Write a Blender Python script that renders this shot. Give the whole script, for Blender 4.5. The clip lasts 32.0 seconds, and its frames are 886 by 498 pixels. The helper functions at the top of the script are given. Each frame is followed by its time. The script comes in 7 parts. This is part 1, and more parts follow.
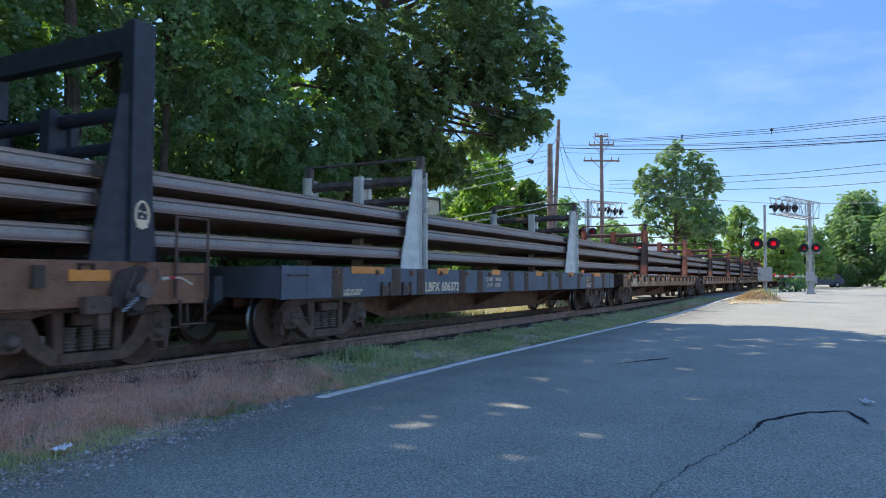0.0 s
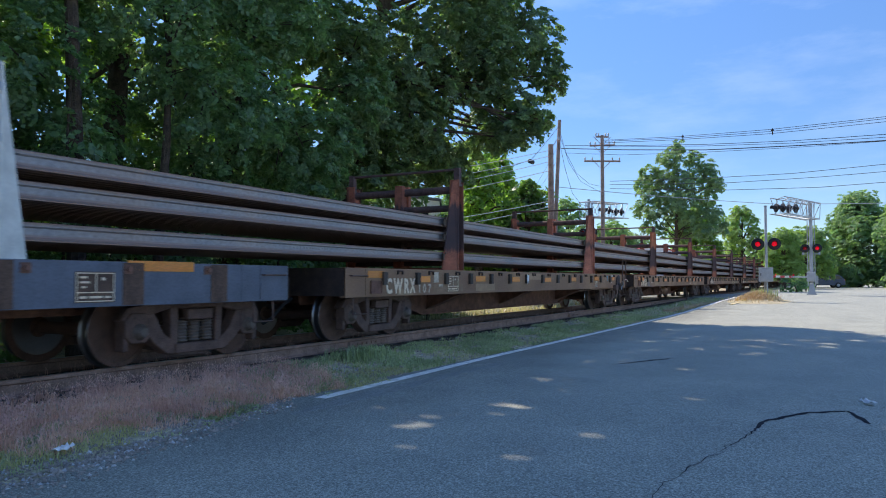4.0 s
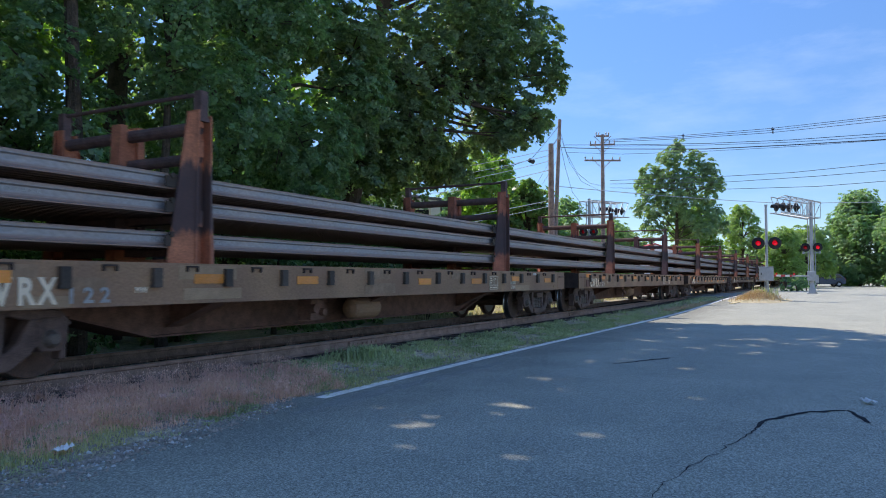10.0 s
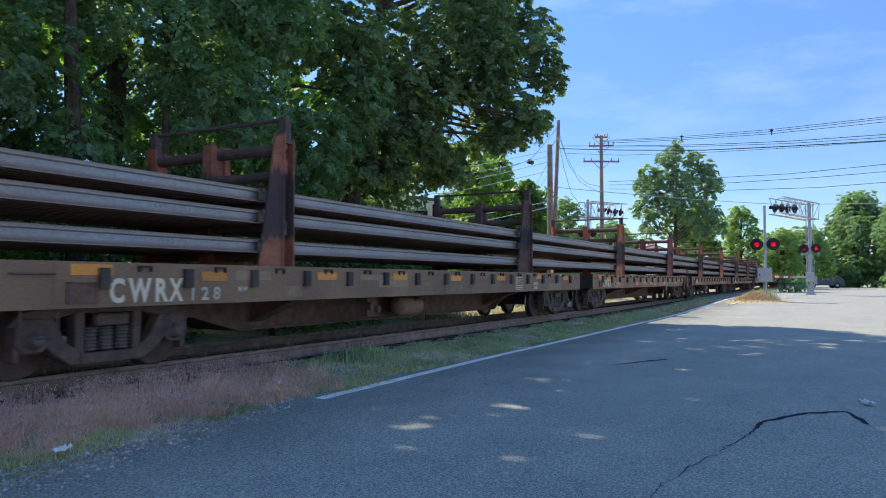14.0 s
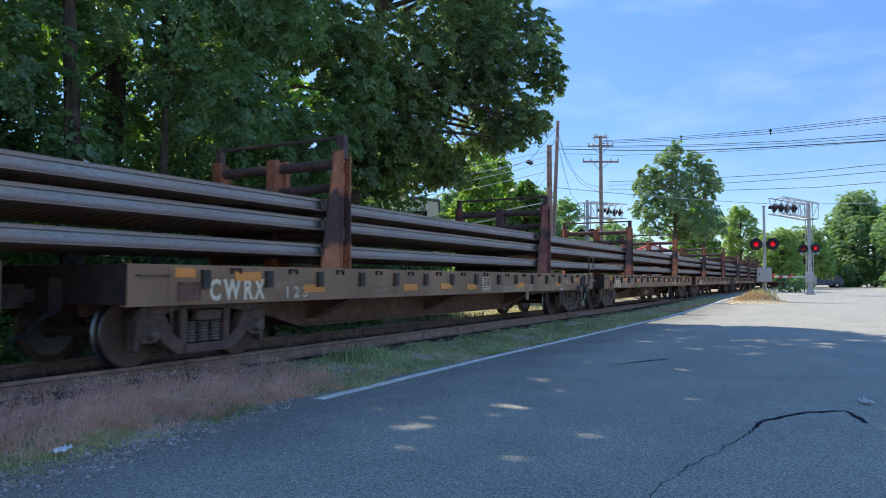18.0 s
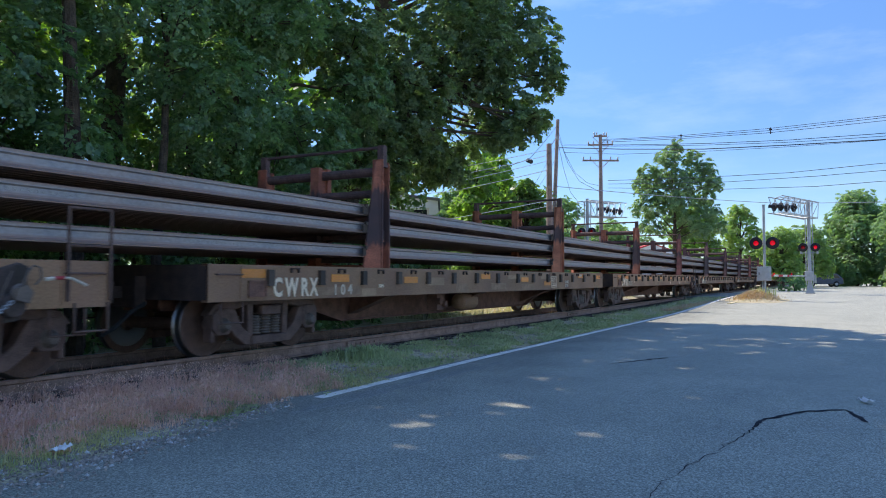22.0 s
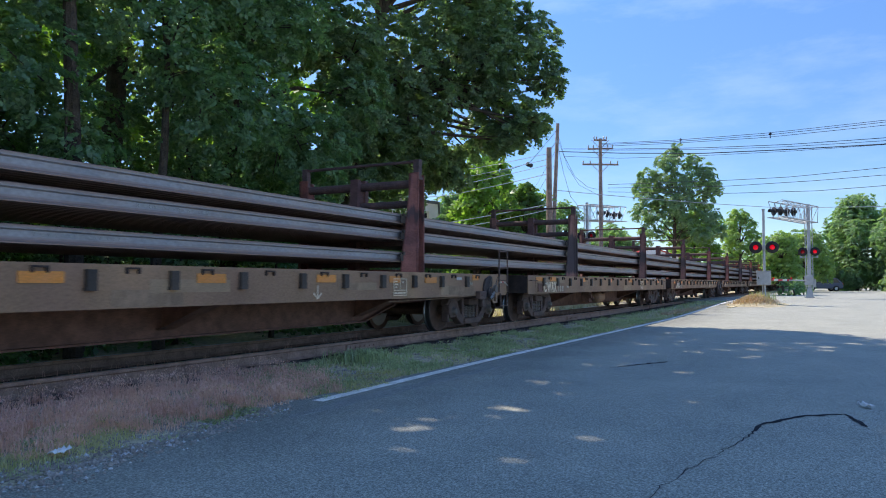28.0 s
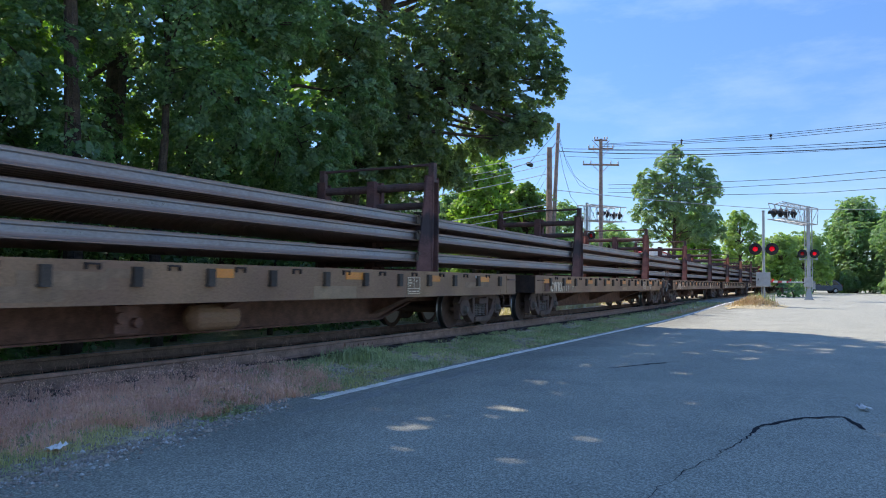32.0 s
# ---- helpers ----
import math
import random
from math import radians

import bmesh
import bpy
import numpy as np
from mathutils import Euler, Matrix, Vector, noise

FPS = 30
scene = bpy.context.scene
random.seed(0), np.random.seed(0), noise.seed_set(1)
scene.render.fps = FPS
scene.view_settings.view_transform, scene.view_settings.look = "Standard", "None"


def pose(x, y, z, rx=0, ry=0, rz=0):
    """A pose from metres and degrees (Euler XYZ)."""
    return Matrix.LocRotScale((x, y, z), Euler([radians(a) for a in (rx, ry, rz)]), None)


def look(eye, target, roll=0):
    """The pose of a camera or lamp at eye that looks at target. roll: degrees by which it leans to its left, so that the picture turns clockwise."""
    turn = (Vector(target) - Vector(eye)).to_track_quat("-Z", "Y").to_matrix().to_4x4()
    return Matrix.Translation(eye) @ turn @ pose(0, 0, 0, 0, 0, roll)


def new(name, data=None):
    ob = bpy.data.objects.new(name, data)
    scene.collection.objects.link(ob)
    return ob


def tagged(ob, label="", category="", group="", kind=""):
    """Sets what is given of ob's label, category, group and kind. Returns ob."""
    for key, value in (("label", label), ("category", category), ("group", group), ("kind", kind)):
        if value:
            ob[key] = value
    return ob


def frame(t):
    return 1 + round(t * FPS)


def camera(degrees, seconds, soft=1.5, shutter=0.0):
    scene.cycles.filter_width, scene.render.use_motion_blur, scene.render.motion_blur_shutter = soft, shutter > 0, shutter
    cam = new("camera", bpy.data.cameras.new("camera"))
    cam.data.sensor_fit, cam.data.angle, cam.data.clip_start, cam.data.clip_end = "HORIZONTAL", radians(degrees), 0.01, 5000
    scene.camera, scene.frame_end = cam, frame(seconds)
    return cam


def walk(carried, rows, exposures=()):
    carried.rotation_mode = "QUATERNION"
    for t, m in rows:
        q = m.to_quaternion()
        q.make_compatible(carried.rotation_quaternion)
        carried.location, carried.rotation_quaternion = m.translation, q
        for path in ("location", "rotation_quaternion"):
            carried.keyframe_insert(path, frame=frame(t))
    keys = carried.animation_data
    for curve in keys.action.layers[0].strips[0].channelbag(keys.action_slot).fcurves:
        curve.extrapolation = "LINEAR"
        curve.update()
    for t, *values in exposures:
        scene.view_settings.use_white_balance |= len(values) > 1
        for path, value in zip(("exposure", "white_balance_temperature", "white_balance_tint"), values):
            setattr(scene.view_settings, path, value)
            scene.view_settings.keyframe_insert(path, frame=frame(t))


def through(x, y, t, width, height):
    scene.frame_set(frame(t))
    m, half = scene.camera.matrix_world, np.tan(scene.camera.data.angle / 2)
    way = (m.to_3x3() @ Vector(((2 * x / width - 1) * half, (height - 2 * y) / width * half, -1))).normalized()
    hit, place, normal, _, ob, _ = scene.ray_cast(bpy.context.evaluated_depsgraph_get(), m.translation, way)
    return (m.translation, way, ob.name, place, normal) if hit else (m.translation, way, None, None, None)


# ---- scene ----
RAIL_TOP = 0.25
TRACK_Y = 8.12
PITCH = 18.775


def run(t):
    """How far the train has gone at a time; it gathers speed a little."""
    return 11.00406 + t * (4.368011 + t * (-0.01232865 + t * (0.000643850 + t * -0.0000075779)))


CAR_LEN = 17.42

cam = camera(62.98, 32.0, soft=1.0, shutter=0.3)
CAMERA_ROWS = [
    (0.0, pose(0.002, 0.008, 1.276, 92.365, -0.086, -61.850)),
    (0.5, pose(-0.005, 0.005, 1.274, 92.370, -0.078, -61.850)),
    (1.0, pose(-0.004, 0.002, 1.274, 92.393, -0.078, -61.841)),
    (1.5, pose(0.000, 0.002, 1.275, 92.400, -0.092, -61.831)),
    (2.0, pose(0.001, 0.003, 1.276, 92.392, -0.106, -61.816)),
    (2.5, pose(-0.002, 0.003, 1.277, 92.397, -0.111, -61.799)),
    (3.0, pose(-0.003, 0.004, 1.277, 92.404, -0.108, -61.787)),
    (3.5, pose(-0.006, 0.007, 1.275, 92.402, -0.091, -61.783)),
    (5.5, pose(-0.013, 0.006, 1.274, 92.432, -0.005, -61.792)),
    (6.0, pose(-0.009, 0.002, 1.272, 92.421, 0.038, -61.766)),
    (6.5, pose(-0.007, -0.000, 1.271, 92.410, 0.042, -61.739)),
    (7.0, pose(-0.006, 0.000, 1.270, 92.412, 0.049, -61.726)),
    (7.5, pose(-0.004, 0.001, 1.271, 92.412, 0.075, -61.727)),
    (8.0, pose(-0.002, 0.002, 1.274, 92.388, 0.068, -61.731)),
    (8.5, pose(-0.001, 0.003, 1.275, 92.364, 0.034, -61.744)),
    (9.0, pose(-0.002, 0.003, 1.274, 92.368, 0.017, -61.756)),
    (9.5, pose(-0.001, 0.003, 1.274, 92.373, 0.019, -61.751)),
    (10.0, pose(-0.000, 0.004, 1.276, 92.367, 0.002, -61.750)),
    (10.5, pose(-0.001, 0.003, 1.278, 92.361, -0.075, -61.758)),
    (11.0, pose(-0.002, 0.003, 1.277, 92.359, -0.182, -61.766)),
    (11.5, pose(-0.006, 0.002, 1.276, 92.356, -0.217, -61.785)),
    (12.0, pose(-0.010, -0.000, 1.278, 92.348, -0.151, -61.789)),
    (12.5, pose(-0.009, -0.000, 1.279, 92.357, -0.076, -61.790)),
    (13.0, pose(-0.008, 0.003, 1.277, 92.386, -0.048, -61.810)),
    (13.5, pose(-0.005, 0.005, 1.276, 92.414, -0.052, -61.827)),
    (14.0, pose(-0.002, 0.004, 1.277, 92.432, -0.045, -61.849)),
    (14.5, pose(-0.003, 0.002, 1.278, 92.423, 0.020, -61.887)),
    (16.5, pose(-0.003, 0.004, 1.275, 92.472, -0.098, -61.911)),
    (17.0, pose(-0.010, 0.003, 1.275, 92.510, -0.068, -61.920)),
    (17.5, pose(-0.012, 0.002, 1.273, 92.509, -0.011, -61.916)),
    (18.0, pose(-0.006, 0.000, 1.273, 92.478, 0.068, -61.877)),
    (18.5, pose(-0.001, -0.002, 1.274, 92.457, 0.151, -61.845)),
    (19.0, pose(-0.003, -0.002, 1.274, 92.437, 0.196, -61.833)),
    (19.5, pose(-0.007, -0.001, 1.272, 92.419, 0.214, -61.819)),
    (20.0, pose(-0.009, -0.000, 1.271, 92.398, 0.231, -61.815)),
    (20.5, pose(-0.006, 0.001, 1.274, 92.348, 0.223, -61.821)),
    (21.0, pose(-0.005, 0.001, 1.275, 92.317, 0.174, -61.831)),
    (21.5, pose(-0.006, 0.000, 1.274, 92.333, 0.087, -61.854)),
    (22.0, pose(-0.006, 0.003, 1.273, 92.372, 0.014, -61.899)),
    (22.5, pose(-0.005, 0.003, 1.274, 92.416, 0.004, -61.942)),
    (23.0, pose(-0.003, 0.000, 1.274, 92.444, -0.005, -61.944)),
    (23.5, pose(-0.005, 0.000, 1.272, 92.479, -0.095, -61.934)),
    (24.0, pose(-0.006, 0.002, 1.271, 92.518, -0.208, -61.921)),
    (24.5, pose(-0.003, 0.003, 1.273, 92.543, -0.251, -61.901)),
    (25.0, pose(-0.005, 0.003, 1.272, 92.579, -0.227, -61.893)),
    (25.5, pose(-0.010, -0.002, 1.272, 92.628, -0.178, -61.856)),
    (27.5, pose(-0.006, 0.001, 1.270, 92.644, -0.084, -61.904)),
    (28.0, pose(-0.009, 0.001, 1.272, 92.654, -0.114, -61.922)),
    (28.5, pose(-0.007, 0.002, 1.273, 92.659, -0.108, -61.921)),
    (29.0, pose(-0.006, -0.000, 1.274, 92.654, -0.120, -61.910)),
    (29.5, pose(-0.007, -0.002, 1.274, 92.650, -0.223, -61.917)),
    (30.0, pose(-0.007, 0.002, 1.273, 92.648, -0.441, -61.982)),
    (30.5, pose(-0.007, 0.002, 1.271, 92.630, -0.690, -62.073)),
    (31.0, pose(-0.005, 0.001, 1.271, 92.603, -0.789, -62.106)),
    (31.5, pose(-0.002, 0.002, 1.272, 92.587, -0.710, -62.061)),
    (32.0, pose(0.006, 0.002, 1.273, 92.569, -0.594, -61.966)),
]

walk(cam, CAMERA_ROWS, [(0.0, 1.34, 6500, 12), (1.0, 1.34, 6500, 12), (2.0, 1.25, 6500, 12), (6.5, 1.24, 6500, 12), (10.5, 1.25, 6500, 12), (13.0, 1.33, 6500, 12), (32.0, 1.33, 6500, 12)])

# ---- light ----
SUN = Vector((0.24, 0.63, 0.74)).normalized()
world = bpy.data.worlds.new("sky")
scene.world = world
world.use_nodes = True
wn = world.node_tree.nodes
wl = world.node_tree.links
bg = wn["Background"]
sky = wn.new("ShaderNodeTexSky")
sky.sky_type = "NISHITA"
sky.sun_disc = False
sky.sun_elevation = math.asin(SUN.z)
sky.sun_rotation = math.atan2(SUN.x, SUN.y)
sky.altitude = 1500
sky.air_density = 1.0
sky.dust_density = 0.0
sky.ozone_density = 4.2
cirrus = wn.new("ShaderNodeTexNoise")
cirrus.inputs["Scale"].default_value = 3.0
cirrus.inputs["Detail"].default_value = 9.0
cirrus.inputs["Roughness"].default_value = 0.62
stretch = wn.new("ShaderNodeMapping")
stretch.inputs["Scale"].default_value = (1.0, 1.4, 5.0)
tc = wn.new("ShaderNodeTexCoord")
wl.new(tc.outputs["Generated"], stretch.inputs["Vector"])
wl.new(stretch.outputs["Vector"], cirrus.inputs["Vector"])
veil = wn.new("ShaderNodeMapRange")
veil.inputs["From Min"].default_value = 0.46
veil.inputs["From Max"].default_value = 0.85
veil.inputs["To Max"].default_value = 0.2
wl.new(cirrus.outputs["Fac"], veil.inputs["Value"])
haze = wn.new("ShaderNodeMix")
haze.data_type = "RGBA"
haze.inputs[7].default_value = (7.0, 7.7, 8.5, 1)
wl.new(veil.outputs["Result"], haze.inputs["Factor"])
wl.new(sky.outputs["Color"], haze.inputs[6])
clear = wn.new("ShaderNodeHueSaturation")
clear.inputs["Saturation"].default_value = 1.12
clear.inputs["Hue"].default_value = 0.504
wl.new(haze.outputs[2], clear.inputs["Color"])
up = wn.new("ShaderNodeSeparateXYZ")
wl.new(tc.outputs["Generated"], up.inputs[0])
deep = wn.new("ShaderNodeMapRange")
deep.interpolation_type = "SMOOTHSTEP"
deep.inputs["From Max"].default_value = 0.7
deep.inputs["To Min"].default_value = 0.63
deep.inputs["To Max"].default_value = 1.2
wl.new(up.outputs["Z"], deep.inputs["Value"])
wl.new(deep.outputs["Result"], clear.inputs["Value"])
wl.new(clear.outputs["Color"], bg.inputs["Color"])
bg.inputs["Strength"].default_value = 0.098

sun = new("sun", bpy.data.lights.new("sun", "SUN"))
sun.data.energy = 2.3
sun.data.angle = radians(0.53)
sun.data.color = (1.0, 0.905, 0.8)
sun.matrix_world = look(SUN * 60, (0, 0, 0))


# ---- materials ----
def mat(name, base, rough=0.8, metal=0.0, vary=0.25, scale=6.0, fine=60.0, bump=0.15, dist=0.01, second=None,
        amount=0.5, tscale=3.0, object_vary=0.0, spec=0.5):
    """Two-scale noise material: base colour, a second colour in patches, fine grain, bump."""
    m = bpy.data.materials.new(name)
    m.use_nodes = True
    n, l = m.node_tree.nodes, m.node_tree.links
    b = n["Principled BSDF"]
    b.inputs["Roughness"].default_value = rough
    b.inputs["Metallic"].default_value = metal
    b.inputs["Specular IOR Level"].default_value = spec
    co = n.new("ShaderNodeTexCoord")
    big = n.new("ShaderNodeTexNoise")
    big.inputs["Scale"].default_value = tscale
    big.inputs["Detail"].default_value = 6
    big.inputs["Roughness"].default_value = 0.62
    small = n.new("ShaderNodeTexNoise")
    small.inputs["Scale"].default_value = fine
    small.inputs["Detail"].default_value = 4
    mid = n.new("ShaderNodeTexNoise")
    mid.inputs["Scale"].default_value = scale
    mid.inputs["Detail"].default_value = 5
    for t in (big, small, mid):
        l.new(co.outputs["Object"], t.inputs["Vector"])
    r = n.new("ShaderNodeMapRange")
    r.inputs["From Min"].default_value = 0.5 - 0.12
    r.inputs["From Max"].default_value = 0.5 + 0.12
    l.new(big.outputs["Fac"], r.inputs["Value"])
    mx = n.new("ShaderNodeMix")
    mx.data_type = "RGBA"
    mx.inputs[6].default_value = (*base, 1)
    mx.inputs[7].default_value = (*(second or [c * 0.75 for c in base]), 1)
    k = n.new("ShaderNodeMath")
    k.operation = "MULTIPLY"
    k.inputs[1].default_value = amount
    l.new(r.outputs["Result"], k.inputs[0])
    l.new(k.outputs[0], mx.inputs["Factor"])
    add = n.new("ShaderNodeMath")
    add.operation = "ADD"
    l.new(mid.outputs["Fac"], add.inputs[0])
    l.new(small.outputs["Fac"], add.inputs[1])
    g = n.new("ShaderNodeMapRange")
    g.inputs["From Min"].default_value = 0.75
    g.inputs["From Max"].default_value = 1.25
    g.inputs["To Min"].default_value = 1 - vary
    g.inputs["To Max"].default_value = 1 + vary
    l.new(add.outputs[0], g.inputs["Value"])
    hsv = n.new("ShaderNodeHueSaturation")
    l.new(mx.outputs[2], hsv.inputs["Color"])
    if object_vary:
        oi = n.new("ShaderNodeObjectInfo")
        q = n.new("ShaderNodeMath")
        q.operation = "MULTIPLY_ADD"
        q.inputs[1].default_value = 2 * object_vary
        q.inputs[2].default_value = 1 - object_vary
        l.new(oi.outputs["Random"], q.inputs[0])
        w = n.new("ShaderNodeMath")
        w.operation = "MULTIPLY"
        l.new(q.outputs[0], w.inputs[0])
        l.new(g.outputs["Result"], w.inputs[1])
        l.new(w.outputs[0], hsv.inputs["Value"])
    else:
        l.new(g.outputs["Result"], hsv.inputs["Value"])
    l.new(hsv.outputs["Color"], b.inputs["Base Color"])
    if bump:
        bp = n.new("ShaderNodeBump")
        bp.inputs["Strength"].default_value = bump
        bp.inputs["Distance"].default_value = dist
        l.new(add.outputs[0], bp.inputs["Height"])
        l.new(bp.outputs["Normal"], b.inputs["Normal"])
    return m


def leaf_mat(name, colour, through=0.45, second=None):
    m = bpy.data.materials.new(name)
    m.use_nodes = True
    n, l = m.node_tree.nodes, m.node_tree.links
    b = n["Principled BSDF"]
    b.inputs["Roughness"].default_value = 0.42
    b.inputs["Specular IOR Level"].default_value = 0.5
    geo = n.new("ShaderNodeNewGeometry")
    ramp = n.new("ShaderNodeMix")
    ramp.data_type = "RGBA"
    ramp.inputs[6].default_value = (*colour, 1)
    ramp.inputs[7].default_value = (*(second or (colour[0] * 1.7, colour[1] * 1.5, colour[2] * 1.2)), 1)
    co = n.new("ShaderNodeTexCoord")
    clump = n.new("ShaderNodeTexNoise")
    clump.inputs["Scale"].default_value = 0.9
    clump.inputs["Detail"].default_value = 3
    l.new(co.outputs["Object"], clump.inputs["Vector"])
    wide = n.new("ShaderNodeMapRange")
    wide.inputs["From Min"].default_value = 0.35
    wide.inputs["From Max"].default_value = 0.65
    wide.inputs["To Min"].default_value = -0.35
    wide.inputs["To Max"].default_value = 0.35
    l.new(clump.outputs["Fac"], wide.inputs["Value"])
    both = n.new("ShaderNodeMath")
    both.operation = "ADD"
    both.use_clamp = True
    l.new(geo.outputs["Random Per Island"], both.inputs[0])
    l.new(wide.outputs["Result"], both.inputs[1])
    l.new(both.outputs[0], ramp.inputs["Factor"])
    tr = n.new("ShaderNodeBsdfTranslucent")
    tint = n.new("ShaderNodeMix")
    tint.data_type = "RGBA"
    tint.blend_type = "MULTIPLY"
    tint.inputs["Factor"].default_value = 1.0
    tint.inputs[7].default_value = (1.85, 2.0, 0.8, 1)
    l.new(ramp.outputs[2], tint.inputs[6])
    l.new(ramp.outputs[2], b.inputs["Base Color"])
    l.new(tint.outputs[2], tr.inputs["Color"])
    ms = n.new("ShaderNodeMixShader")
    ms.inputs["Fac"].default_value = through
    l.new(b.outputs["BSDF"], ms.inputs[1])
    l.new(tr.outputs["BSDF"], ms.inputs[2])
    l.new(ms.outputs["Shader"], n["Material Output"].inputs["Surface"])
    return m


def glow_mat(name, colour, strength):
    m = bpy.data.materials.new(name)
    m.use_nodes = True
    b = m.node_tree.nodes["Principled BSDF"]
    b.inputs["Base Color"].default_value = (*colour, 1)
    b.inputs["Roughness"].default_value = 0.25
    b.inputs["Emission Color"].default_value = (*colour, 1)
    b.inputs["Emission Strength"].default_value = strength
    return m


def streak_mat(name, base, streak, dark, lo, hi, rough=0.85):
    """Painted steel gone to rust: vertical streaks, and a dark tarry band between two heights."""
    m = mat(name, base, rough, vary=0.3, scale=4, fine=45, bump=0.08, second=streak, amount=0.85, tscale=2.2)
    n, l = m.node_tree.nodes, m.node_tree.links
    b = n["Principled BSDF"]
    was = b.inputs["Base Color"].links[0].from_socket
    co = n.new("ShaderNodeTexCoord")
    mp = n.new("ShaderNodeMapping")
    mp.inputs["Scale"].default_value = (14, 14, 0.8)
    l.new(co.outputs["Object"], mp.inputs["Vector"])
    ns = n.new("ShaderNodeTexNoise")
    ns.inputs["Scale"].default_value = 1.0
    ns.inputs["Detail"].default_value = 4
    l.new(mp.outputs["Vector"], ns.inputs["Vector"])
    sep = n.new("ShaderNodeSeparateXYZ")
    l.new(co.outputs["Object"], sep.inputs[0])
    jig = n.new("ShaderNodeMath")
    jig.operation = "MULTIPLY_ADD"
    jig.inputs[1].default_value = 0.5
    l.new(ns.outputs["Fac"], jig.inputs[0])
    l.new(sep.outputs["Z"], jig.inputs[2])
    a = n.new("ShaderNodeMapRange")
    a.inputs["From Min"].default_value = lo + 0.25 - 0.05
    a.inputs["From Max"].default_value = lo + 0.25 + 0.05
    l.new(jig.outputs[0], a.inputs["Value"])
    c = n.new("ShaderNodeMapRange")
    c.inputs["From Min"].default_value = hi + 0.25 + 0.05
    c.inputs["From Max"].default_value = hi + 0.25 - 0.05
    l.new(jig.outputs[0], c.inputs["Value"])
    mul = n.new("ShaderNodeMath")
    mul.operation = "MULTIPLY"
    l.new(a.outputs["Result"], mul.inputs[0])
    l.new(c.outputs["Result"], mul.inputs[1])
    m2 = n.new("ShaderNodeMath")
    m2.operation = "MULTIPLY"
    m2.inputs[1].default_value = 0.88
    l.new(mul.outputs[0], m2.inputs[0])
    mx = n.new("ShaderNodeMix")
    mx.data_type = "RGBA"
    mx.inputs[7].default_value = (*dark, 1)
    l.new(was, mx.inputs[6])
    l.new(m2.outputs[0], mx.inputs["Factor"])
    l.new(mx.outputs[2], b.inputs["Base Color"])
    return m


ASPHALT = mat("asphalt", (0.39, 0.39, 0.312), 0.92, vary=0.6, scale=60, fine=140, bump=0.6, dist=0.004,
              second=(0.305, 0.312, 0.255), amount=0.85, tscale=0.8)
# pale aggregate showing in the worn asphalt
n, l = ASPHALT.node_tree.nodes, ASPHALT.node_tree.links
co = n.new("ShaderNodeTexCoord")
grit = n.new("ShaderNodeTexVoronoi")
grit.inputs["Scale"].default_value = 62
l.new(co.outputs["Object"], grit.inputs["Vector"])
speck = n.new("ShaderNodeMapRange")
speck.inputs["From Min"].default_value = 0.1
speck.inputs["From Max"].default_value = 0.38
speck.inputs["To Min"].default_value = 0.6
speck.inputs["To Max"].default_value = 0.0
l.new(grit.outputs["Distance"], speck.inputs["Value"])
pale = n.new("ShaderNodeMix")
pale.data_type = "RGBA"
pale.inputs[7].default_value = (0.72, 0.71, 0.6, 1)
was = n["Principled BSDF"].inputs["Base Color"].links[0].from_socket
l.new(speck.outputs["Result"], pale.inputs["Factor"])
l.new(was, pale.inputs[6])
chip = n.new("ShaderNodeSeparateColor")
l.new(grit.outputs["Color"], chip.inputs[0])
chip_value = n.new("ShaderNodeMapRange")
chip_value.inputs["To Min"].default_value = 0.74
chip_value.inputs["To Max"].default_value = 1.24
l.new(chip.outputs["Red"], chip_value.inputs["Value"])
worn = n.new("ShaderNodeHueSaturation")
l.new(chip_value.outputs["Result"], worn.inputs["Value"])
l.new(pale.outputs[2], worn.inputs["Color"])
# damp, dirty strip along the edge of the lot
sep = n.new("ShaderNodeSeparateXYZ")
l.new(co.outputs["Object"], sep.inputs[0])
ragged = n.new("ShaderNodeTexNoise")
ragged.inputs["Scale"].default_value = 0.7
ragged.inputs["Detail"].default_value = 6
l.new(co.outputs["Object"], ragged.inputs["Vector"])
shift = n.new("ShaderNodeMath")
shift.operation = "MULTIPLY_ADD"
shift.inputs[1].default_value = 2.4
l.new(ragged.outputs["Fac"], shift.inputs[0])
l.new(sep.outputs["Y"], shift.inputs[2])
dirt = n.new("ShaderNodeMapRange")
dirt.inputs["From Min"].default_value = 4.4
dirt.inputs["From Max"].default_value = 5.9
dirt.inputs["To Min"].default_value = 1.0
dirt.inputs["To Max"].default_value = 0.68
l.new(shift.outputs[0], dirt.inputs["Value"])
dirty = n.new("ShaderNodeHueSaturation")
l.new(dirt.outputs["Result"], dirty.inputs["Value"])
l.new(worn.outputs["Color"], dirty.inputs["Color"])
l.new(dirty.outputs["Color"], n["Principled BSDF"].inputs["Base Color"])
SOIL = mat("soil_gravel", (0.57, 0.48, 0.31), 0.95, vary=0.5, scale=9, fine=60, bump=0.6, dist=0.02,
           second=(0.312, 0.288, 0.165), amount=0.8, tscale=0.6)
BALLAST = mat("ballast_stone", (0.408, 0.352, 0.294), 0.95, vary=0.4, scale=12, fine=50, bump=0.4, second=(0.288, 0.231, 0.18), tscale=4)
BED = mat("dark_track_bed", (0.12, 0.092, 0.075), 0.95, vary=0.5, scale=9, fine=60, bump=0.6, dist=0.02, second=(0.068, 0.052, 0.043), amount=0.8, tscale=0.9)
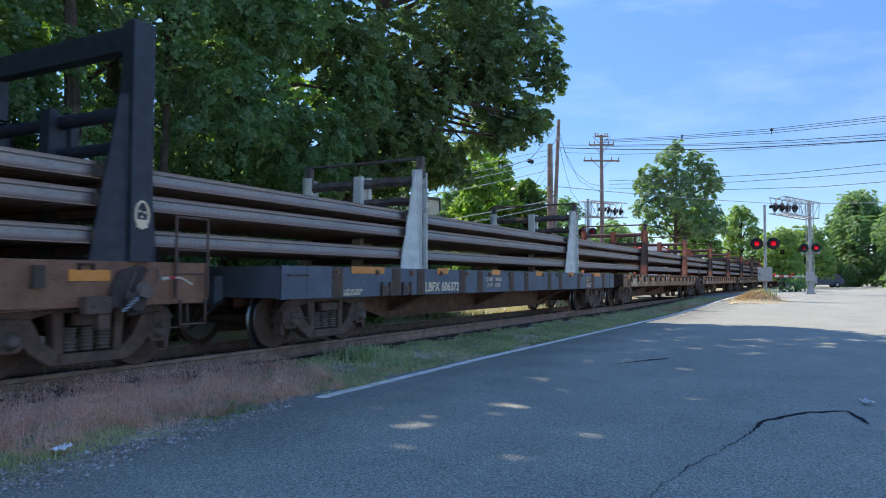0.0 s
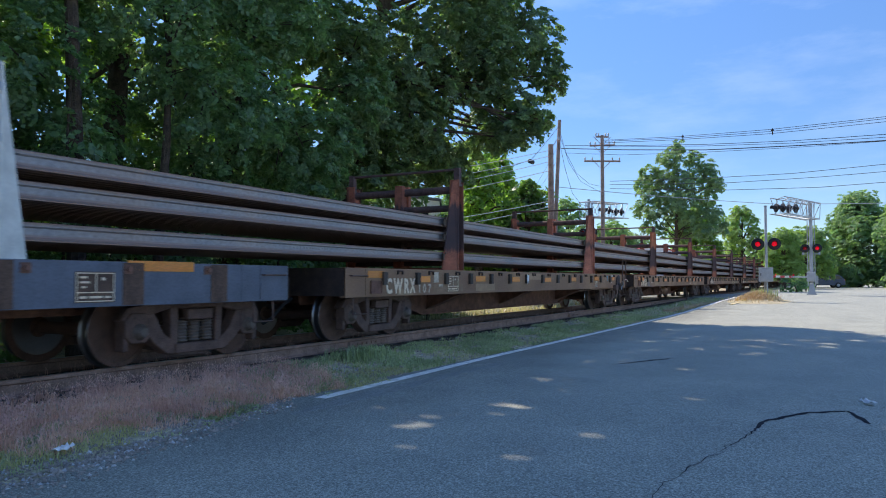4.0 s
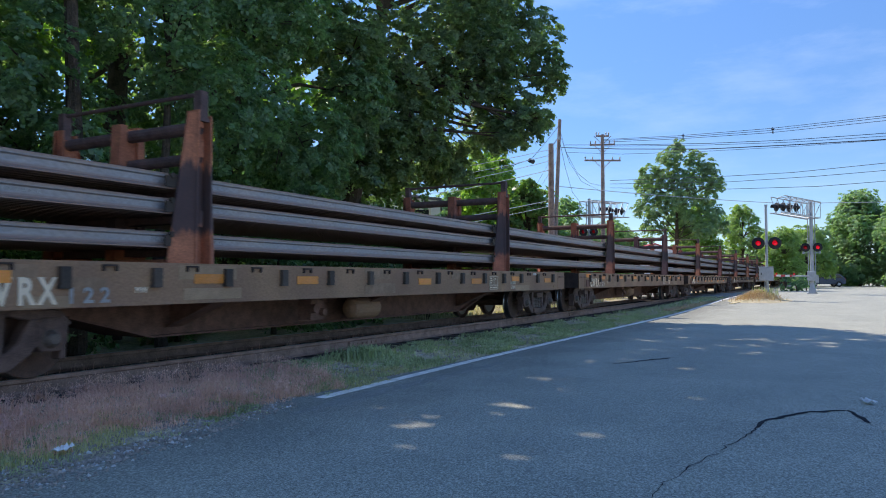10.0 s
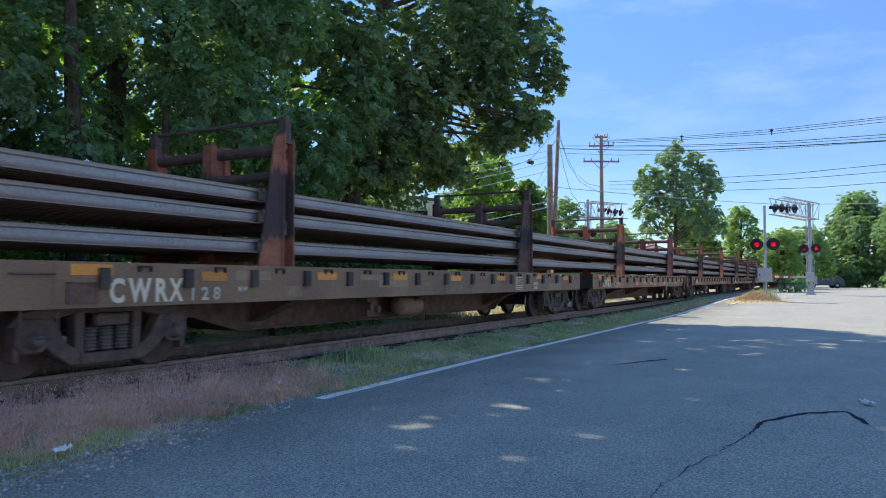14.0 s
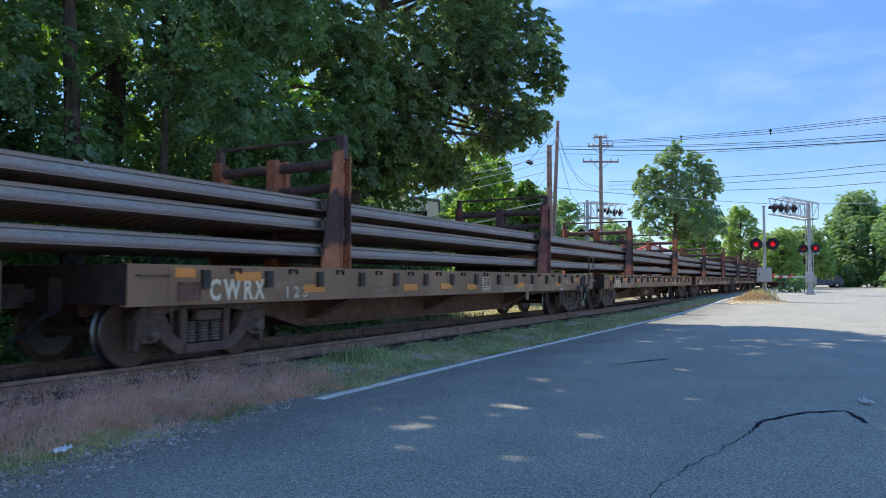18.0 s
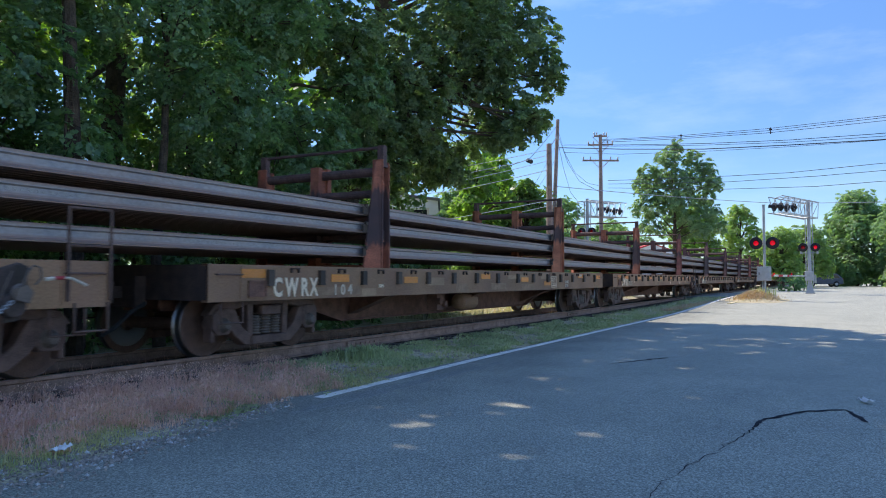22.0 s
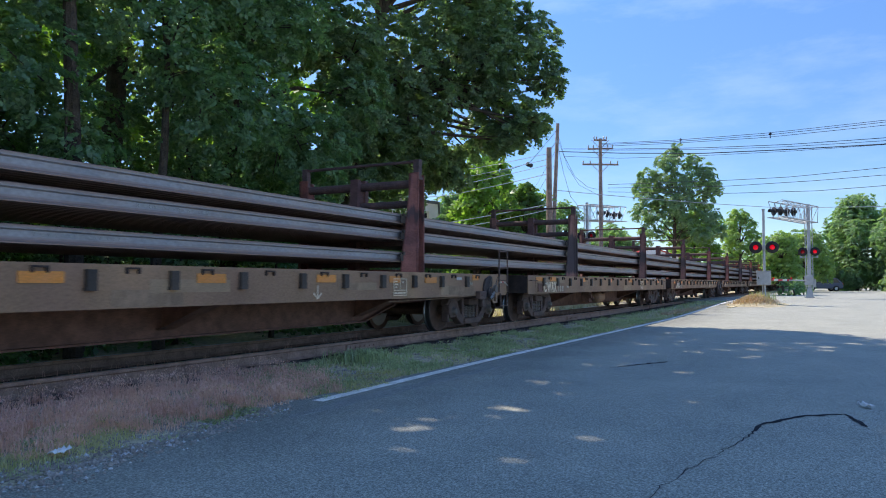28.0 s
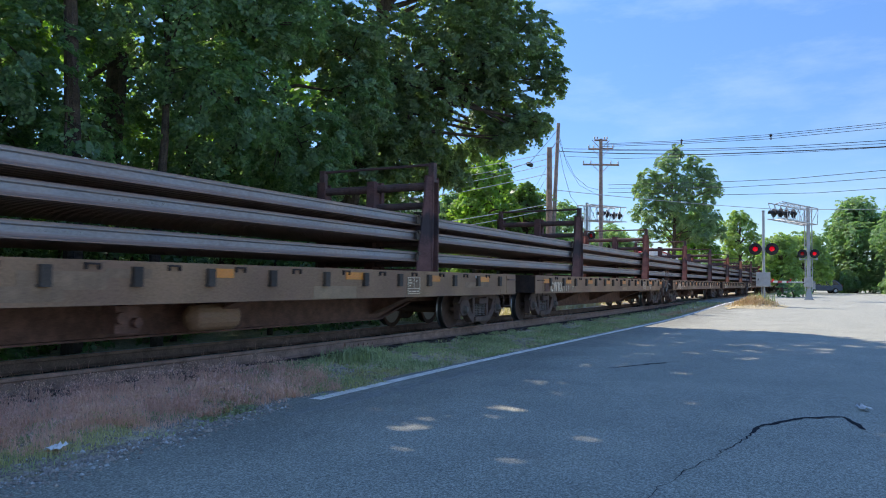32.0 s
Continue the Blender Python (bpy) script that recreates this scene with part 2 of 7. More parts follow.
LINE = mat("road_paint", (0.92, 0.88, 0.78), 0.8, vary=0.25, scale=5, fine=70, second=(0.66, 0.63, 0.55), amount=0.5, tscale=3)
DARK_ASPHALT = mat("newer_asphalt", (0.23, 0.235, 0.205), 0.9, vary=0.6, scale=60, fine=140, bump=0.5, dist=0.004, second=(0.3, 0.305, 0.26), amount=0.8, tscale=2.5)
TAR = mat("crack_tar", (0.035, 0.037, 0.042), 0.95, vary=0.3, spec=0.1)
PAPER = mat("litter_paper", (0.9, 0.88, 0.84), 0.7, vary=0.1)
RAIL_RUST = mat("track_rail_steel", (0.4, 0.245, 0.175), 0.85, 0.0, vary=0.35, second=(0.26, 0.15, 0.1), tscale=2)
RAIL_HEAD = mat("polished_rail_head", (0.42, 0.41, 0.4), 0.28, 0.9, vary=0.15)
TIE = mat("creosote_timber", (0.07, 0.055, 0.045), 0.9, vary=0.4, scale=4)
NEW_RAIL = mat("new_rail_steel", (0.35, 0.345, 0.35), 0.48, 0.3, vary=0.24, scale=1.2, fine=30, bump=0.08,
               second=(0.35, 0.25, 0.19), amount=0.6, tscale=0.6, object_vary=0.12)
# rust on the head and foot of the new rails, grey mill scale on the web
n, l = NEW_RAIL.node_tree.nodes, NEW_RAIL.node_tree.links
co = n.new("ShaderNodeTexCoord")
sep = n.new("ShaderNodeSeparateXYZ")
l.new(co.outputs["Object"], sep.inputs[0])
edge = n.new("ShaderNodeMath")
edge.operation = "SUBTRACT"
edge.inputs[1].default_value = 0.112
l.new(sep.outputs["Z"], edge.inputs[0])
away = n.new("ShaderNodeMath")
away.operation = "ABSOLUTE"
l.new(edge.outputs[0], away.inputs[0])
band = n.new("ShaderNodeMapRange")
band.inputs["From Min"].default_value = 0.036
band.inputs["From Max"].default_value = 0.07
band.inputs["To Max"].default_value = 0.8
l.new(away.outputs[0], band.inputs["Value"])
rusty = n.new("ShaderNodeMix")
rusty.data_type = "RGBA"
rusty.inputs[7].default_value = (0.33, 0.19, 0.125, 1)
was = n["Principled BSDF"].inputs["Base Color"].links[0].from_socket
l.new(band.outputs["Result"], rusty.inputs["Factor"])
l.new(was, rusty.inputs[6])
l.new(rusty.outputs[2], n["Principled BSDF"].inputs["Base Color"])
DECK = mat("car_deck", (0.101, 0.075, 0.0553), 0.9, vary=0.4)
OLIVE = mat("olive_brown_paint", (0.45, 0.25, 0.125), 0.7, vary=0.26, scale=2.2, fine=40, second=(0.29, 0.155, 0.088), amount=0.95, tscale=1.1, object_vary=0.1)
BLUE = mat("slate_blue_paint", (0.145, 0.158, 0.188), 0.6, vary=0.22, scale=3, fine=40, second=(0.115, 0.125, 0.145), tscale=0.8)
BROWN = mat("brown_rust_paint", (0.31, 0.145, 0.08), 0.75, vary=0.3, second=(0.2, 0.095, 0.055), tscale=1.2)
PATCH_A = mat("paint_patch_pale", (0.47, 0.295, 0.16), 0.75, vary=0.2, second=(0.38, 0.23, 0.13), tscale=3, object_vary=0.1)
PATCH_B = mat("paint_patch_dark", (0.33, 0.195, 0.108), 0.75, vary=0.25, second=(0.39, 0.235, 0.135), tscale=3, object_vary=0.1)
CHALK = mat("chalk_mark", (0.44, 0.41, 0.37), 0.8, vary=0.2)
PATCH = mat("bare_rust_patch", (0.129, 0.075, 0.051), 0.85, vary=0.4, second=(0.179, 0.1, 0.0595), tscale=5)
UNDER = mat("grimy_underframe", (0.2, 0.098, 0.065), 0.85, vary=0.35, second=(0.25, 0.12, 0.08), tscale=1.5)
TRUCK = mat("dusty_cast_steel", (0.16, 0.092, 0.066), 0.75, vary=0.4, second=(0.1, 0.06, 0.048), tscale=4)
BRAKE = mat("worn_black_casting", (0.06, 0.046, 0.04), 0.85, 0.0, vary=0.3, bump=0.05, second=(0.12, 0.08, 0.06), tscale=6)
BLUE_CHALK = mat("blue_chalk", (0.1, 0.42, 0.6), 0.85, vary=0.2)
PLACARD = mat("grey_placard", (0.62, 0.57, 0.48), 0.6, vary=0.2)
HANDLE = mat("worn_white_handle", (0.7, 0.6, 0.45), 0.6, vary=0.2)
DARK_STEEL = mat("near_black_steel", (0.055, 0.036, 0.028), 0.9, vary=0.35, second=(0.085, 0.05, 0.036), tscale=3)
SPRING = mat("coil_spring_steel", (0.19, 0.145, 0.115), 0.6, 0.3, vary=0.3)
WHEEL = mat("wheel_plate_rust", (0.17, 0.092, 0.062), 0.8, 0.1, vary=0.3, second=(0.085, 0.055, 0.042), tscale=5)
TREAD = mat("wheel_tread_steel", (0.3, 0.29, 0.28), 0.32, 0.9, vary=0.1)
POCKET = mat("stake_pocket_paint", (0.0884, 0.0616, 0.0423), 0.7, vary=0.3, object_vary=0.3)
REFLECT = mat("amber_reflector", (0.95, 0.31, 0.035), 0.4, vary=0.2, second=(0.6, 0.22, 0.06), amount=0.6, tscale=6, object_vary=0.2)
WHITE = mat("white_lettering", (1.0, 0.78, 0.53), 0.7, vary=0.06, second=(0.86, 0.66, 0.45), amount=0.3, tscale=9)
FADED = mat("faded_lettering", (0.78, 0.63, 0.45), 0.75, vary=0.25, second=(0.5, 0.38, 0.26), amount=0.7, tscale=12)
PALE = mat("pale_grey_paint", (0.85, 0.82, 0.72), 0.65, vary=0.12, second=(0.68, 0.64, 0.54), amount=0.6, tscale=4)
BLACK = mat("black_paint", (0.026, 0.03, 0.042), 0.5, vary=0.3, second=(0.045, 0.05, 0.06), tscale=3)
WOOD = mat("weathered_timber", (0.16, 0.125, 0.105), 0.9, vary=0.45, scale=8, second=(0.1, 0.08, 0.07), tscale=5)
DARK_BEAM = mat("rusted_pipe_beam", (0.12, 0.075, 0.066), 0.85, vary=0.4, second=(0.19, 0.092, 0.07), tscale=4)
STAND_A = streak_mat("orange_rust_black_band", (0.55, 0.2, 0.1), (0.38, 0.125, 0.065), (0.062, 0.052, 0.054), 1.6, 2.42)
STAND_B = streak_mat("red_rust_black_middle", (0.47, 0.155, 0.085), (0.26, 0.095, 0.06), (0.062, 0.05, 0.052), 1.62, 2.55)
STAND_F = streak_mat("orange_rust_dark_collar", (0.55, 0.2, 0.1), (0.38, 0.125, 0.065), (0.062, 0.052, 0.054), 2.1, 2.5)
STAND_G = streak_mat("brown_rust_black_foot", (0.36, 0.175, 0.13), (0.23, 0.11, 0.085), (0.075, 0.06, 0.06), 1.3, 2.45)
STAND_C = streak_mat("dark_rust", (0.2, 0.092, 0.075), (0.115, 0.062, 0.058), (0.06, 0.046, 0.047), 1.9, 2.3)
STAND_E = streak_mat("orange_rust", (0.6, 0.21, 0.12), (0.42, 0.14, 0.085), (0.13, 0.085, 0.07), 2.05, 2.2)
STAND_D = streak_mat("red_rust", (0.34, 0.12, 0.085), (0.18, 0.07, 0.06), (0.08, 0.05, 0.05), 2.2, 2.4)
GALV = mat("galvanised_steel", (0.43, 0.44, 0.44), 0.5, 0.3, vary=0.15, second=(0.4, 0.41, 0.42), tscale=3)
SIGNAL_BLACK = mat("signal_black", (0.02, 0.02, 0.022), 0.6, vary=0.2)
LAMP_ON = glow_mat("lit_red_lens", (0.62, 0.004, 0.02), 0.3)
LAMP_DIM = glow_mat("dim_red_lens", (0.3, 0.004, 0.012), 0.06)
RED = mat("gate_red", (0.55, 0.05, 0.05), 0.5, vary=0.1)
GATE_WHITE = mat("gate_white", (0.772, 0.728, 0.6), 0.5, vary=0.1)
POLE_WOOD = mat("pole_wood", (0.34, 0.245, 0.2), 0.9, vary=0.35, scale=6, second=(0.2, 0.16, 0.135), tscale=2)
WIRE = mat("wire_black", (0.07, 0.075, 0.085), 0.5, vary=0.1)
# pale wires: sun glint put into the wire colour
WIRE_PALE = mat("wire_pale_glint", (0.55, 0.56, 0.58), 0.4, 0.4, vary=0.1)
BARK = mat("bark", (0.0935, 0.068, 0.0467), 0.95, vary=0.45, scale=9, fine=40, bump=0.7, dist=0.03, tscale=3)
LEAF = leaf_mat("maple_leaf", (0.113, 0.2, 0.112), 0.45, (0.23, 0.345, 0.19))
# brighter copy of LEAF: light on the maple put into its colour
LEAF_MAPLE = leaf_mat("lit_maple_leaf", (0.125, 0.195, 0.115), 0.48, (0.25, 0.335, 0.195))
# leaf copy with sunlight put into its colour and translucency
LEAF_LIT = leaf_mat("sunlit_leaf", (0.16, 0.26, 0.08), 0.58, (0.26, 0.38, 0.11))
LEAF_MID = leaf_mat("mid_leaf", (0.095, 0.18, 0.06), 0.4, (0.165, 0.27, 0.09))
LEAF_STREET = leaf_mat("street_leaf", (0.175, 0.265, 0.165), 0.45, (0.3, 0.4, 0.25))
# yellow-green leaf, lightened further so its colour carries the sunlight
LEAF_LIT_LIME = leaf_mat("lit_lime_leaf", (0.225, 0.315, 0.155), 0.55, (0.33, 0.42, 0.205))
# paler, bluer leaf: aerial haze put into the colour of far trees
LEAF_HAZED = leaf_mat("hazed_far_leaf", (0.19, 0.29, 0.19), 0.5, (0.29, 0.4, 0.25))
GRASS_PINK = leaf_mat("dry_pink_grass", (0.64, 0.375, 0.345), 0.28, (0.84, 0.57, 0.52))
GRASS_GREEN = leaf_mat("green_weeds", (0.255, 0.295, 0.165), 0.3, (0.5, 0.53, 0.33))
GRASS_OLIVE = leaf_mat("olive_weeds", (0.408, 0.364, 0.172), 0.25, (0.612, 0.560, 0.308))
PALE_STONE = mat("pale_stone_chips", (0.6, 0.59, 0.56), 0.9, vary=0.3, second=(0.42, 0.41, 0.39), tscale=8)
KERB = mat("yellow_kerb_paint", (0.72, 0.56, 0.25), 0.8, vary=0.25, second=(0.6, 0.52, 0.36), amount=0.7, tscale=2)
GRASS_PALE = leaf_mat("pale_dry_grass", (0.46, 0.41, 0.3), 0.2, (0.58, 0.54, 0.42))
GRASS_STRAW = leaf_mat("straw_grass", (0.44, 0.29, 0.2), 0.2, (0.5, 0.39, 0.28))
WALL_WHITE = mat("white_siding", (0.88, 0.88, 0.88), 0.7, vary=0.06)
ROOF = mat("grey_shingle", (0.16, 0.16, 0.17), 0.9, vary=0.3)
GLASS = mat("dark_glass", (0.02, 0.025, 0.03), 0.08, vary=0.05)
CAR_PAINT = mat("dark_blue_car_paint", (0.045, 0.07, 0.12), 0.4, 0.0, vary=0.05)
RUBBER = mat("black_rubber", (0.02, 0.02, 0.02), 0.85, vary=0.1)
TAIL = mat("red_tail_lens", (0.5, 0.02, 0.03), 0.3, vary=0.05)


# ---- mesh helpers ----
def solid(bm, pts, faces):
    v = [bm.verts.new(p) for p in pts]
    for f in faces:
        bm.faces.new([v[i] for i in f])


def box(bm, x0, x1, y0, y1, z0, z1):
    solid(bm, [(x, y, z) for x in (x0, x1) for y in (y0, y1) for z in (z0, z1)],
          [(0, 1, 3, 2), (4, 6, 7, 5), (0, 4, 5, 1), (2, 3, 7, 6), (0, 2, 6, 4), (1, 5, 7, 3)])


def prism(bm, poly, a0, a1, axis="y"):
    """A 2D outline (x, z) pushed from y=a0 to a1, or (y, z) along x."""
    n = len(poly)
    f = (lambda p, a: (p[0], a, p[1])) if axis == "y" else (lambda p, a: (a, p[0], p[1]))
    if axis == "z":
        f = lambda p, a: (p[0], p[1], a)
    pts = [f(p, a0) for p in poly] + [f(p, a1) for p in poly]
    solid(bm, pts, [tuple(range(n)), tuple(range(2 * n - 1, n - 1, -1))] + [(i, i + n, (i + 1) % n + n, (i + 1) % n) for i in range(n)])


def tube(bm, p0, p1, r0, r1=None, n=10, caps=True):
    p0, p1 = Vector(p0), Vector(p1)
    r1 = r0 if r1 is None else r1
    d = (p1 - p0).normalized()
    u = d.orthogonal().normalized()
    w = d.cross(u)
    rings = []
    for p, r in ((p0, r0), (p1, r1)):
        rings.append([bm.verts.new(p + (u * math.cos(2 * math.pi * k / n) + w * math.sin(2 * math.pi * k / n)) * r) for k in range(n)])
    for k in range(n):
        bm.faces.new((rings[0][k], rings[0][(k + 1) % n], rings[1][(k + 1) % n], rings[1][k]))
    if caps:
        bm.faces.new(rings[0][::-1])
        bm.faces.new(rings[1])


def path_tube(bm, pts, r, n=6):
    """One unbroken tube along the points."""
    pts = [Vector(p) for p in pts]
    rings, u = [], None
    for i, p in enumerate(pts):
        d = (pts[min(i + 1, len(pts) - 1)] - pts[max(i - 1, 0)]).normalized()
        u = d.orthogonal().normalized() if u is None else (u - d * u.dot(d)).normalized()
        w = d.cross(u)
        rings.append([bm.verts.new(p + (u * math.cos(2 * math.pi * k / n) + w * math.sin(2 * math.pi * k / n)) * r) for k in range(n)])
    for a, b in zip(rings, rings[1:]):
        for k in range(n):
            bm.faces.new((a[k], a[(k + 1) % n], b[(k + 1) % n], b[k]))
    bm.faces.new(rings[0][::-1])
    bm.faces.new(rings[-1])


def lathe(bm, profile, n=28, centre=(0, 0, 0), axis="y"):
    """Rings of (radius, along) round an axis through centre."""
    c = Vector(centre)
    rings = []
    for r, a in profile:
        ring = []
        for k in range(n):
            t = 2 * math.pi * k / n
            p = (r * math.cos(t), a, r * math.sin(t)) if axis == "y" else (r * math.cos(t), r * math.sin(t), a)
            if axis == "x":
                p = (a, r * math.cos(t), r * math.sin(t))
            ring.append(bm.verts.new(c + Vector(p)))
        rings.append(ring)
    for a, b in zip(rings, rings[1:]):
        for k in range(n):
            bm.faces.new((a[k], a[(k + 1) % n], b[(k + 1) % n], b[k]))
    bm.faces.new(rings[0])
    bm.faces.new(rings[-1][::-1])


def mesh(name, bm, material, bevel=0.0, smooth=False):
    bmesh.ops.recalc_face_normals(bm, faces=bm.faces)
    if bevel:
        bmesh.ops.bevel(bm, geom=bm.edges[:], offset=bevel, segments=1, affect="EDGES", clamp_overlap=True)
    if smooth:
        for f in bm.faces:
            f.smooth = True
    me = bpy.data.meshes.new(name)
    bm.to_mesh(me)
    bm.free()
    me.materials.append(material)
    return me


def part(name, data, material=None, parent=None, label="", at=None, bevel=0.0, smooth=False):
    """Links a bmesh or a ready mesh as one object under its thing or part."""
    me = data if isinstance(data, bpy.types.Mesh) else mesh(name, data, material, bevel, smooth)
    ob = new(name, me)
    if parent is not None:
        ob.parent = parent
    if at is not None:
        ob.matrix_basis = at
    if label:
        ob["label"] = label
    return ob


def thing(name, label, category, at=None, group="", kind=""):
    ob = new(name)
    ob.empty_display_size = 0.2
    if at is not None:
        ob.matrix_basis = at
    return tagged(ob, label, category, group, kind)


SHARED = {}


def shared(key, build, material, bevel=0.0, smooth=False):
    k = (key, material.name)
    if k not in SHARED:
        bm = bmesh.new()
        build(bm)
        SHARED[k] = mesh(key if isinstance(key, str) else "piece", bm, material, bevel, smooth)
    return SHARED[k]


def raw_mesh(name, verts, faces, material):
    me = bpy.data.meshes.new(name)
    me.from_pydata(verts, [], faces)
    me.materials.append(material)
    return me


def quads_mesh(name, corners, material):
    """corners: (n, 4, 3) array of loose quads."""
    n = len(corners)
    me = bpy.data.meshes.new(name)
    me.vertices.add(4 * n)
    me.vertices.foreach_set("co", corners.astype(np.float32).ravel())
    me.loops.add(4 * n)
    me.loops.foreach_set("vertex_index", np.arange(4 * n, dtype=np.int32))
    me.polygons.add(n)
    me.polygons.foreach_set("loop_start", np.arange(0, 4 * n, 4, dtype=np.int32))
    me.update(calc_edges=True)
    me.validate()
    me.materials.append(material)
    return me


def text_mesh(words, height, material, key):
    k = (key, words, height)
    if k in SHARED:
        return SHARED[k]
    cu = bpy.data.curves.new("lettering", "FONT")
    cu.body = words
    cu.size = height * 1.45
    cu.resolution_u = 3
    cu.extrude = 0.003
    cu.offset = 0.012 if height > 0.2 else (0.006 if height > 0.1 else 0.002)
    ob = bpy.data.objects.new("lettering", cu)
    scene.collection.objects.link(ob)
    bpy.context.view_layer.update()
    me = bpy.data.meshes.new_from_object(ob.evaluated_get(bpy.context.evaluated_depsgraph_get()))
    bpy.data.objects.remove(ob)
    me.materials.clear()
    me.materials.append(material)
    SHARED[k] = me
    return me


def fit_text(words, x0, x1, z, height, material, parent, label, name="lettering"):
    """Stencilled words on a car side, from x0 to x1 along the sill."""
    me = text_mesh(words, height, material, "fit")
    lo = min(v.co.x for v in me.vertices)
    hi = max(v.co.x for v in me.vertices)
    ob = part(name, me, None, parent, label, at=pose(x0, -SILL_Y - 0.0065, z, 90, 0, 0))
    k = (x1 - x0) / (hi - lo)
    ob.matrix_basis = pose(x0 - lo * k, -SILL_Y - 0.0065, z, 90, 0, 0)
    ob.scale = (k, 1, 1)
    return ob


# ---- ground, lot, track ----
def rise(x):
    t = min(1.0, max(0.0, (x - 24.0) / 22.0))
    return 0.25 * t * t * (3 - 2 * t)


def ground_z(x, y):
    """The lot is flat and rises to rail height at the crossing; the verge swells towards the ballast."""
    prof = ((-9e9, 0.0), (4.5, 0.0), (5.4, 0.02), (6.2, 0.05), (6.9, 0.09), (7.3, 0.06), (9.0, 0.06), (9.6, 0.09), (10.8, 0.02), (12.5, 0.0), (9e9, 0.0))
    for (a, za), (b, zb) in zip(prof, prof[1:]):
        if a <= y <= b:
            h = za if b - a > 1e6 else za + (zb - za) * (y - a) / (b - a)
            break
    up = rise(x)
    return max(h * (1 - up / 0.25), 0) * 1.0 + up * (1.0 if y < 6.6 or y > 9.8 else 0.35)


def sheet(name, xs, ys, height, material, label, lift=0.0, category=""):
    verts = [(x, y, height(x, y) + lift) for x in xs for y in ys]
    k = len(ys)
    faces = [(i * k + j, (i + 1) * k + j, (i + 1) * k + j + 1, i * k + j + 1) for i in range(len(xs) - 1) for j in range(k - 1)]
    ob = new(name, raw_mesh(name, verts, faces, material))
    return tagged(ob, label, category or name, kind="structure")


XS = [-1500, -300, -60] + [-20 + 0.6 * i for i in range(126)] + [60, 70, 90, 140, 300, 1500]


def bumpy(x, y):
    z = ground_z(x, y) - 0.03
    if 4.9 < y < 7.2 or 9.2 < y < 14:
        z += 0.035 * noise.noise((x * 1.7, y * 2.3, 0)) + 0.015 * noise.noise((x * 6, y * 6, 3))
    return z


YS = [-1500, -200, -40, -10, 0, 3.5, 4.2, 4.6, 4.9] + [5.1 + 0.16 * i for i in range(14)] + [7.3, 7.6, 8.6, 8.95, 9.3, 9.7, 10.2, 10.8, 11.6, 12.6, 14, 17, 22, 30, 60, 200, 1500]
sheet("ground", XS, YS, bumpy, SOIL, "gravelly soil verge and ground beside the track", category="ground")
sheet("track_bed", XS, [y for y in YS if 6.9 < y < 9.8], lambda x, y: bumpy(x, y) + 0.008, BED, "dark ballast bed under the track", category="ground")


def lot_edge(x):
    e = 5.1 if x > 6.2 else 5.1 - 0.6 * min(1, (6.2 - x) / 3.2)
    return e + (0.02 if x > 6.2 else 0.09) * noise.noise((x * 1.9, 0, 7)) + 0.04 * noise.noise((x * 6.1, 0, 2))


road_x = [-60, -20] + [-6 + 0.25 * i for i in range(100)] + [20 + 1.5 * i for i in range(30)] + [80, 110, 160]
verts, faces = [], []
road_v = (-60, -20, -8, -4, -2, 0, 1.5, 3, 4, None)
for x in road_x:
    for v in road_v:
        y = lot_edge(x) if v is None else v
        verts.append((x, y, rise(x) + 0.002))
    verts.append((x, lot_edge(x) + 0.03, rise(x) - 0.05))
kk = len(road_v) + 1
faces = [(i * kk + j, (i + 1) * kk + j, (i + 1) * kk + j + 1, i * kk + j + 1) for i in range(len(road_x) - 1) for j in range(kk - 1)]
tagged(new("road", raw_mesh("road", verts, faces, ASPHALT)), "grey worn asphalt lot with cracks in dappled shade", "road", kind="structure")

bm = bmesh.new()
for x0, x1, y0, y1 in ((43.0, 56.5, 4.9, 7.28), (43.0, 56.5, 7.44, 8.80), (43.0, 56.5, 8.96, 60)):
    box(bm, x0, x1, y0, y1, 0.1, 0.247)
part("crossing_road", bm, ASPHALT)
tagged(bpy.data.objects["crossing_road"], "asphalt road surface over the level crossing", "road", kind="structure")

bm = bmesh.new()
x = 6.24
while x < 58:
    x1 = min(58, x + 0.6)
    ya, yb = (4.9 - 0.115 * max(0.0, 1 - (q - 6.2) / 4.5) for q in (x, x1))
    za, zb = rise(x), rise(x1)
    solid(bm, [(x, ya, za + 0.006), (x1, yb, zb + 0.006), (x1, yb + 0.138, zb + 0.006), (x, ya + 0.138, za + 0.006),
               (x, ya, za - 0.01), (x1, yb, zb - 0.01), (x1, yb + 0.138, zb - 0.01), (x, ya + 0.138, za - 0.01)],
          [(0, 1, 2, 3), (4, 7, 6, 5), (0, 4, 5, 1), (2, 6, 7, 3)])
    x = x1
part("edge_line", bm, LINE)
tagged(bpy.data.objects["edge_line"], "worn white painted edge line on the asphalt", "road line", kind="structure")


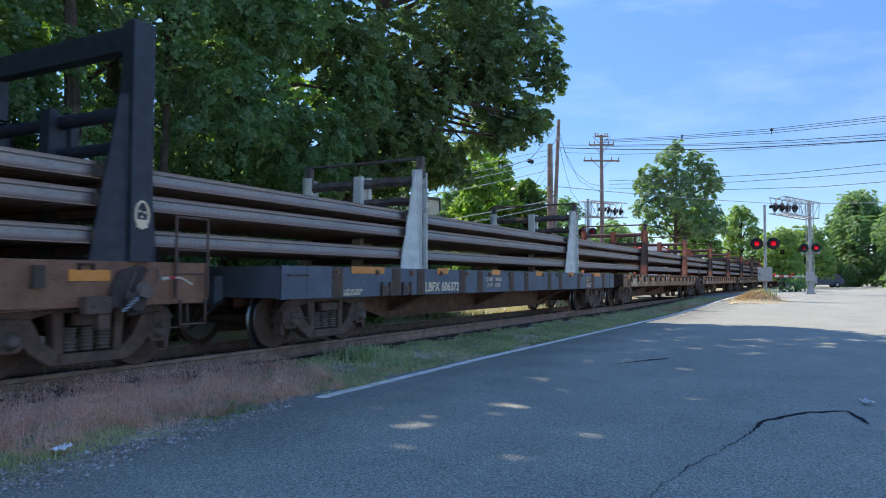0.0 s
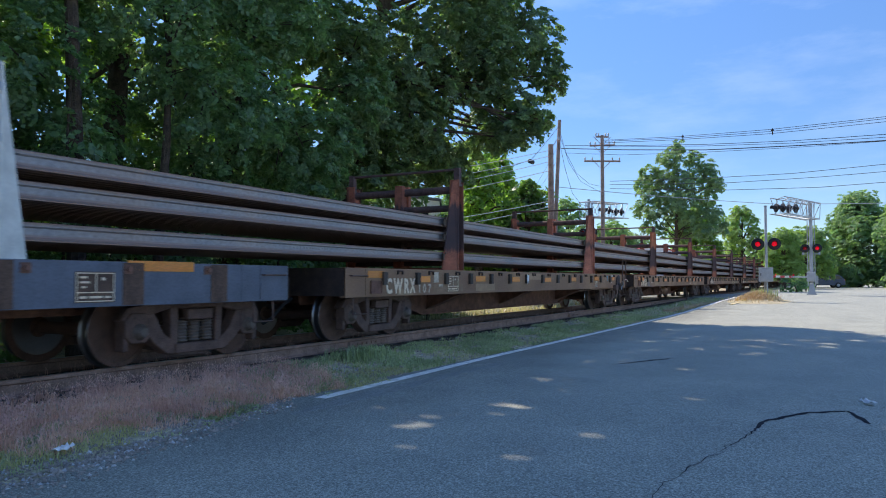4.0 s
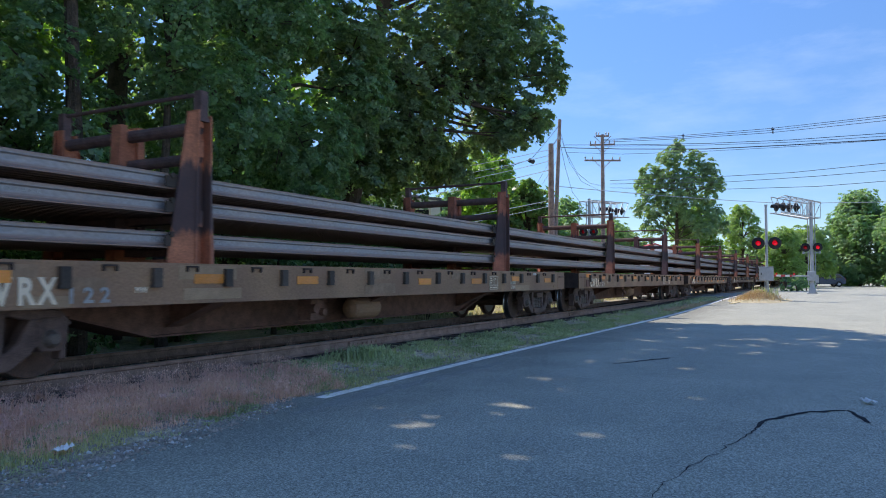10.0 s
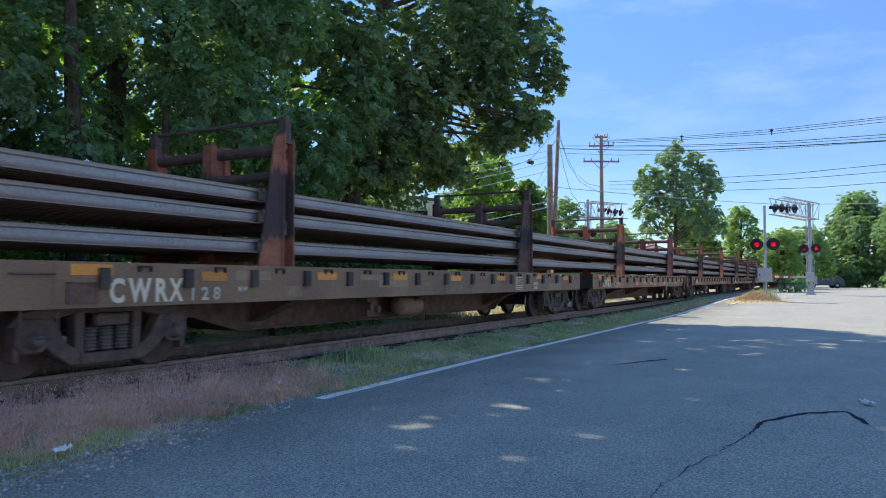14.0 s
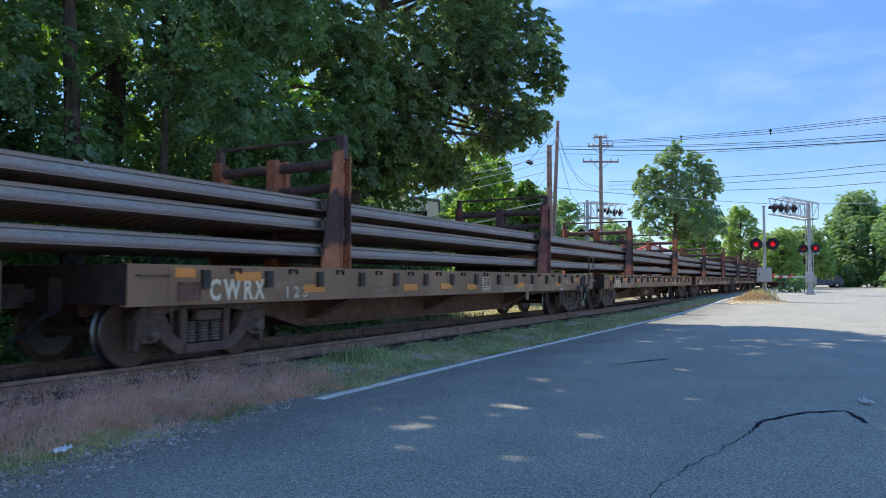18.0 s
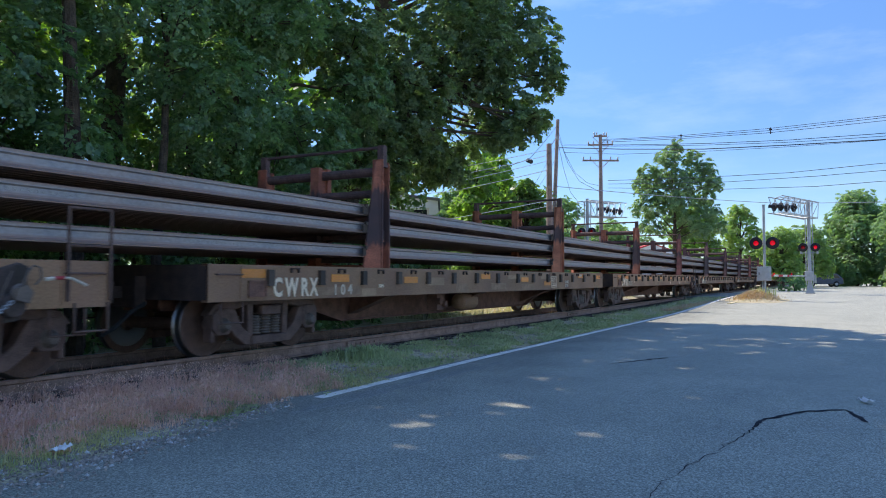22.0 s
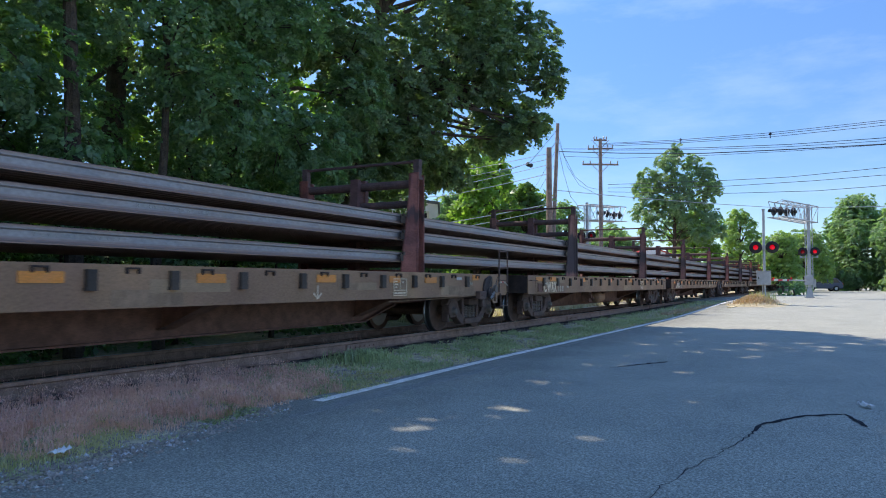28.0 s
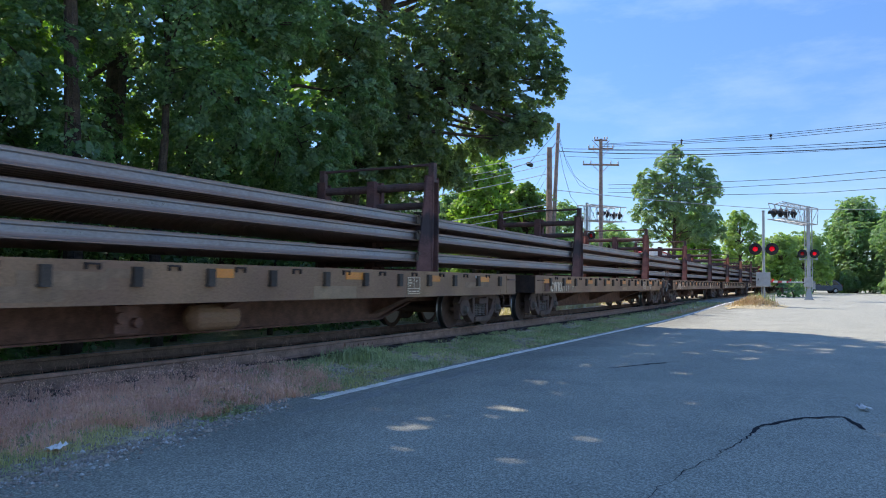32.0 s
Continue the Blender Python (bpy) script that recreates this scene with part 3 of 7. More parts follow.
def crack(pts, width, seed):
    rnd = random.Random(seed)
    bm = bmesh.new()
    fine = []
    for (ax, ay, aw), (bx, by, bw) in zip(pts, pts[1:]):
        n = max(2, int(math.hypot(bx - ax, by - ay) / 0.07))
        for i in range(n):
            t = i / n
            fine.append((ax + (bx - ax) * t + rnd.gauss(0, 0.011), ay + (by - ay) * t + rnd.gauss(0, 0.011), (aw + (bw - aw) * t) * rnd.uniform(0.6, 1.3) * width))
    fine.append((pts[-1][0], pts[-1][1], 0.3 * width))
    rows = []
    for i, (x, y, w) in enumerate(fine):
        a, b = fine[max(0, i - 1)], fine[min(len(fine) - 1, i + 1)]
        dx, dy = b[0] - a[0], b[1] - a[1]
        k = math.hypot(dx, dy) or 1
        nx, ny = -dy / k * w / 2, dx / k * w / 2
        z = rise(x) + 0.006
        rows.append((bm.verts.new((x + nx, y + ny, z)), bm.verts.new((x - nx, y - ny, z))))
    for a, b in zip(rows, rows[1:]):
        bm.faces.new((a[0], a[1], b[1], b[0]))
    return tagged(part("pavement_crack", bm, TAR), "dark tar-filled crack winding over the asphalt", "crack", kind="structure")


crack([(10.79, 2.91, 0.3), (11.34, 2.66, 0.9), (12.06, 2.33, 1.2)], 0.075, 1)
crack([(4.1, 0.96, 0.06), (4.7, 0.95, 0.12), (4.9, 0.89, 0.07), (5.11, 0.9, 0.15), (5.3, 0.82, 0.08), (5.45, 0.83, 0.12), (5.7, 0.74, 0.08), (5.94, 0.73, 0.16), (6.24, 0.66, 0.14), (6.59, 0.6, 0.3), (7.15, 0.57, 0.8), (7.8, 0.23, 1.1), (8.08, -0.11, 0.9), (7.45, -0.27, 1.2)], 0.055, 2)

# dark strip of newer asphalt laid beside the edge line
bm = bmesh.new()
rows = []
for k in range(49):
    x = 5.35 + 0.1 * k
    t = k / 48
    half = 0.17 * min(1, 0.25 + 3 * t) * (1 - 0.55 * t) + 0.03 * noise.noise((x * 3, 0, 5))
    y = 4.5 + 0.05 * min(1, t * 4) - 0.08 * t + 0.04 * noise.noise((x * 1.3, 2, 1))
    rows.append([bm.verts.new((x, y + e * half, rise(x) + h)) for e, h in ((-1, 0.001), (-0.8, 0.006), (0.8, 0.006), (1, 0.001))])
for p, q in zip(rows, rows[1:]):
    for j in range(3):
        bm.faces.new((p[j], q[j], q[j + 1], p[j + 1]))
tagged(part("asphalt_patch", bm, DARK_ASPHALT), "dark strip of newer asphalt beside the painted line", "road patch", kind="structure")

# litter
def litter(x, y, s, label, name):
    bm = bmesh.new()
    bmesh.ops.create_grid(bm, x_segments=5, y_segments=4, size=1)
    for v in bm.verts:
        v.co = Vector((v.co.x * s, v.co.y * s * 0.45, 0.02 + s * 0.9 * abs(noise.noise((v.co.x * 1.7, v.co.y * 2.1, s * 9)))))
    bmesh.ops.solidify(bm, geom=bm.faces[:], thickness=0.004)
    ob = part(name, bm, PAPER)
    ob.matrix_basis = pose(x, y, bumpy(x, y) + 0.035 if y > 5 else 0.004, 0, 0, 25)
    return tagged(ob, label, "litter")


litter(3.4, 5.0, 0.09, "crumpled white paper cup lying in the weeds", "paper_litter")
litter(8.6, -0.3, 0.09, "scrap of white paper lying on the asphalt", "paper_scrap")

# track
track = thing("railway_track", "rusty railway track on timber ties in old ballast", "railway track", kind="structure")


def rail_section(s=1.0):
    h = [(0.0695, 0), (0.0695, 0.012), (0.02, 0.028), (0.009, 0.05), (0.009, 0.125), (0.034, 0.14), (0.0365, 0.172), (0.028, 0.18)]
    return [(y * s, z * s) for y, z in h] + [(-y * s, z * s) for y, z in reversed(h)]


bm = bmesh.new()
prism(bm, rail_section(), -300, 600, "x")
rail_me = mesh("track_rail", bm, RAIL_RUST)
bm = bmesh.new()
box(bm, -300, 600, -0.03, 0.03, 0, 0.003)
head_me = mesh("rail_head_band", bm, RAIL_HEAD)
for y in (TRACK_Y - 0.7525, TRACK_Y + 0.7525):
    r = part("rail", rail_me, None, track, at=pose(0, y, RAIL_TOP - 0.18))
    part("running_surface", head_me, None, r, "polished steel running surface", at=pose(0, 0, 0.1795))


def joint_bar(bm):
    box(bm, -0.45, 0.45, -0.062, -0.02, 0.035, 0.125)
    for k in range(6):
        tube(bm, (-0.36 + 0.144 * k, -0.062, 0.08), (-0.36 + 0.144 * k, -0.085, 0.08), 0.02, n=6)


for x in (-1.2, 10.66, 22.5, 34.4):
    part("joint_bar", shared("joint_bar", joint_bar, RAIL_RUST), None, track, at=pose(x, TRACK_Y - 0.7525, RAIL_TOP - 0.18))


def tie(bm):
    box(bm, -0.11, 0.11, -1.3, 1.3, -0.15, 0.065)


rt = random.Random(5)
for k in range(96):
    part("railway_tie", shared("railway_tie", tie, TIE, 0.008), None, track, at=pose(-10 + 0.55 * k, TRACK_Y + rt.uniform(-.06, .06), 0.01 + rise(-10 + 0.55 * k) * 0.3, 0, 0, rt.uniform(-2, 2)))


# ---- the rail train ----
SILL_Y = 1.42
DECK_Z = 1.21
BOTTOM_Z = 0.735


def side_sill(bm):
    poly = [(-SILL_Y, BOTTOM_Z), (-SILL_Y, DECK_Z), (-SILL_Y + 0.1, DECK_Z), (-SILL_Y + 0.1, DECK_Z - 0.03), (-SILL_Y + 0.02, DECK_Z - 0.03),
            (-SILL_Y + 0.02, BOTTOM_Z + 0.03), (-SILL_Y + 0.1, BOTTOM_Z + 0.03), (-SILL_Y + 0.1, BOTTOM_Z)]
    prism(bm, poly, 0.0, CAR_LEN, "x")
    for x in (0.0, CAR_LEN - 0.9):
        box(bm, x, x + 0.9, -SILL_Y - 0.004, -SILL_Y + 0.02, BOTTOM_Z + 0.02, DECK_Z - 0.01)
    for x in (0.55, CAR_LEN - 0.56):
        box(bm, x, x + 0.015, -SILL_Y - 0.012, -SILL_Y, BOTTOM_Z + 0.03, DECK_Z - 0.02)
    for k in range(9):
        box(bm, 1.75 + 1.6 * k, 1.95 + 1.6 * k, -SILL_Y - 0.005, -SILL_Y, DECK_Z - 0.045, DECK_Z - 0.02)


def deck(bm):
    for k in range(58):
        x = 0.02 + 0.3 * k
        box(bm, x, min(x + 0.293, CAR_LEN - 0.02), -SILL_Y + 0.02, SILL_Y - 0.02, DECK_Z - 0.1, DECK_Z - 0.035 + 0.004 * (k % 3))


def centre_sill(bm):
    a, b, c, d = 2.95, 4.1, 12.95, 14.05
    L = CAR_LEN
    poly = [(0.2, 0.6), (a, 0.6), (b, 0.3), (c, 0.3), (d, 0.6), (L - 0.2, 0.6), (L - 0.2, 1.1), (0.2, 1.1)]
    for y in (-0.36, 0.33):
        prism(bm, poly, y, y + 0.03)
    for p, q in (((a, 0.6), (b, 0.3)), ((b, 0.3), (c, 0.3)), ((c, 0.3), (d, 0.6))):
        solid(bm, [(p[0], -0.46, p[1]), (p[0], 0.46, p[1]), (q[0], 0.46, q[1]), (q[0], -0.46, q[1]),
                   (p[0], -0.46, p[1] - 0.025), (p[0], 0.46, p[1] - 0.025), (q[0], 0.46, q[1] - 0.025), (q[0], -0.46, q[1] - 0.025)],
              [(0, 1, 2, 3), (4, 7, 6, 5), (0, 4, 5, 1), (1, 5, 6, 2), (2, 6, 7, 3), (3, 7, 4, 0)])


def cross_bearer(bm):
    prism(bm, [(-1.36, 0.78), (-0.4, 0.4), (0.4, 0.4), (1.36, 0.78), (1.36, 1.1), (-1.36, 1.1)], -0.03, 0.03, "x")
    solid(bm, [(-0.14, -1.36, 0.77), (0.14, -1.36, 0.77), (0.14, -0.4, 0.39), (-0.14, -0.4, 0.39), (-0.14, -1.36, 0.79), (0.14, -1.36, 0.79), (0.14, -0.4, 0.41), (-0.14, -0.4, 0.41)],
          [(0, 1, 2, 3), (4, 7, 6, 5), (0, 4, 5, 1), (2, 6, 7, 3), (1, 5, 6, 2), (0, 3, 7, 4)])


def end_sill(bm):
    box(bm, 0.0, 0.09, -SILL_Y + 0.004, SILL_Y - 0.004, BOTTOM_Z + 0.02, DECK_Z - 0.006)
    box(bm, -0.16, 0.0, -0.32, 0.32, 0.66, 1.06)


def coupler(bm):
    box(bm, -0.42, 0.1, -0.08, 0.08, 0.78, 0.93)
    prism(bm, [(-0.36, -0.18), (-0.62, -0.2), (-0.66, -0.1), (-0.52, -0.04), (-0.5, 0.06), (-0.62, 0.12), (-0.56, 0.22), (-0.36, 0.15)], 0.72, 0.99, "z")


def air_hose(bm):
    path_tube(bm, [(-0.1, -0.45, 0.72), (-0.3, -0.44, 0.62), (-0.5, -0.38, 0.42), (-0.62, -0.3, 0.33)], 0.025, 6)


def side_frame(bm):
    y0, y1 = -1.14, -0.98
    prism(bm, [(-1.12, 0.56), (-1.0, 0.7), (-0.5, 0.79), (0.5, 0.79), (1.0, 0.7), (1.12, 0.56), (1.0, 0.53), (0.72, 0.6), (0.42, 0.67), (-0.42, 0.67), (-0.72, 0.6), (-1.0, 0.53)], y0, y1)
    for s in (-1, 1):
        arm = [(s * 0.78, 0.62), (s * 0.66, 0.63), (s * 0.52, 0.38), (s * 0.36, 0.27), (s * 0.3, 0.25), (s * 0.3, 0.12), (s * 0.46, 0.13), (s * 0.66, 0.27), (s * 0.79, 0.42)]
        prism(bm, arm if s > 0 else arm[::-1], y0 - 0.012, y1)
        prism(bm, [(s * 0.3, 0.2), (s * 0.4, 0.2), (s * 0.42, 0.7), (s * 0.3, 0.7)], y0, y1)
        jaw = [(s * 0.72, 0.36), (s * 0.78, 0.29), (s * 0.98, 0.29), (s * 1.06, 0.38), (s * 1.06, 0.56), (s * 0.98, 0.64), (s * 0.78, 0.64), (s * 0.72, 0.58)]
        prism(bm, jaw if s > 0 else jaw[::-1], y0 - 0.02, y1)
        box(bm, min(s * 0.99, s * 1.06), max(s * 0.99, s * 1.06), y0 + 0.01, y1, 0.2, 0.4)
    box(bm, -0.36, 0.36, y0 - 0.04, y1 + 0.02, 0.13, 0.25)
    box(bm, -0.2, 0.2, y0 - 0.06, y1, 0.53, 0.66)


def spring(bm):
    prof = []
    for k in range(7):
        z = 0.26 + 0.038 * k
        prof += [(0.066, z), (0.088, z + 0.01), (0.088, z + 0.022), (0.066, z + 0.032)]
    lathe(bm, prof, 8, (0, -1.06, 0), "z")


def bearing(bm):
    lathe(bm, [(0.05, -0.14), (0.075, -0.11), (0.085, -0.08), (0.1, -0.06), (0.1, 0.06)], 14)
    for k in range(3):
        t = 2.1 * k + 0.5
        tube(bm, (0.05 * math.cos(t), -0.13, 0.05 * math.sin(t)), (0.05 * math.cos(t), -0.11, 0.055 * math.sin(t)), 0.014, n=6)


def bolster(bm):
    prism(bm, [(-1.12, 0.56), (-0.5, 0.46), (0.5, 0.46), (1.12, 0.56), (1.12, 0.66), (0.4, 0.72), (-0.4, 0.72), (-1.12, 0.66)], -0.2, 0.2, "x")


def brake_beam(bm):
    prism(bm, [(-0.03, 0.32), (0.03, 0.32), (0.03, 0.38), (-0.03, 0.38)], -0.72, 0.72)
    for y in (-0.74, 0.74):
        box(bm, -0.04, 0.04, y - 0.05, y + 0.05, 0.26, 0.52)


def wheel(bm):
    lathe(bm, [(0.06, -0.07), (0.12, -0.068), (0.13, -0.045), (0.2, -0.02), (0.34, -0.03), (0.355, -0.065), (0.41, -0.068), (0.414, -0.06)], 32)
    lathe(bm, [(0.414, 0.06), (0.44, 0.062), (0.44, 0.075), (0.35, 0.075), (0.34, 0.03), (0.13, 0.05), (0.12, 0.08), (0.06, 0.08)], 32)
    for k in range(3):
        t = 2.094 * k
        tube(bm, (0.27 * math.cos(t), -0.034, 0.27 * math.sin(t)), (0.27 * math.cos(t), -0.02, 0.27 * math.sin(t)), 0.03, n=8)


def tread(bm):
    lathe(bm, [(0.414, -0.0599), (0.419, -0.055), (0.421, 0.04), (0.44, 0.0619)], 32)


def axle(bm):
    tube(bm, (0, -0.98, 0), (0, 0.98, 0), 0.08, n=12)


def stirrup(bm):
    path_tube(bm, [(0, -SILL_Y + 0.03, BOTTOM_Z), (0.0, -SILL_Y + 0.02, 0.46), (0.38, -SILL_Y + 0.02, 0.46), (0.38, -SILL_Y + 0.03, BOTTOM_Z)], 0.014, 6)


def grab_iron(bm):
    path_tube(bm, [(0, -SILL_Y, 1.08), (0, -SILL_Y - 0.06, 1.08), (0.42, -SILL_Y - 0.06, 1.08), (0.42, -SILL_Y, 1.08)], 0.011, 6)


def pocket(bm):
    box(bm, -0.058, 0.058, -0.055, 0.0, 0, 0.22)
    box(bm, -0.068, 0.068, -0.04, 0.0, 0.0, 0.03)


def lashing_staple(bm):
    box(bm, -0.09, 0.09, -0.03, 0.0, 0.03, 0.05)
    box(bm, -0.09, -0.065, -0.03, 0.0, -0.02, 0.03)
    box(bm, 0.065, 0.09, -0.03, 0.0, -0.02, 0.03)


def paper_tag(bm):
    prism(bm, [(-0.05, 0.0), (-0.02, -0.12), (0.03, -0.02), (0.06, -0.09), (0.07, 0.1), (-0.04, 0.12)], -0.064, -0.058)


def reflector(bm):
    box(bm, 0, 0.46, -0.006, 0.0, 0, 0.115)


def reservoir(bm):
    lathe(bm, [(0.05, 0), (0.15, 0.05), (0.18, 0.1), (0.18, 0.75), (0.15, 0.8), (0.05, 0.85)], 16, (0, 0, 0), "x")


def brake_valve(bm):
    box(bm, -0.16, 0.16, -0.12, 0.12, -0.16, 0.16)
    tube(bm, (-0.12, -0.12, 0.02), (-0.12, -0.2, 0.02), 0.07, n=10)
    tube(bm, (0.1, -0.12, -0.04), (0.1, -0.2, -0.04), 0.06, n=10)


def brake_pipe(bm):
    path_tube(bm, [(0.1, 0.62, 0.66), (3.2, 0.62, 0.68), (5.2, 0.75, 0.5), (CAR_LEN - 5.2, 0.75, 0.5), (CAR_LEN - 3.2, 0.62, 0.68), (CAR_LEN - 0.1, 0.62, 0.66)], 0.022, 6)


def ladder(bm):
    for x in (-0.5, -0.02):
        path_tube(bm, [(x, -SILL_Y - 0.03, 0.8), (x, -SILL_Y - 0.03, 1.75)], 0.018, 6)
    for z in (1.74, 1.36):
        path_tube(bm, [(-0.5, -SILL_Y - 0.03, z), (-0.02, -SILL_Y - 0.03, z)], 0.014, 6)
    path_tube(bm, [(-0.42, -SILL_Y - 0.02, 0.78), (-0.42, -SILL_Y - 0.02, 0.49), (-0.04, -SILL_Y - 0.02, 0.49), (-0.04, -SILL_Y - 0.02, 0.78)], 0.015, 6)


def brake_bracket(bm):
    prism(bm, [(-0.14, 0.72), (0.02, 0.7), (0.16, 0.9), (0.3, 1.12), (0.2, 1.18), (-0.06, 1.1), (-0.16, 0.9)], -SILL_Y - 0.05, -SILL_Y - 0.004)
    lathe(bm, [(0.03, -SILL_Y - 0.16), (0.11, -SILL_Y - 0.15), (0.12, -SILL_Y - 0.09), (0.11, -SILL_Y - 0.03), (0.03, -SILL_Y - 0.02)], 14, (0.1, 0, 0.78))
    prism(bm, [(0.04, 0.62), (0.2, 0.64), (0.22, 0.86), (0.06, 0.9)], -SILL_Y - 0.08, -SILL_Y - 0.05)


def brake_sheave(bm):
    lathe(bm, [(0.02, -SILL_Y - 0.19), (0.07, -SILL_Y - 0.185), (0.085, -SILL_Y - 0.17), (0.07, -SILL_Y - 0.16), (0.02, -SILL_Y - 0.155)], 12, (0.13, 0, 0.9))
    prism(bm, [(0.06, 0.84), (0.2, 0.8), (0.24, 0.9), (0.18, 0.97), (0.08, 0.94)], -SILL_Y - 0.21, -SILL_Y - 0.19)


def brake_crank(bm):
    path_tube(bm, [(0.12, -SILL_Y - 0.2, 0.93), (0.19, -SILL_Y - 0.2, 1.1), (0.24, -SILL_Y - 0.2, 1.15), (0.3, -SILL_Y - 0.2, 1.13), (0.31, -SILL_Y - 0.2, 1.03), (0.26, -SILL_Y - 0.2, 0.97)], 0.01, 6)
    path_tube(bm, [(-0.02, -SILL_Y - 0.1, 0.82), (0.06, -SILL_Y - 0.1, 1.02), (0.1, -SILL_Y - 0.1, 1.1)], 0.008, 6)


def brake_chain(bm):
    for k in range(4):
        x, z = -0.13 + 0.045 * k, 0.68 + 0.036 * k
        path_tube(bm, [(x, -SILL_Y - 0.2 - 0.012 * (k % 2), z), (x + 0.03, -SILL_Y - 0.215, z + 0.014), (x + 0.045, -SILL_Y - 0.2, z + 0.04), (x + 0.014, -SILL_Y - 0.19, z + 0.03), (x, -SILL_Y - 0.2, z)], 0.007, 5)


def brake_box(bm):
    box(bm, -0.5, -0.2, -SILL_Y - 0.12, -SILL_Y - 0.01, 0.66, 0.84)
    box(bm, -0.34, -0.2, -SILL_Y - 0.1, -SILL_Y - 0.02, 0.5, 0.66)
    tube(bm, (-0.42, -SILL_Y - 0.12, 0.75), (-0.42, -SILL_Y - 0.14, 0.75), 0.03, n=8)


def link_plate(bm):
    for x0, x1, z0, z1 in ((0.32, 0.6, 0.76, 0.92), (0.32, 0.41, 0.6, 0.76), (0.51, 0.6, 0.6, 0.76), (0.38, 0.6, 0.56, 0.6)):
        box(bm, x0, x1, -SILL_Y - 0.03, -SILL_Y - 0.006, z0, z1)


def brake_handle(bm):
    path_tube(bm, [(0.1, -SILL_Y - 0.2, 1.02), (0.19, -SILL_Y - 0.2, 1.03)], 0.02, 6)
    path_tube(bm, [(0.29, -SILL_Y - 0.2, 1.035), (0.37, -SILL_Y - 0.2, 1.03), (0.53, -SILL_Y - 0.2, 0.96)], 0.014, 6)


def handle_sleeve(bm):
    path_tube(bm, [(0.19, -SILL_Y - 0.2, 1.03), (0.29, -SILL_Y - 0.2, 1.035)], 0.018, 6)


def data_box(bm):
    w, h, t = 0.44, 0.3, 0.011
    for x0, x1, z0, z1 in ((0, w, 0, t), (0, w, h - t, h), (0, t, 0, h), (w - t, w, 0, h), (0.22, 0.22 + t, 0.09, h), (0, w, 0.09, 0.09 + t)):
        box(bm, x0, x1, -0.006, 0, z0, z1)
    for x0, x1, z0, z1 in ((0.04, 0.12, 0.24, 0.262), (0.04, 0.15, 0.19, 0.21), (0.06, 0.11, 0.14, 0.16), (0.29, 0.33, 0.22, 0.25), (0.04, 0.12, 0.035, 0.058), (0.15, 0.3, 0.035, 0.058), (0.33, 0.4, 0.035, 0.058)):
        box(bm, x0, x1, -0.005, 0, z0, z1)


def data_board(bm):
    box(bm, -0.01, 0.45, -0.003, 0, -0.01, 0.31)


def placard(bm):
    box(bm, 0, 0.22, -0.008, 0, 0, 0.055)


def arrow_mark(bm):
    box(bm, -0.012, 0.012, -0.005, 0, 0.02, 0.26)
    for s in (-1, 1):
        prism(bm, [(0, 0), (s * 0.1, 0.11), (s * 0.1 + s * 0.01, 0.08), (0, -0.03)], -0.005, 0)


def routing_board(bm):
    for x0, x1, z0, z1 in ((0, 0.3, 0, 0.018), (0, 0.3, 0.2, 0.218), (0, 0.018, 0, 0.218), (0.282, 0.3, 0, 0.218)):
        box(bm, x0, x1, -0.022, 0, z0, z1)
    box(bm, 0.018, 0.282, -0.006, 0, 0.018, 0.2)


def hanger_plate(bm):
    box(bm, 0, 0.2, -0.012, 0.02, -0.2, 0.12)


def brake_rod(bm):
    path_tube(bm, [(12.6, -1.2, 0.68), (14.6, -1.2, 0.7), (15.9, -1.3, 0.74)], 0.016, 6)


def route_card(bm):
    box(bm, 0, 0.18, -0.004, 0, 0, 0.2)


def chalk_dab(bm):
    prism(bm, [(-0.05, 0.16), (-0.03, 0.19), (0.04, 0.18), (0.05, 0.13), (0.02, 0.07), (0.015, 0.0), (-0.01, 0.0), (-0.01, 0.08), (-0.045, 0.12)], -0.003, 0)


def paint_patch(bm):
    box(bm, 0, 1.0, -0.0025, 0, 0, 0.16)


def hinge_bracket(bm):
    box(bm, 0, 0.3, -0.03, 0, 0.76, 0.9)
    box(bm, 0, 0.05, -0.05, 0, 0.74, 0.97)
    box(bm, 0.25, 0.3, -0.05, 0, 0.74, 0.97)


def steel_patch(bm):
    box(bm, 0, 0.265, -0.01, 0, BOTTOM_Z + 0.01, DECK_Z - 0.01)


# stands: a tapered stake each side, a post between them, beams across
TOP_Z = 3.05


def side_plate(s, e, w=0.34):
    """One of the slanted plates that stiffen a stake; s: which side of the car, e: which edge."""
    def build(bm):
        z0, z1 = DECK_Z, TOP_Z
        pts = [(e * 0.132, s * 1.385, z0), (e * w, s * 1.20, z0), (e * w, s * 1.17, z0), (e * 0.132, s * 1.34, z0),
               (e * 0.112, s * 1.385, z1), (e * 0.165, s * 1.30, z1), (e * 0.165, s * 1.27, z1), (e * 0.112, s * 1.34, z1)]
        solid(bm, pts, [(0, 1, 2, 3), (4, 7, 6, 5), (0, 4, 5, 1), (1, 5, 6, 2), (2, 6, 7, 3), (3, 7, 4, 0)])
    return build


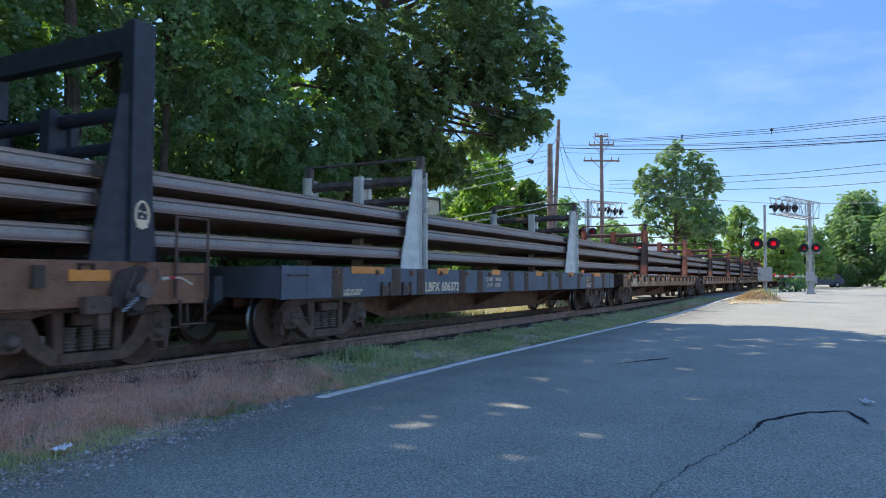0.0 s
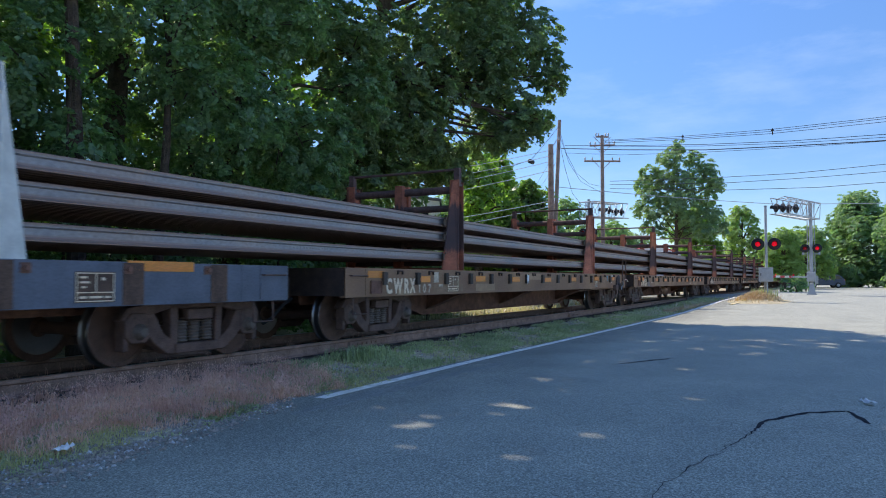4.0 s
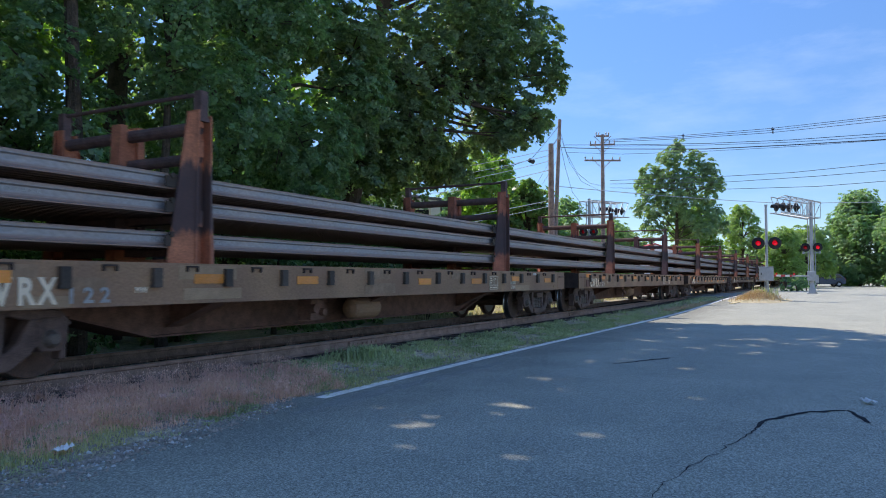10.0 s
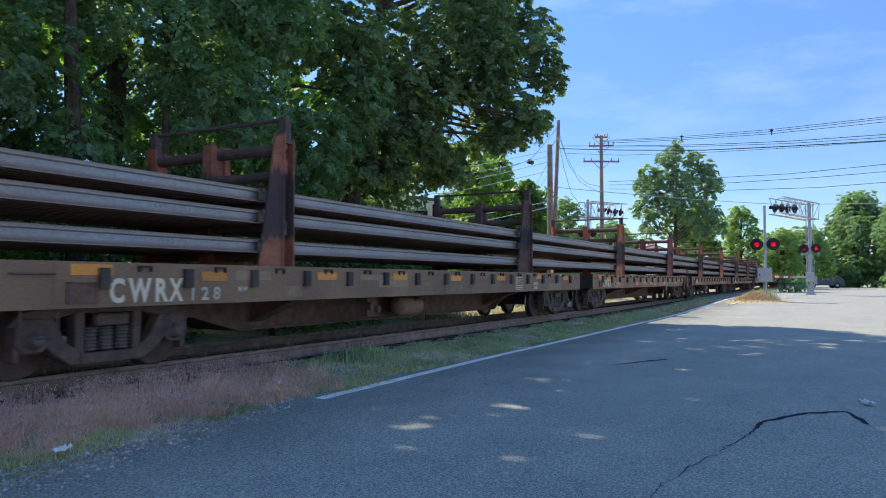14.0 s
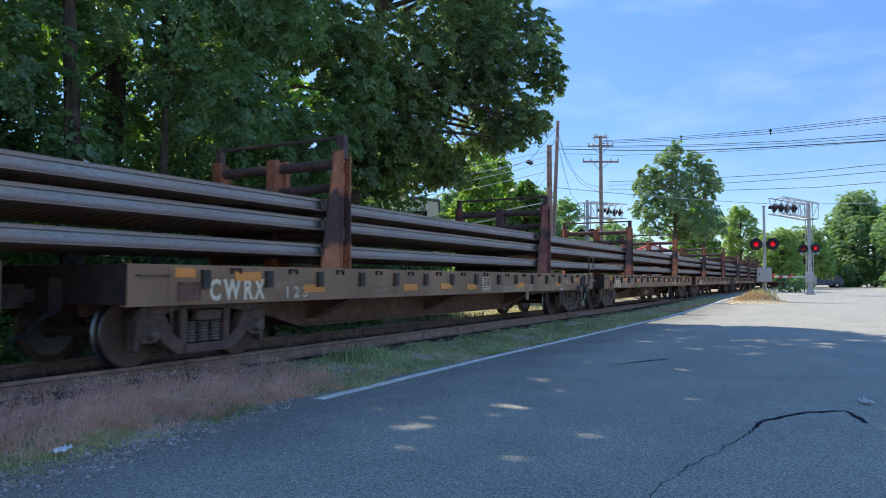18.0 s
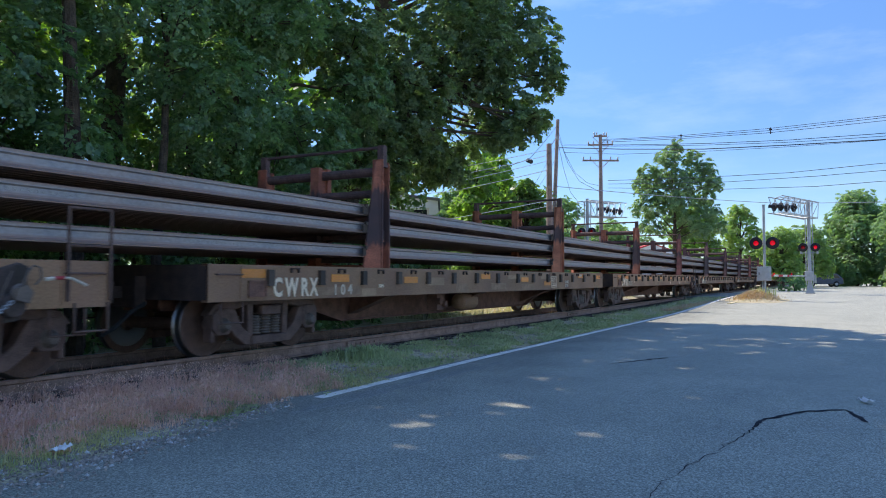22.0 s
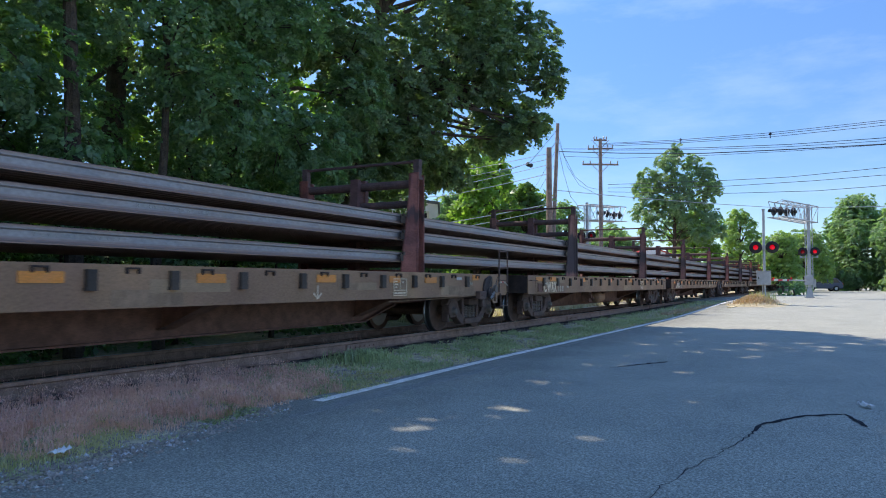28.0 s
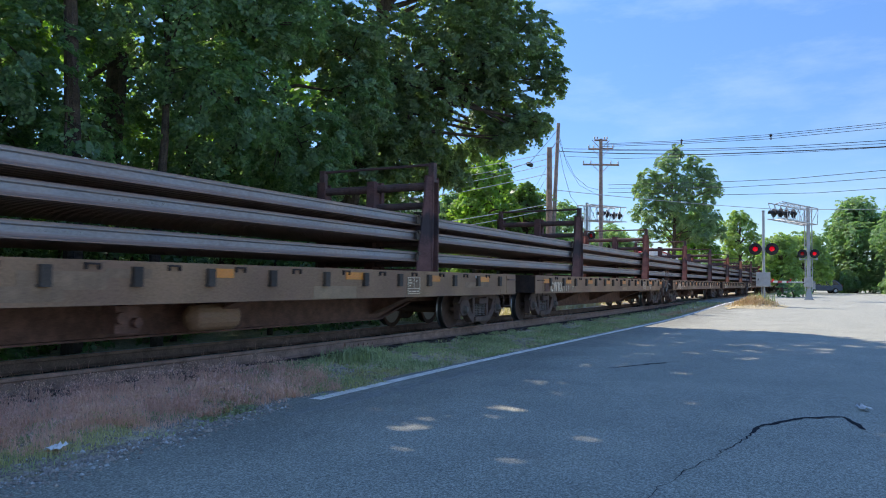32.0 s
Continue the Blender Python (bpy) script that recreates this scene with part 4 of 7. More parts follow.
def stake_rib(s, e):
    def build(bm):
        z0, z1 = DECK_Z, TOP_Z
        top = z1 + (0.03 if e < 0 else -0.02)
        pts = [(e * 0.1, s * 1.405, z0), (e * 0.13, s * 1.405, z0), (e * 0.13, s * 1.16, z0), (e * 0.1, s * 1.16, z0),
               (e * 0.085, s * 1.405, top), (e * 0.11, s * 1.405, top), (e * 0.11, s * 1.2, top), (e * 0.085, s * 1.2, top)]
        solid(bm, pts, [(0, 1, 2, 3), (4, 7, 6, 5), (0, 4, 5, 1), (1, 5, 6, 2), (2, 6, 7, 3), (3, 7, 4, 0)])
    return build


def stake(s):
    def build(bm):
        z0, z1 = DECK_Z, TOP_Z
        pts = [(-0.099, s * 1.26, z0), (0.099, s * 1.26, z0), (0.099, s * 1.17, z0), (-0.099, s * 1.17, z0),
               (-0.084, s * 1.28, z1 - 0.1), (0.084, s * 1.28, z1 - 0.1), (0.084, s * 1.21, z1 - 0.1), (-0.084, s * 1.21, z1 - 0.1)]
        solid(bm, pts, [(0, 1, 2, 3), (4, 7, 6, 5), (0, 4, 5, 1), (1, 5, 6, 2), (2, 6, 7, 3), (3, 7, 4, 0)])
    return build


def foot_plate(s, w=0.34):
    def build(bm):
        box(bm, -w - 0.03, w + 0.03, min(s * 1.10, s * 1.41), max(s * 1.10, s * 1.41), DECK_Z - 0.03, DECK_Z - 0.001)
    return build


def tall_column(s):
    def build(bm):
        box(bm, -0.14, 0.14, min(s * 1.401, s * 1.47), max(s * 1.401, s * 1.47), DECK_Z, 3.86)
        box(bm, -0.12, 0.12, min(s * 1.25, s * 1.40), max(s * 1.25, s * 1.40), 3.06, 3.85)
    return build


def stake_latch(bm):
    """Slotted pivot tabs and pins in the channel of a stake."""
    for z in (2.78, 2.3):
        box(bm, -0.084, 0.084, -1.395, -1.365, z, z + 0.045)
        box(bm, 0.03, 0.09, -1.42, -1.395, z - 0.015, z + 0.06)
    for z, h in ((2.86, 0.2), (2.4, 0.22), (2.02, 0.24), (1.62, 0.14), (1.42, 0.1), (1.3, 0.06)):
        box(bm, -0.05, 0.02, -1.33, -1.27, z, z + h)
        tube(bm, (-0.015, -1.33, z + h * 0.6), (-0.015, -1.345, z + h * 0.6), 0.016, n=6)
    path_tube(bm, [(0.06, -1.35, 1.26), (0.055, -1.35, 2.74)], 0.016, 6)


def worn_latch(bm):
    for z, h in ((2.88, 0.16), (2.52, 0.2), (1.66, 0.2)):
        box(bm, -0.03, 0.035, -1.345, -1.27, z, z + h)


def middle_post(bm):
    for e in (-1, 1):
        prism(bm, [(e * 0.1, DECK_Z), (e * 0.24, DECK_Z), (e * 0.18, 3.02), (e * 0.08, 3.02)][::e], -0.09, 0.09)
    prism(bm, [(-0.2, DECK_Z), (0.2, DECK_Z), (0.16, 2.98), (-0.16, 2.98)], -0.05, 0.05)


def pipe_beam(z, r):
    def build(bm):
        path_tube(bm, [(0, -1.3, z), (0, 1.3, z)], r, 12)
    return build


def timber_beam(z, r):
    def build(bm):
        rnd = random.Random(int(z * 100))
        path_tube(bm, [(rnd.uniform(-.012, .012), -1.25 + 0.1 * k, z + rnd.uniform(-.018, .018)) for k in range(26)], r * 1.2, 5)
    return build


def big_beam(bm):
    box(bm, -0.09, 0.09, -1.28, 1.28, 3.56, 3.82)


def tier_beam(z):
    def build(bm):
        box(bm, -0.09, 0.09, -1.2, 1.2, z - 0.09, z - 0.002)
        for k in range(16):
            y = -1.196 + 0.1595 * k
            box(bm, -0.05, 0.05, y - 0.004, y + 0.004, z - 0.002, z + 0.03)
    return build


def roller_block(z):
    def build(bm):
        # dark box stands in for shading on the rail web; small roller above
        box(bm, -0.42, -0.1, -1.222, -1.204, z + 0.02, z + 0.15)
        tube(bm, (-0.33, -1.2, z + 0.16), (-0.33, -1.24, z + 0.16), 0.035, n=8)
    return build


def extension(s):
    def build(bm):
        box(bm, -0.06, 0.06, min(s * 1.26, s * 1.38), max(s * 1.26, s * 1.38), 2.95, 3.33)
        box(bm, -0.075, 0.075, min(s * 1.25, s * 1.395), max(s * 1.25, s * 1.395), 2.95, 3.0)
    return build


def top_bar(bm):
    path_tube(bm, [(0, -1.32, 3.3), (0, 1.32, 3.3)], 0.028, 8)


def sprayed_mark(bm):
    ring = [(0.085 * math.cos(0.449 * k), -1.424, 1.72 + 0.15 * math.sin(0.449 * k)) for k in range(15)]
    path_tube(bm, ring, 0.014, 5)
    box(bm, -0.07, 0.075, -1.426, -1.42, 1.58, 1.67)
    for x, z in ((-0.03, 1.76), (0.035, 1.75), (0.0, 1.7)):
        tube(bm, (x, -1.426, z), (x, -1.42, z), 0.016, n=6)


TIER_Z = (1.395, 1.80, 2.10)


def add_stand(car, x, m, beam, style, width, bare=False):
    root = part("rail_stand", shared("base_beam", lambda bm: box(bm, -0.3, 0.3, -1.05, 1.05, DECK_Z - 0.03, DECK_Z + 0.05), m), None, car, at=pose(x, 0, 0))
    wide = {"pale": 0.5, "tall": 0.44}.get(style, width)
    for d in (-1, 1):
        part("stake", shared("stake%d" % d, stake(d), m), None, root)
        part("foot_plate", shared("foot_plate%d%.2f" % (d, wide), foot_plate(d, wide), m), None, root)
        for e in (-1, 1):
            part("stake_rib", shared("stake_rib%d%d" % (d, e), stake_rib(d, e), m), None, root)
            part("side_plate", shared("side_plate%d%d%.2f" % (d, e, wide), side_plate(d, e, wide), m), None, root)
    if style == "tall":
        for d in (-1, 1):
            part("tall_column", shared("tall_column%d" % d, tall_column(d), m), None, root, "tall black steel column")
        part("cross_beam", shared("big_beam", big_beam, m), None, root)
        part("sprayed_mark", shared("sprayed_mark", sprayed_mark, WHITE), None, root, "white sprayed paint mark", at=pose(0, -0.05, 0))
    else:
        if style == "pale":
            part("latch", shared("stake_latch", stake_latch, GALV), None, root, "grey steel latch tabs")
        else:
            part("latch", shared("worn_latch", worn_latch, m), None, root)
        for d in () if bare else (-1, 1):
            part("extension", shared("extension%d" % d, extension(d), beam), None, root, "square steel tube extension")
        if not bare:
            part("top_bar", shared("top_bar", top_bar, beam), None, root, "thin steel bar across the top")
    part("middle_post", shared("middle_post", middle_post, STAND_C if m in (STAND_D, STAND_G) else m), None, root)
    maker = timber_beam if style == "pale" else pipe_beam
    for z, r in ((2.88, 0.08), (2.5, 0.07)):
        part("cross_beam", shared("%s%d" % (style == "pale", int(z * 10)), maker(z, r), beam), None, root)
    for z in TIER_Z:
        part("tier_beam", shared("tier_beam%d" % int(z * 10), tier_beam(z), DARK_BEAM), None, root)
        part("roller_block", shared("roller_block%d" % int(z * 10), roller_block(z), POCKET), None, root)


WHEELSETS = []


def add_truck(car, x):
    t = part("truck", shared("bolster", bolster, TRUCK), None, car, at=pose(x, 0, 0))
    for s in (0, 180):
        r = pose(0, 0, 0, 0, 0, s)
        part("side_frame", shared("side_frame", side_frame, TRUCK, 0.012), None, t, at=r)
        for e in (-0.2, 0.0, 0.2):
            part("coil_spring", shared("spring", spring, SPRING, 0, True), None, t, "steel coil spring", at=r @ pose(e, 0, 0))
        for e in (-0.87, 0.87):
            part("bearing", shared("bearing", bearing, SPRING), None, t, "greasy round bearing end cap", at=r @ pose(e, -1.1, 0.42))
    for x in (-0.5, 0.5):
        part("brake_beam", shared("brake_beam", brake_beam, UNDER), None, t, at=pose(x, 0, 0))
    return t


def wheelset_mesh():
    if "wheelset" in SHARED:
        return SHARED["wheelset"]
    bm = bmesh.new()
    axle(bm)
    for s in (0, math.pi):
        for f, idx in ((wheel, 0), (tread, 1)):
            have = set(bm.faces)
            vs = set(bm.verts)
            f(bm)
            m = Matrix.Rotation(s, 4, "Z") @ Matrix.Translation((0, -0.755, 0))
            for v in bm.verts:
                if v not in vs:
                    v.co = m @ v.co
            for face in bm.faces:
                if face not in have:
                    face.material_index = idx
    me = mesh("wheelset", bm, WHEEL)
    me.materials.append(TREAD)
    SHARED["wheelset"] = me
    return me


def add_wheels(car, x):
    for e in (-0.87, 0.87):
        w = part("wheelset", wheelset_mesh(), None, car, "rusty steel wheels on an axle", at=pose(x + e, 0, 0.419))
        WHEELSETS.append((w, x + e))


CARS = []
POCKETS = (1.1, 2.22, 3.33, 4.42, 5.47, 6.53, 7.6, 8.72, 9.92, 10.96, 12.04, 13.1, 14.16, 15.27, 16.43)
# reflective strips of each car: where each begins, its length, its height over the rail
STRIPS = {
    "606372": ((1.65, 0.96, 1.11), (4.49, 0.45, 1.12), (7.05, 0.46, 1.12), (9.81, 0.47, 1.11), (12.43, 0.45, 1.11), (14.8, 0.92, 1.11)),
    "107": ((0.62, 0.46, 1.05), (2.27, 0.44, 0.97), (4.71, 0.48, 0.98), (6.71, 0.47, 0.97), (8.95, 0.47, 0.96), (11.11, 0.48, 0.97), (13.49, 0.47, 1.0), (15.6, 0.3, 1.0)),
    "122": ((0.64, 0.44, 1.0), (1.32, 0.38, 0.99), (3.89, 0.47, 0.97), (5.77, 0.47, 0.95), (9.2, 0.47, 0.92), (11.43, 0.48, 0.92), (13.61, 0.43, 0.97), (15.82, 0.45, 0.93)),
    "128": ((0.73, 0.48, 1.07), (2.44, 0.41, 1.01), (4.68, 0.47, 1.02), (6.78, 0.48, 1.02), (8.95, 0.47, 1.0), (11.23, 0.47, 1.01), (13.67, 0.5, 1.05), (15.82, 0.47, 1.02)),
    "123": ((0.65, 0.3, 1.06), (1.61, 0.48, 1.02), (2.98, 0.48, 0.85), (5.74, 0.5, 0.84), (7.15, 0.47, 0.85), (8.3, 0.47, 0.83), (10.99, 0.48, 0.85), (13.86, 0.42, 0.85), (15.44, 0.46, 0.97)),
    "104": ((0.57, 0.45, 1.04), (2.48, 0.46, 0.98), (4.62, 0.48, 0.95), (7.86, 0.47, 1.02), (10.18, 0.47, 0.95), (11.8, 0.48, 0.85), (14.74, 0.46, 1.05), (16.66, 0.44, 1.02)),
    "115": ((0.62, 0.46, 1.05), (1.7, 0.46, 1.02), (3.69, 0.47, 1.0), (5.78, 0.47, 1.01), (7.96, 0.47, 1.01), (10.26, 0.47, 1.02), (12.27, 0.35, 1.02), (13.51, 0.46, 1.01), (15.56, 0.3, 1.07)),
    "108": ((0.58, 0.46, 1.06), (1.66, 0.47, 1.06), (4.63, 0.23, 1.05), (7.7, 0.3, 1.04), (10.44, 0.5, 1.04), (13.1, 0.46, 1.02), (15.4, 0.46, 1.02)),
}
PLAIN_STRIPS = tuple((x, 0.47, 1.0) for x in (0.62, 2.48, 4.66, 6.8, 8.95, 11.1, 13.5, 15.6))


def rail_car(front, length_s, body, marks, number, stands, brake=False, seed=0, box_at=12.3, style="rust", label=""):
    """front: its place in the train, counted from the first car seen; stands: materials and places."""
    rnd = random.Random(seed)
    car = thing("rail_flat_car", label, "railway car", group="flat cars of the rail train")
    CARS.append((car, front))
    P = lambda name, f, m, lab="", at=None, bev=0.0: part(name, shared(f, f, m, bev), None, car, lab, at)
    P("deck", deck, DECK, "worn plank deck")
    turn = pose(CAR_LEN, 0, 0, 0, 0, 180)
    P("side_sill", side_sill, body)
    P("side_sill", side_sill, body, at=turn)
    P("centre_sill", centre_sill, UNDER)
    for x in (4.5, 8.4, 12.8):
        P("cross_bearer", cross_bearer, UNDER, at=pose(x, 0, 0))
    for m in (pose(0, 0, 0), turn):
        P("end_sill", end_sill, BLUE if body is BLUE else DARK_STEEL, "" if body is BLUE else "dark end sill", at=m)
        P("coupler", coupler, DARK_STEEL, "rusty cast coupler", at=m)
        P("air_hose", air_hose, RUBBER, "black rubber air hose", at=m)
    for x in (1.41, CAR_LEN - 1.36):
        add_truck(car, x)
        add_wheels(car, x)
    for m in (pose(0.25, 0, 0), pose(CAR_LEN - 0.65, 0, 0), turn @ pose(0.25, 0, 0), turn @ pose(CAR_LEN - 0.65, 0, 0)):
        P("stirrup", stirrup, TRUCK, at=m)
    for x in (0.12, CAR_LEN - 0.52):
        P("grab_iron", grab_iron, TRUCK, at=pose(x, 0, 0))
    if body is OLIVE and not brake:
        P("reservoir", reservoir, OLIVE, "dull tan air reservoir tank", at=pose(7.8, -0.85, 0.52))
        P("brake_valve", brake_valve, UNDER, at=pose(6.75, -0.9, 0.55))
    P("brake_pipe", brake_pipe, UNDER)
    if body is not BLUE:
        for k, x in enumerate(POCKETS[:14] if body is BROWN else POCKETS):
            P("stake_pocket", pocket, POCKET, at=pose(x, -SILL_Y, 0.93))
            P("stake_pocket", pocket, POCKET, at=turn @ pose(x, -SILL_Y, 0.93))
            if k < 14:
                P("lashing_staple", lashing_staple, DARK_STEEL, at=pose(x + 0.52, -SILL_Y, 1.13))
    else:
        for x in (1.16, 2.87, 3.73, 5.45, 6.31, 8.05, 9.01, 10.7, 11.6, 13.3, 14.75, 16.0):
            P("steel_patch", steel_patch, PATCH, "bare rusty steel strip", at=pose(x, -SILL_Y, 0))
        for x in (2.5, 3.18):
            P("hinge_bracket", hinge_bracket, TRUCK, "dark steel bracket", at=pose(x, -SILL_Y, 0))
        for k in range(14):
            P("stake_pocket", lambda_pocket, UNDER, at=pose(1.25 + 1.13 * k, -SILL_Y, 1.13))
    for x, w, z in STRIPS.get(number, PLAIN_STRIPS):
        P("reflector", reflector, REFLECT, "faded amber reflective strip", at=pose(x, -SILL_Y - 0.004, z)).scale = (w / 0.46, 1, 1)
    for m, x, *w in stands:
        add_stand(car, x, m, WOOD if style == "pale" else (BLACK if style == "tall" else DARK_BEAM), style, w[0] if w else 0.37, len(w) > 1)
    flat = lambda x, z: pose(x, -SILL_Y - 0.006, z, 90, 0, 0)
    if body is OLIVE:
        for letter, x0, x1 in zip(marks, (1.18, 1.41, 1.77, 1.955), (1.36, 1.71, 1.945, 2.16)):
            fit_text(letter, x0, x1, 0.788, 0.245, WHITE, car, "white stencilled letter", "reporting_mark")
        nx = {"123": 2.6, "104": 2.57}.get(number, 2.29)
        fit_text(" ".join(number), nx, nx + 0.46, 0.785, 0.15, CHALK if number == "122" else FADED, car, "faded stencilled car number", "car_number")
    elif body is BLUE:
        fit_text(marks, 4.03, 4.6, 0.795, 0.165, WHITE, car, "white stencilled letters", "reporting_mark")
        fit_text(number, 4.67, 5.42, 0.795, 0.165, WHITE, car, "white stencilled car number", "car_number")
        for words, x0, x1, z, h in (("LD LMT", 6.73, 7.12, 0.975, 0.082), ("160300", 7.24, 7.6, 0.975, 0.082), ("LT WT", 6.76, 7.1, 0.845, 0.082), ("59700", 7.22, 7.52, 0.845, 0.082),
                                    ("1 1/2\" HF COMP", 1.45, 1.97, 0.82, 0.042), ("BRAKE SHOE", 1.45, 1.9, 0.765, 0.042)):
            fit_text(words, x0, x1, z, h, WHITE, car, "small white stencilled words")
    if body is OLIVE:
        P("routing_board", routing_board, UNDER, "dark steel routing board", at=pose(0.69, -SILL_Y - 0.004, 0.785)).scale = (1.14, 1, 1)
    if brake:
        P("brake_rod", brake_rod, RAIL_RUST, "rusty hand-brake rod")
    if number == "123":
        P("hanger_plate", hanger_plate, OLIVE, "plate hanging below the sill", at=pose(11.62, -SILL_Y, 0.74))
        P("chalk_arc", chalk_arc, FADED, "faded chalk bracket beside the stencilled letters", at=pose(14.36, -SILL_Y - 0.003, 0.82))
    if number == "107":
        P("chalk_dab", chalk_dab, BLUE_CHALK, "dab of bright blue chalk", at=pose(14.99, -SILL_Y - 0.002, 0.97))
        P("route_card", route_card, FADED, "pale printed card too small to read", at=pose(2.86, -SILL_Y - 0.006, 0.965))
        P("paper_tag", paper_tag, PAPER, "torn white paper stuck to a pocket", at=pose(7.578, -SILL_Y, 1.03))
    if number == "115":
        P("arrow_mark", arrow_mark, WHITE, "white chalk arrow pointing down", at=pose(10.28, -SILL_Y - 0.006, 0.79)).scale = (0.9, 1, 0.72)
    P("data_board", data_board, PATCH_B if body is OLIVE else PATCH, at=pose(box_at, -SILL_Y - 0.004, 0.79))
    P("data_box", data_box, WHITE, "white stencilled data box", at=pose(box_at, -SILL_Y - 0.006, 0.79))
    if body is OLIVE:
        if number not in ("123", "115", "108"):
            part("weight_lettering", text_mesh("163000\n 57000", 0.075, WHITE if number == "128" else FADED, "weights" + number), None, car, "stencilled weight figures", at=flat(13.5, 0.9))
        px, pz = {"107": (15.46, 1.12), "122": (14.97, 1.12), "128": (15.53, 1.13), "115": (14.82, 1.075), "123": (14.2, 0.745), "104": (14.85, 1.1)}.get(number, (15.15, 1.1))
        P("placard", placard, PLACARD, "small pale metal placard", at=pose(px, -SILL_Y - 0.006, pz))
        for words, x0, x1, z, h in {"107": (("EXH", 15.4, 15.59, 0.89, 0.07),), "115": (("EXH", 15.4, 15.56, 0.97, 0.07),),
                                    "123": (("EXH", 14.53, 14.74, 0.93, 0.08), ("10", 14.77, 14.85, 0.93, 0.08))}.get(number, ()):
            fit_text(words, x0, x1, z, h, FADED, car, "small faded stencilled letters")
        mx = 3.8 if number == "104" else 3.06
        fit_text("MW", mx, mx + 0.16, 0.875, 0.06, WHITE, car, "small white stencilled letters")
        for k in range(9):
            q = P("paint_patch", paint_patch, PATCH_A if k % 2 else PATCH_B, "repainted patch of brown paint", at=pose(rnd.uniform(0.9, CAR_LEN - 2.0), -SILL_Y, rnd.choice((0.75, 0.78, 0.9, 1.02))))
            q.scale = (rnd.uniform(0.3, 1.3), 1, rnd.uniform(0.5, 1.2))
    if brake:
        P("ladder", ladder, GALV if body is BLUE else TRUCK, "steel end ladder", at=pose(CAR_LEN, 0, 0))
        P("brake_bracket", brake_bracket, BRAKE, "dark hand-brake gear casting", at=pose(CAR_LEN - 1.2, 0, 0), bev=0.012)
        P("brake_sheave", brake_sheave, SPRING, "worn steel chain sheave", at=pose(CAR_LEN - 1.2, 0, 0))
        P("brake_crank", brake_crank, SPRING, "bent steel crank", at=pose(CAR_LEN - 1.2, 0, 0))
        P("brake_chain", brake_chain, GALV, "bright steel hand-brake chain", at=pose(CAR_LEN - 1.2, 0, 0))
        P("brake_box", brake_box, TRUCK, "dusty cast guide box", at=pose(CAR_LEN - 1.2, 0, 0), bev=0.01)
        P("brake_handle", brake_handle, HANDLE, "white brake handle", at=pose(CAR_LEN - 0.95, 0, 0))
        P("handle_sleeve", handle_sleeve, RED, "faded red handle sleeve", at=pose(CAR_LEN - 0.95, 0, 0))
        if number == "115":
            P("link_plate", link_plate, PATCH_B, "slotted steel link plate", at=pose(CAR_LEN - 1.2, 0, 0))
    return car


def chalk_arc(bm):
    path_tube(bm, [Vector((0.1 - 0.1 * math.sin(a), 0, 0.15 - 0.15 * math.cos(a))) for a in (0.15 + 0.28 * k for k in range(11))], 0.007, 4)
    path_tube(bm, [Vector((0.24 + 0.05 * math.cos(a), 0, 0.21 + 0.045 * math.sin(a))) for a in (0.6 * k for k in range(9))], 0.006, 4)


def lambda_pocket(bm):
    tube(bm, (0, 0.0, 0), (0, -0.05, 0), 0.03, n=7)
    box(bm, -0.05, 0.05, -0.012, 0.0, -0.05, 0.05)


RUSTY = "olive-brown rusty flat car with rail stands carrying long rails"
rail_car(0, 4, BROWN, "", "", [(BLACK, 4.05), (BLACK, 16.42)], True, 1, 12.0, "tall", "brown rusty flat car with tall black rail stands")
rail_car(1, 4, BLUE, "LBFX", "606372", [(PALE, 4.02), (PALE, 13.33)], False, 2, 14.2, "pale", "slate-blue flat car with off-white rail stands carrying rails")
fleet = [(2, "107", STAND_B, STAND_E, True), (3, "122", STAND_A, STAND_B, False), (4, "128", STAND_B, STAND_C, False),
         (5, "123", STAND_A, STAND_D, True), (6, "104", STAND_B, STAND_F, False), (7, "115", STAND_B, STAND_D, True), (8, "108", STAND_G, STAND_C, False)]
for k in range(9):
    fleet.append((9 + k, ("119", "121", "102", "110")[k % 4], (STAND_C, STAND_D, STAND_B)[k % 3], (STAND_D, STAND_C, STAND_A)[k % 3], k % 2 == 0))
for i, (front, number, m1, m2, brake) in enumerate(fleet):
    rail_car(front, 3.96, OLIVE, "CWRX", number, [(m1, 4.05, 0.37 if i else 0.42), (m2, 13.48, 0.43) if i == 0 else (m2, 13.4)], brake, 10 + i, {"107": 3.43, "123": 9.03, "115": 12.4}.get(number, 12.33), "rust", RUSTY)

# the long rails lying on the stands
LOAD = []
bm = bmesh.new()
prism(bm, [(y * (0.93 if abs(y) > 0.05 else 1.08), z * 1.055) for y, z in rail_section()], 0, 345, "x")
load_me = mesh("long_rail", bm, NEW_RAIL)
for tier, z in enumerate(TIER_Z):
    for k in range(15):
        r = new("long_rail", load_me)
        tagged(r, "long new steel rail lying on the train stands", "rail", "welded rails on the train")
        if k == 0 and tier < 2:
            bm = bmesh.new()
            rk = random.Random(tier)
            x = 3.0
            while x < 340:
                for j in range(rk.randint(9, 16)):
                    box(bm, x, x + rk.uniform(0.015, 0.05), -0.0165, -0.009, 0.085, 0.085 + rk.uniform(0.025, 0.045))
                    x += 0.075
                x += rk.uniform(6, 10)
            tagged(part("mill_stamp", bm, CHALK, r, "faint white mill markings too small to read"), kind="stuff")
        LOAD.append((r, -1.117 + 0.1595 * k, z, 0.02 * math.sin(k * 7.3 + tier)))


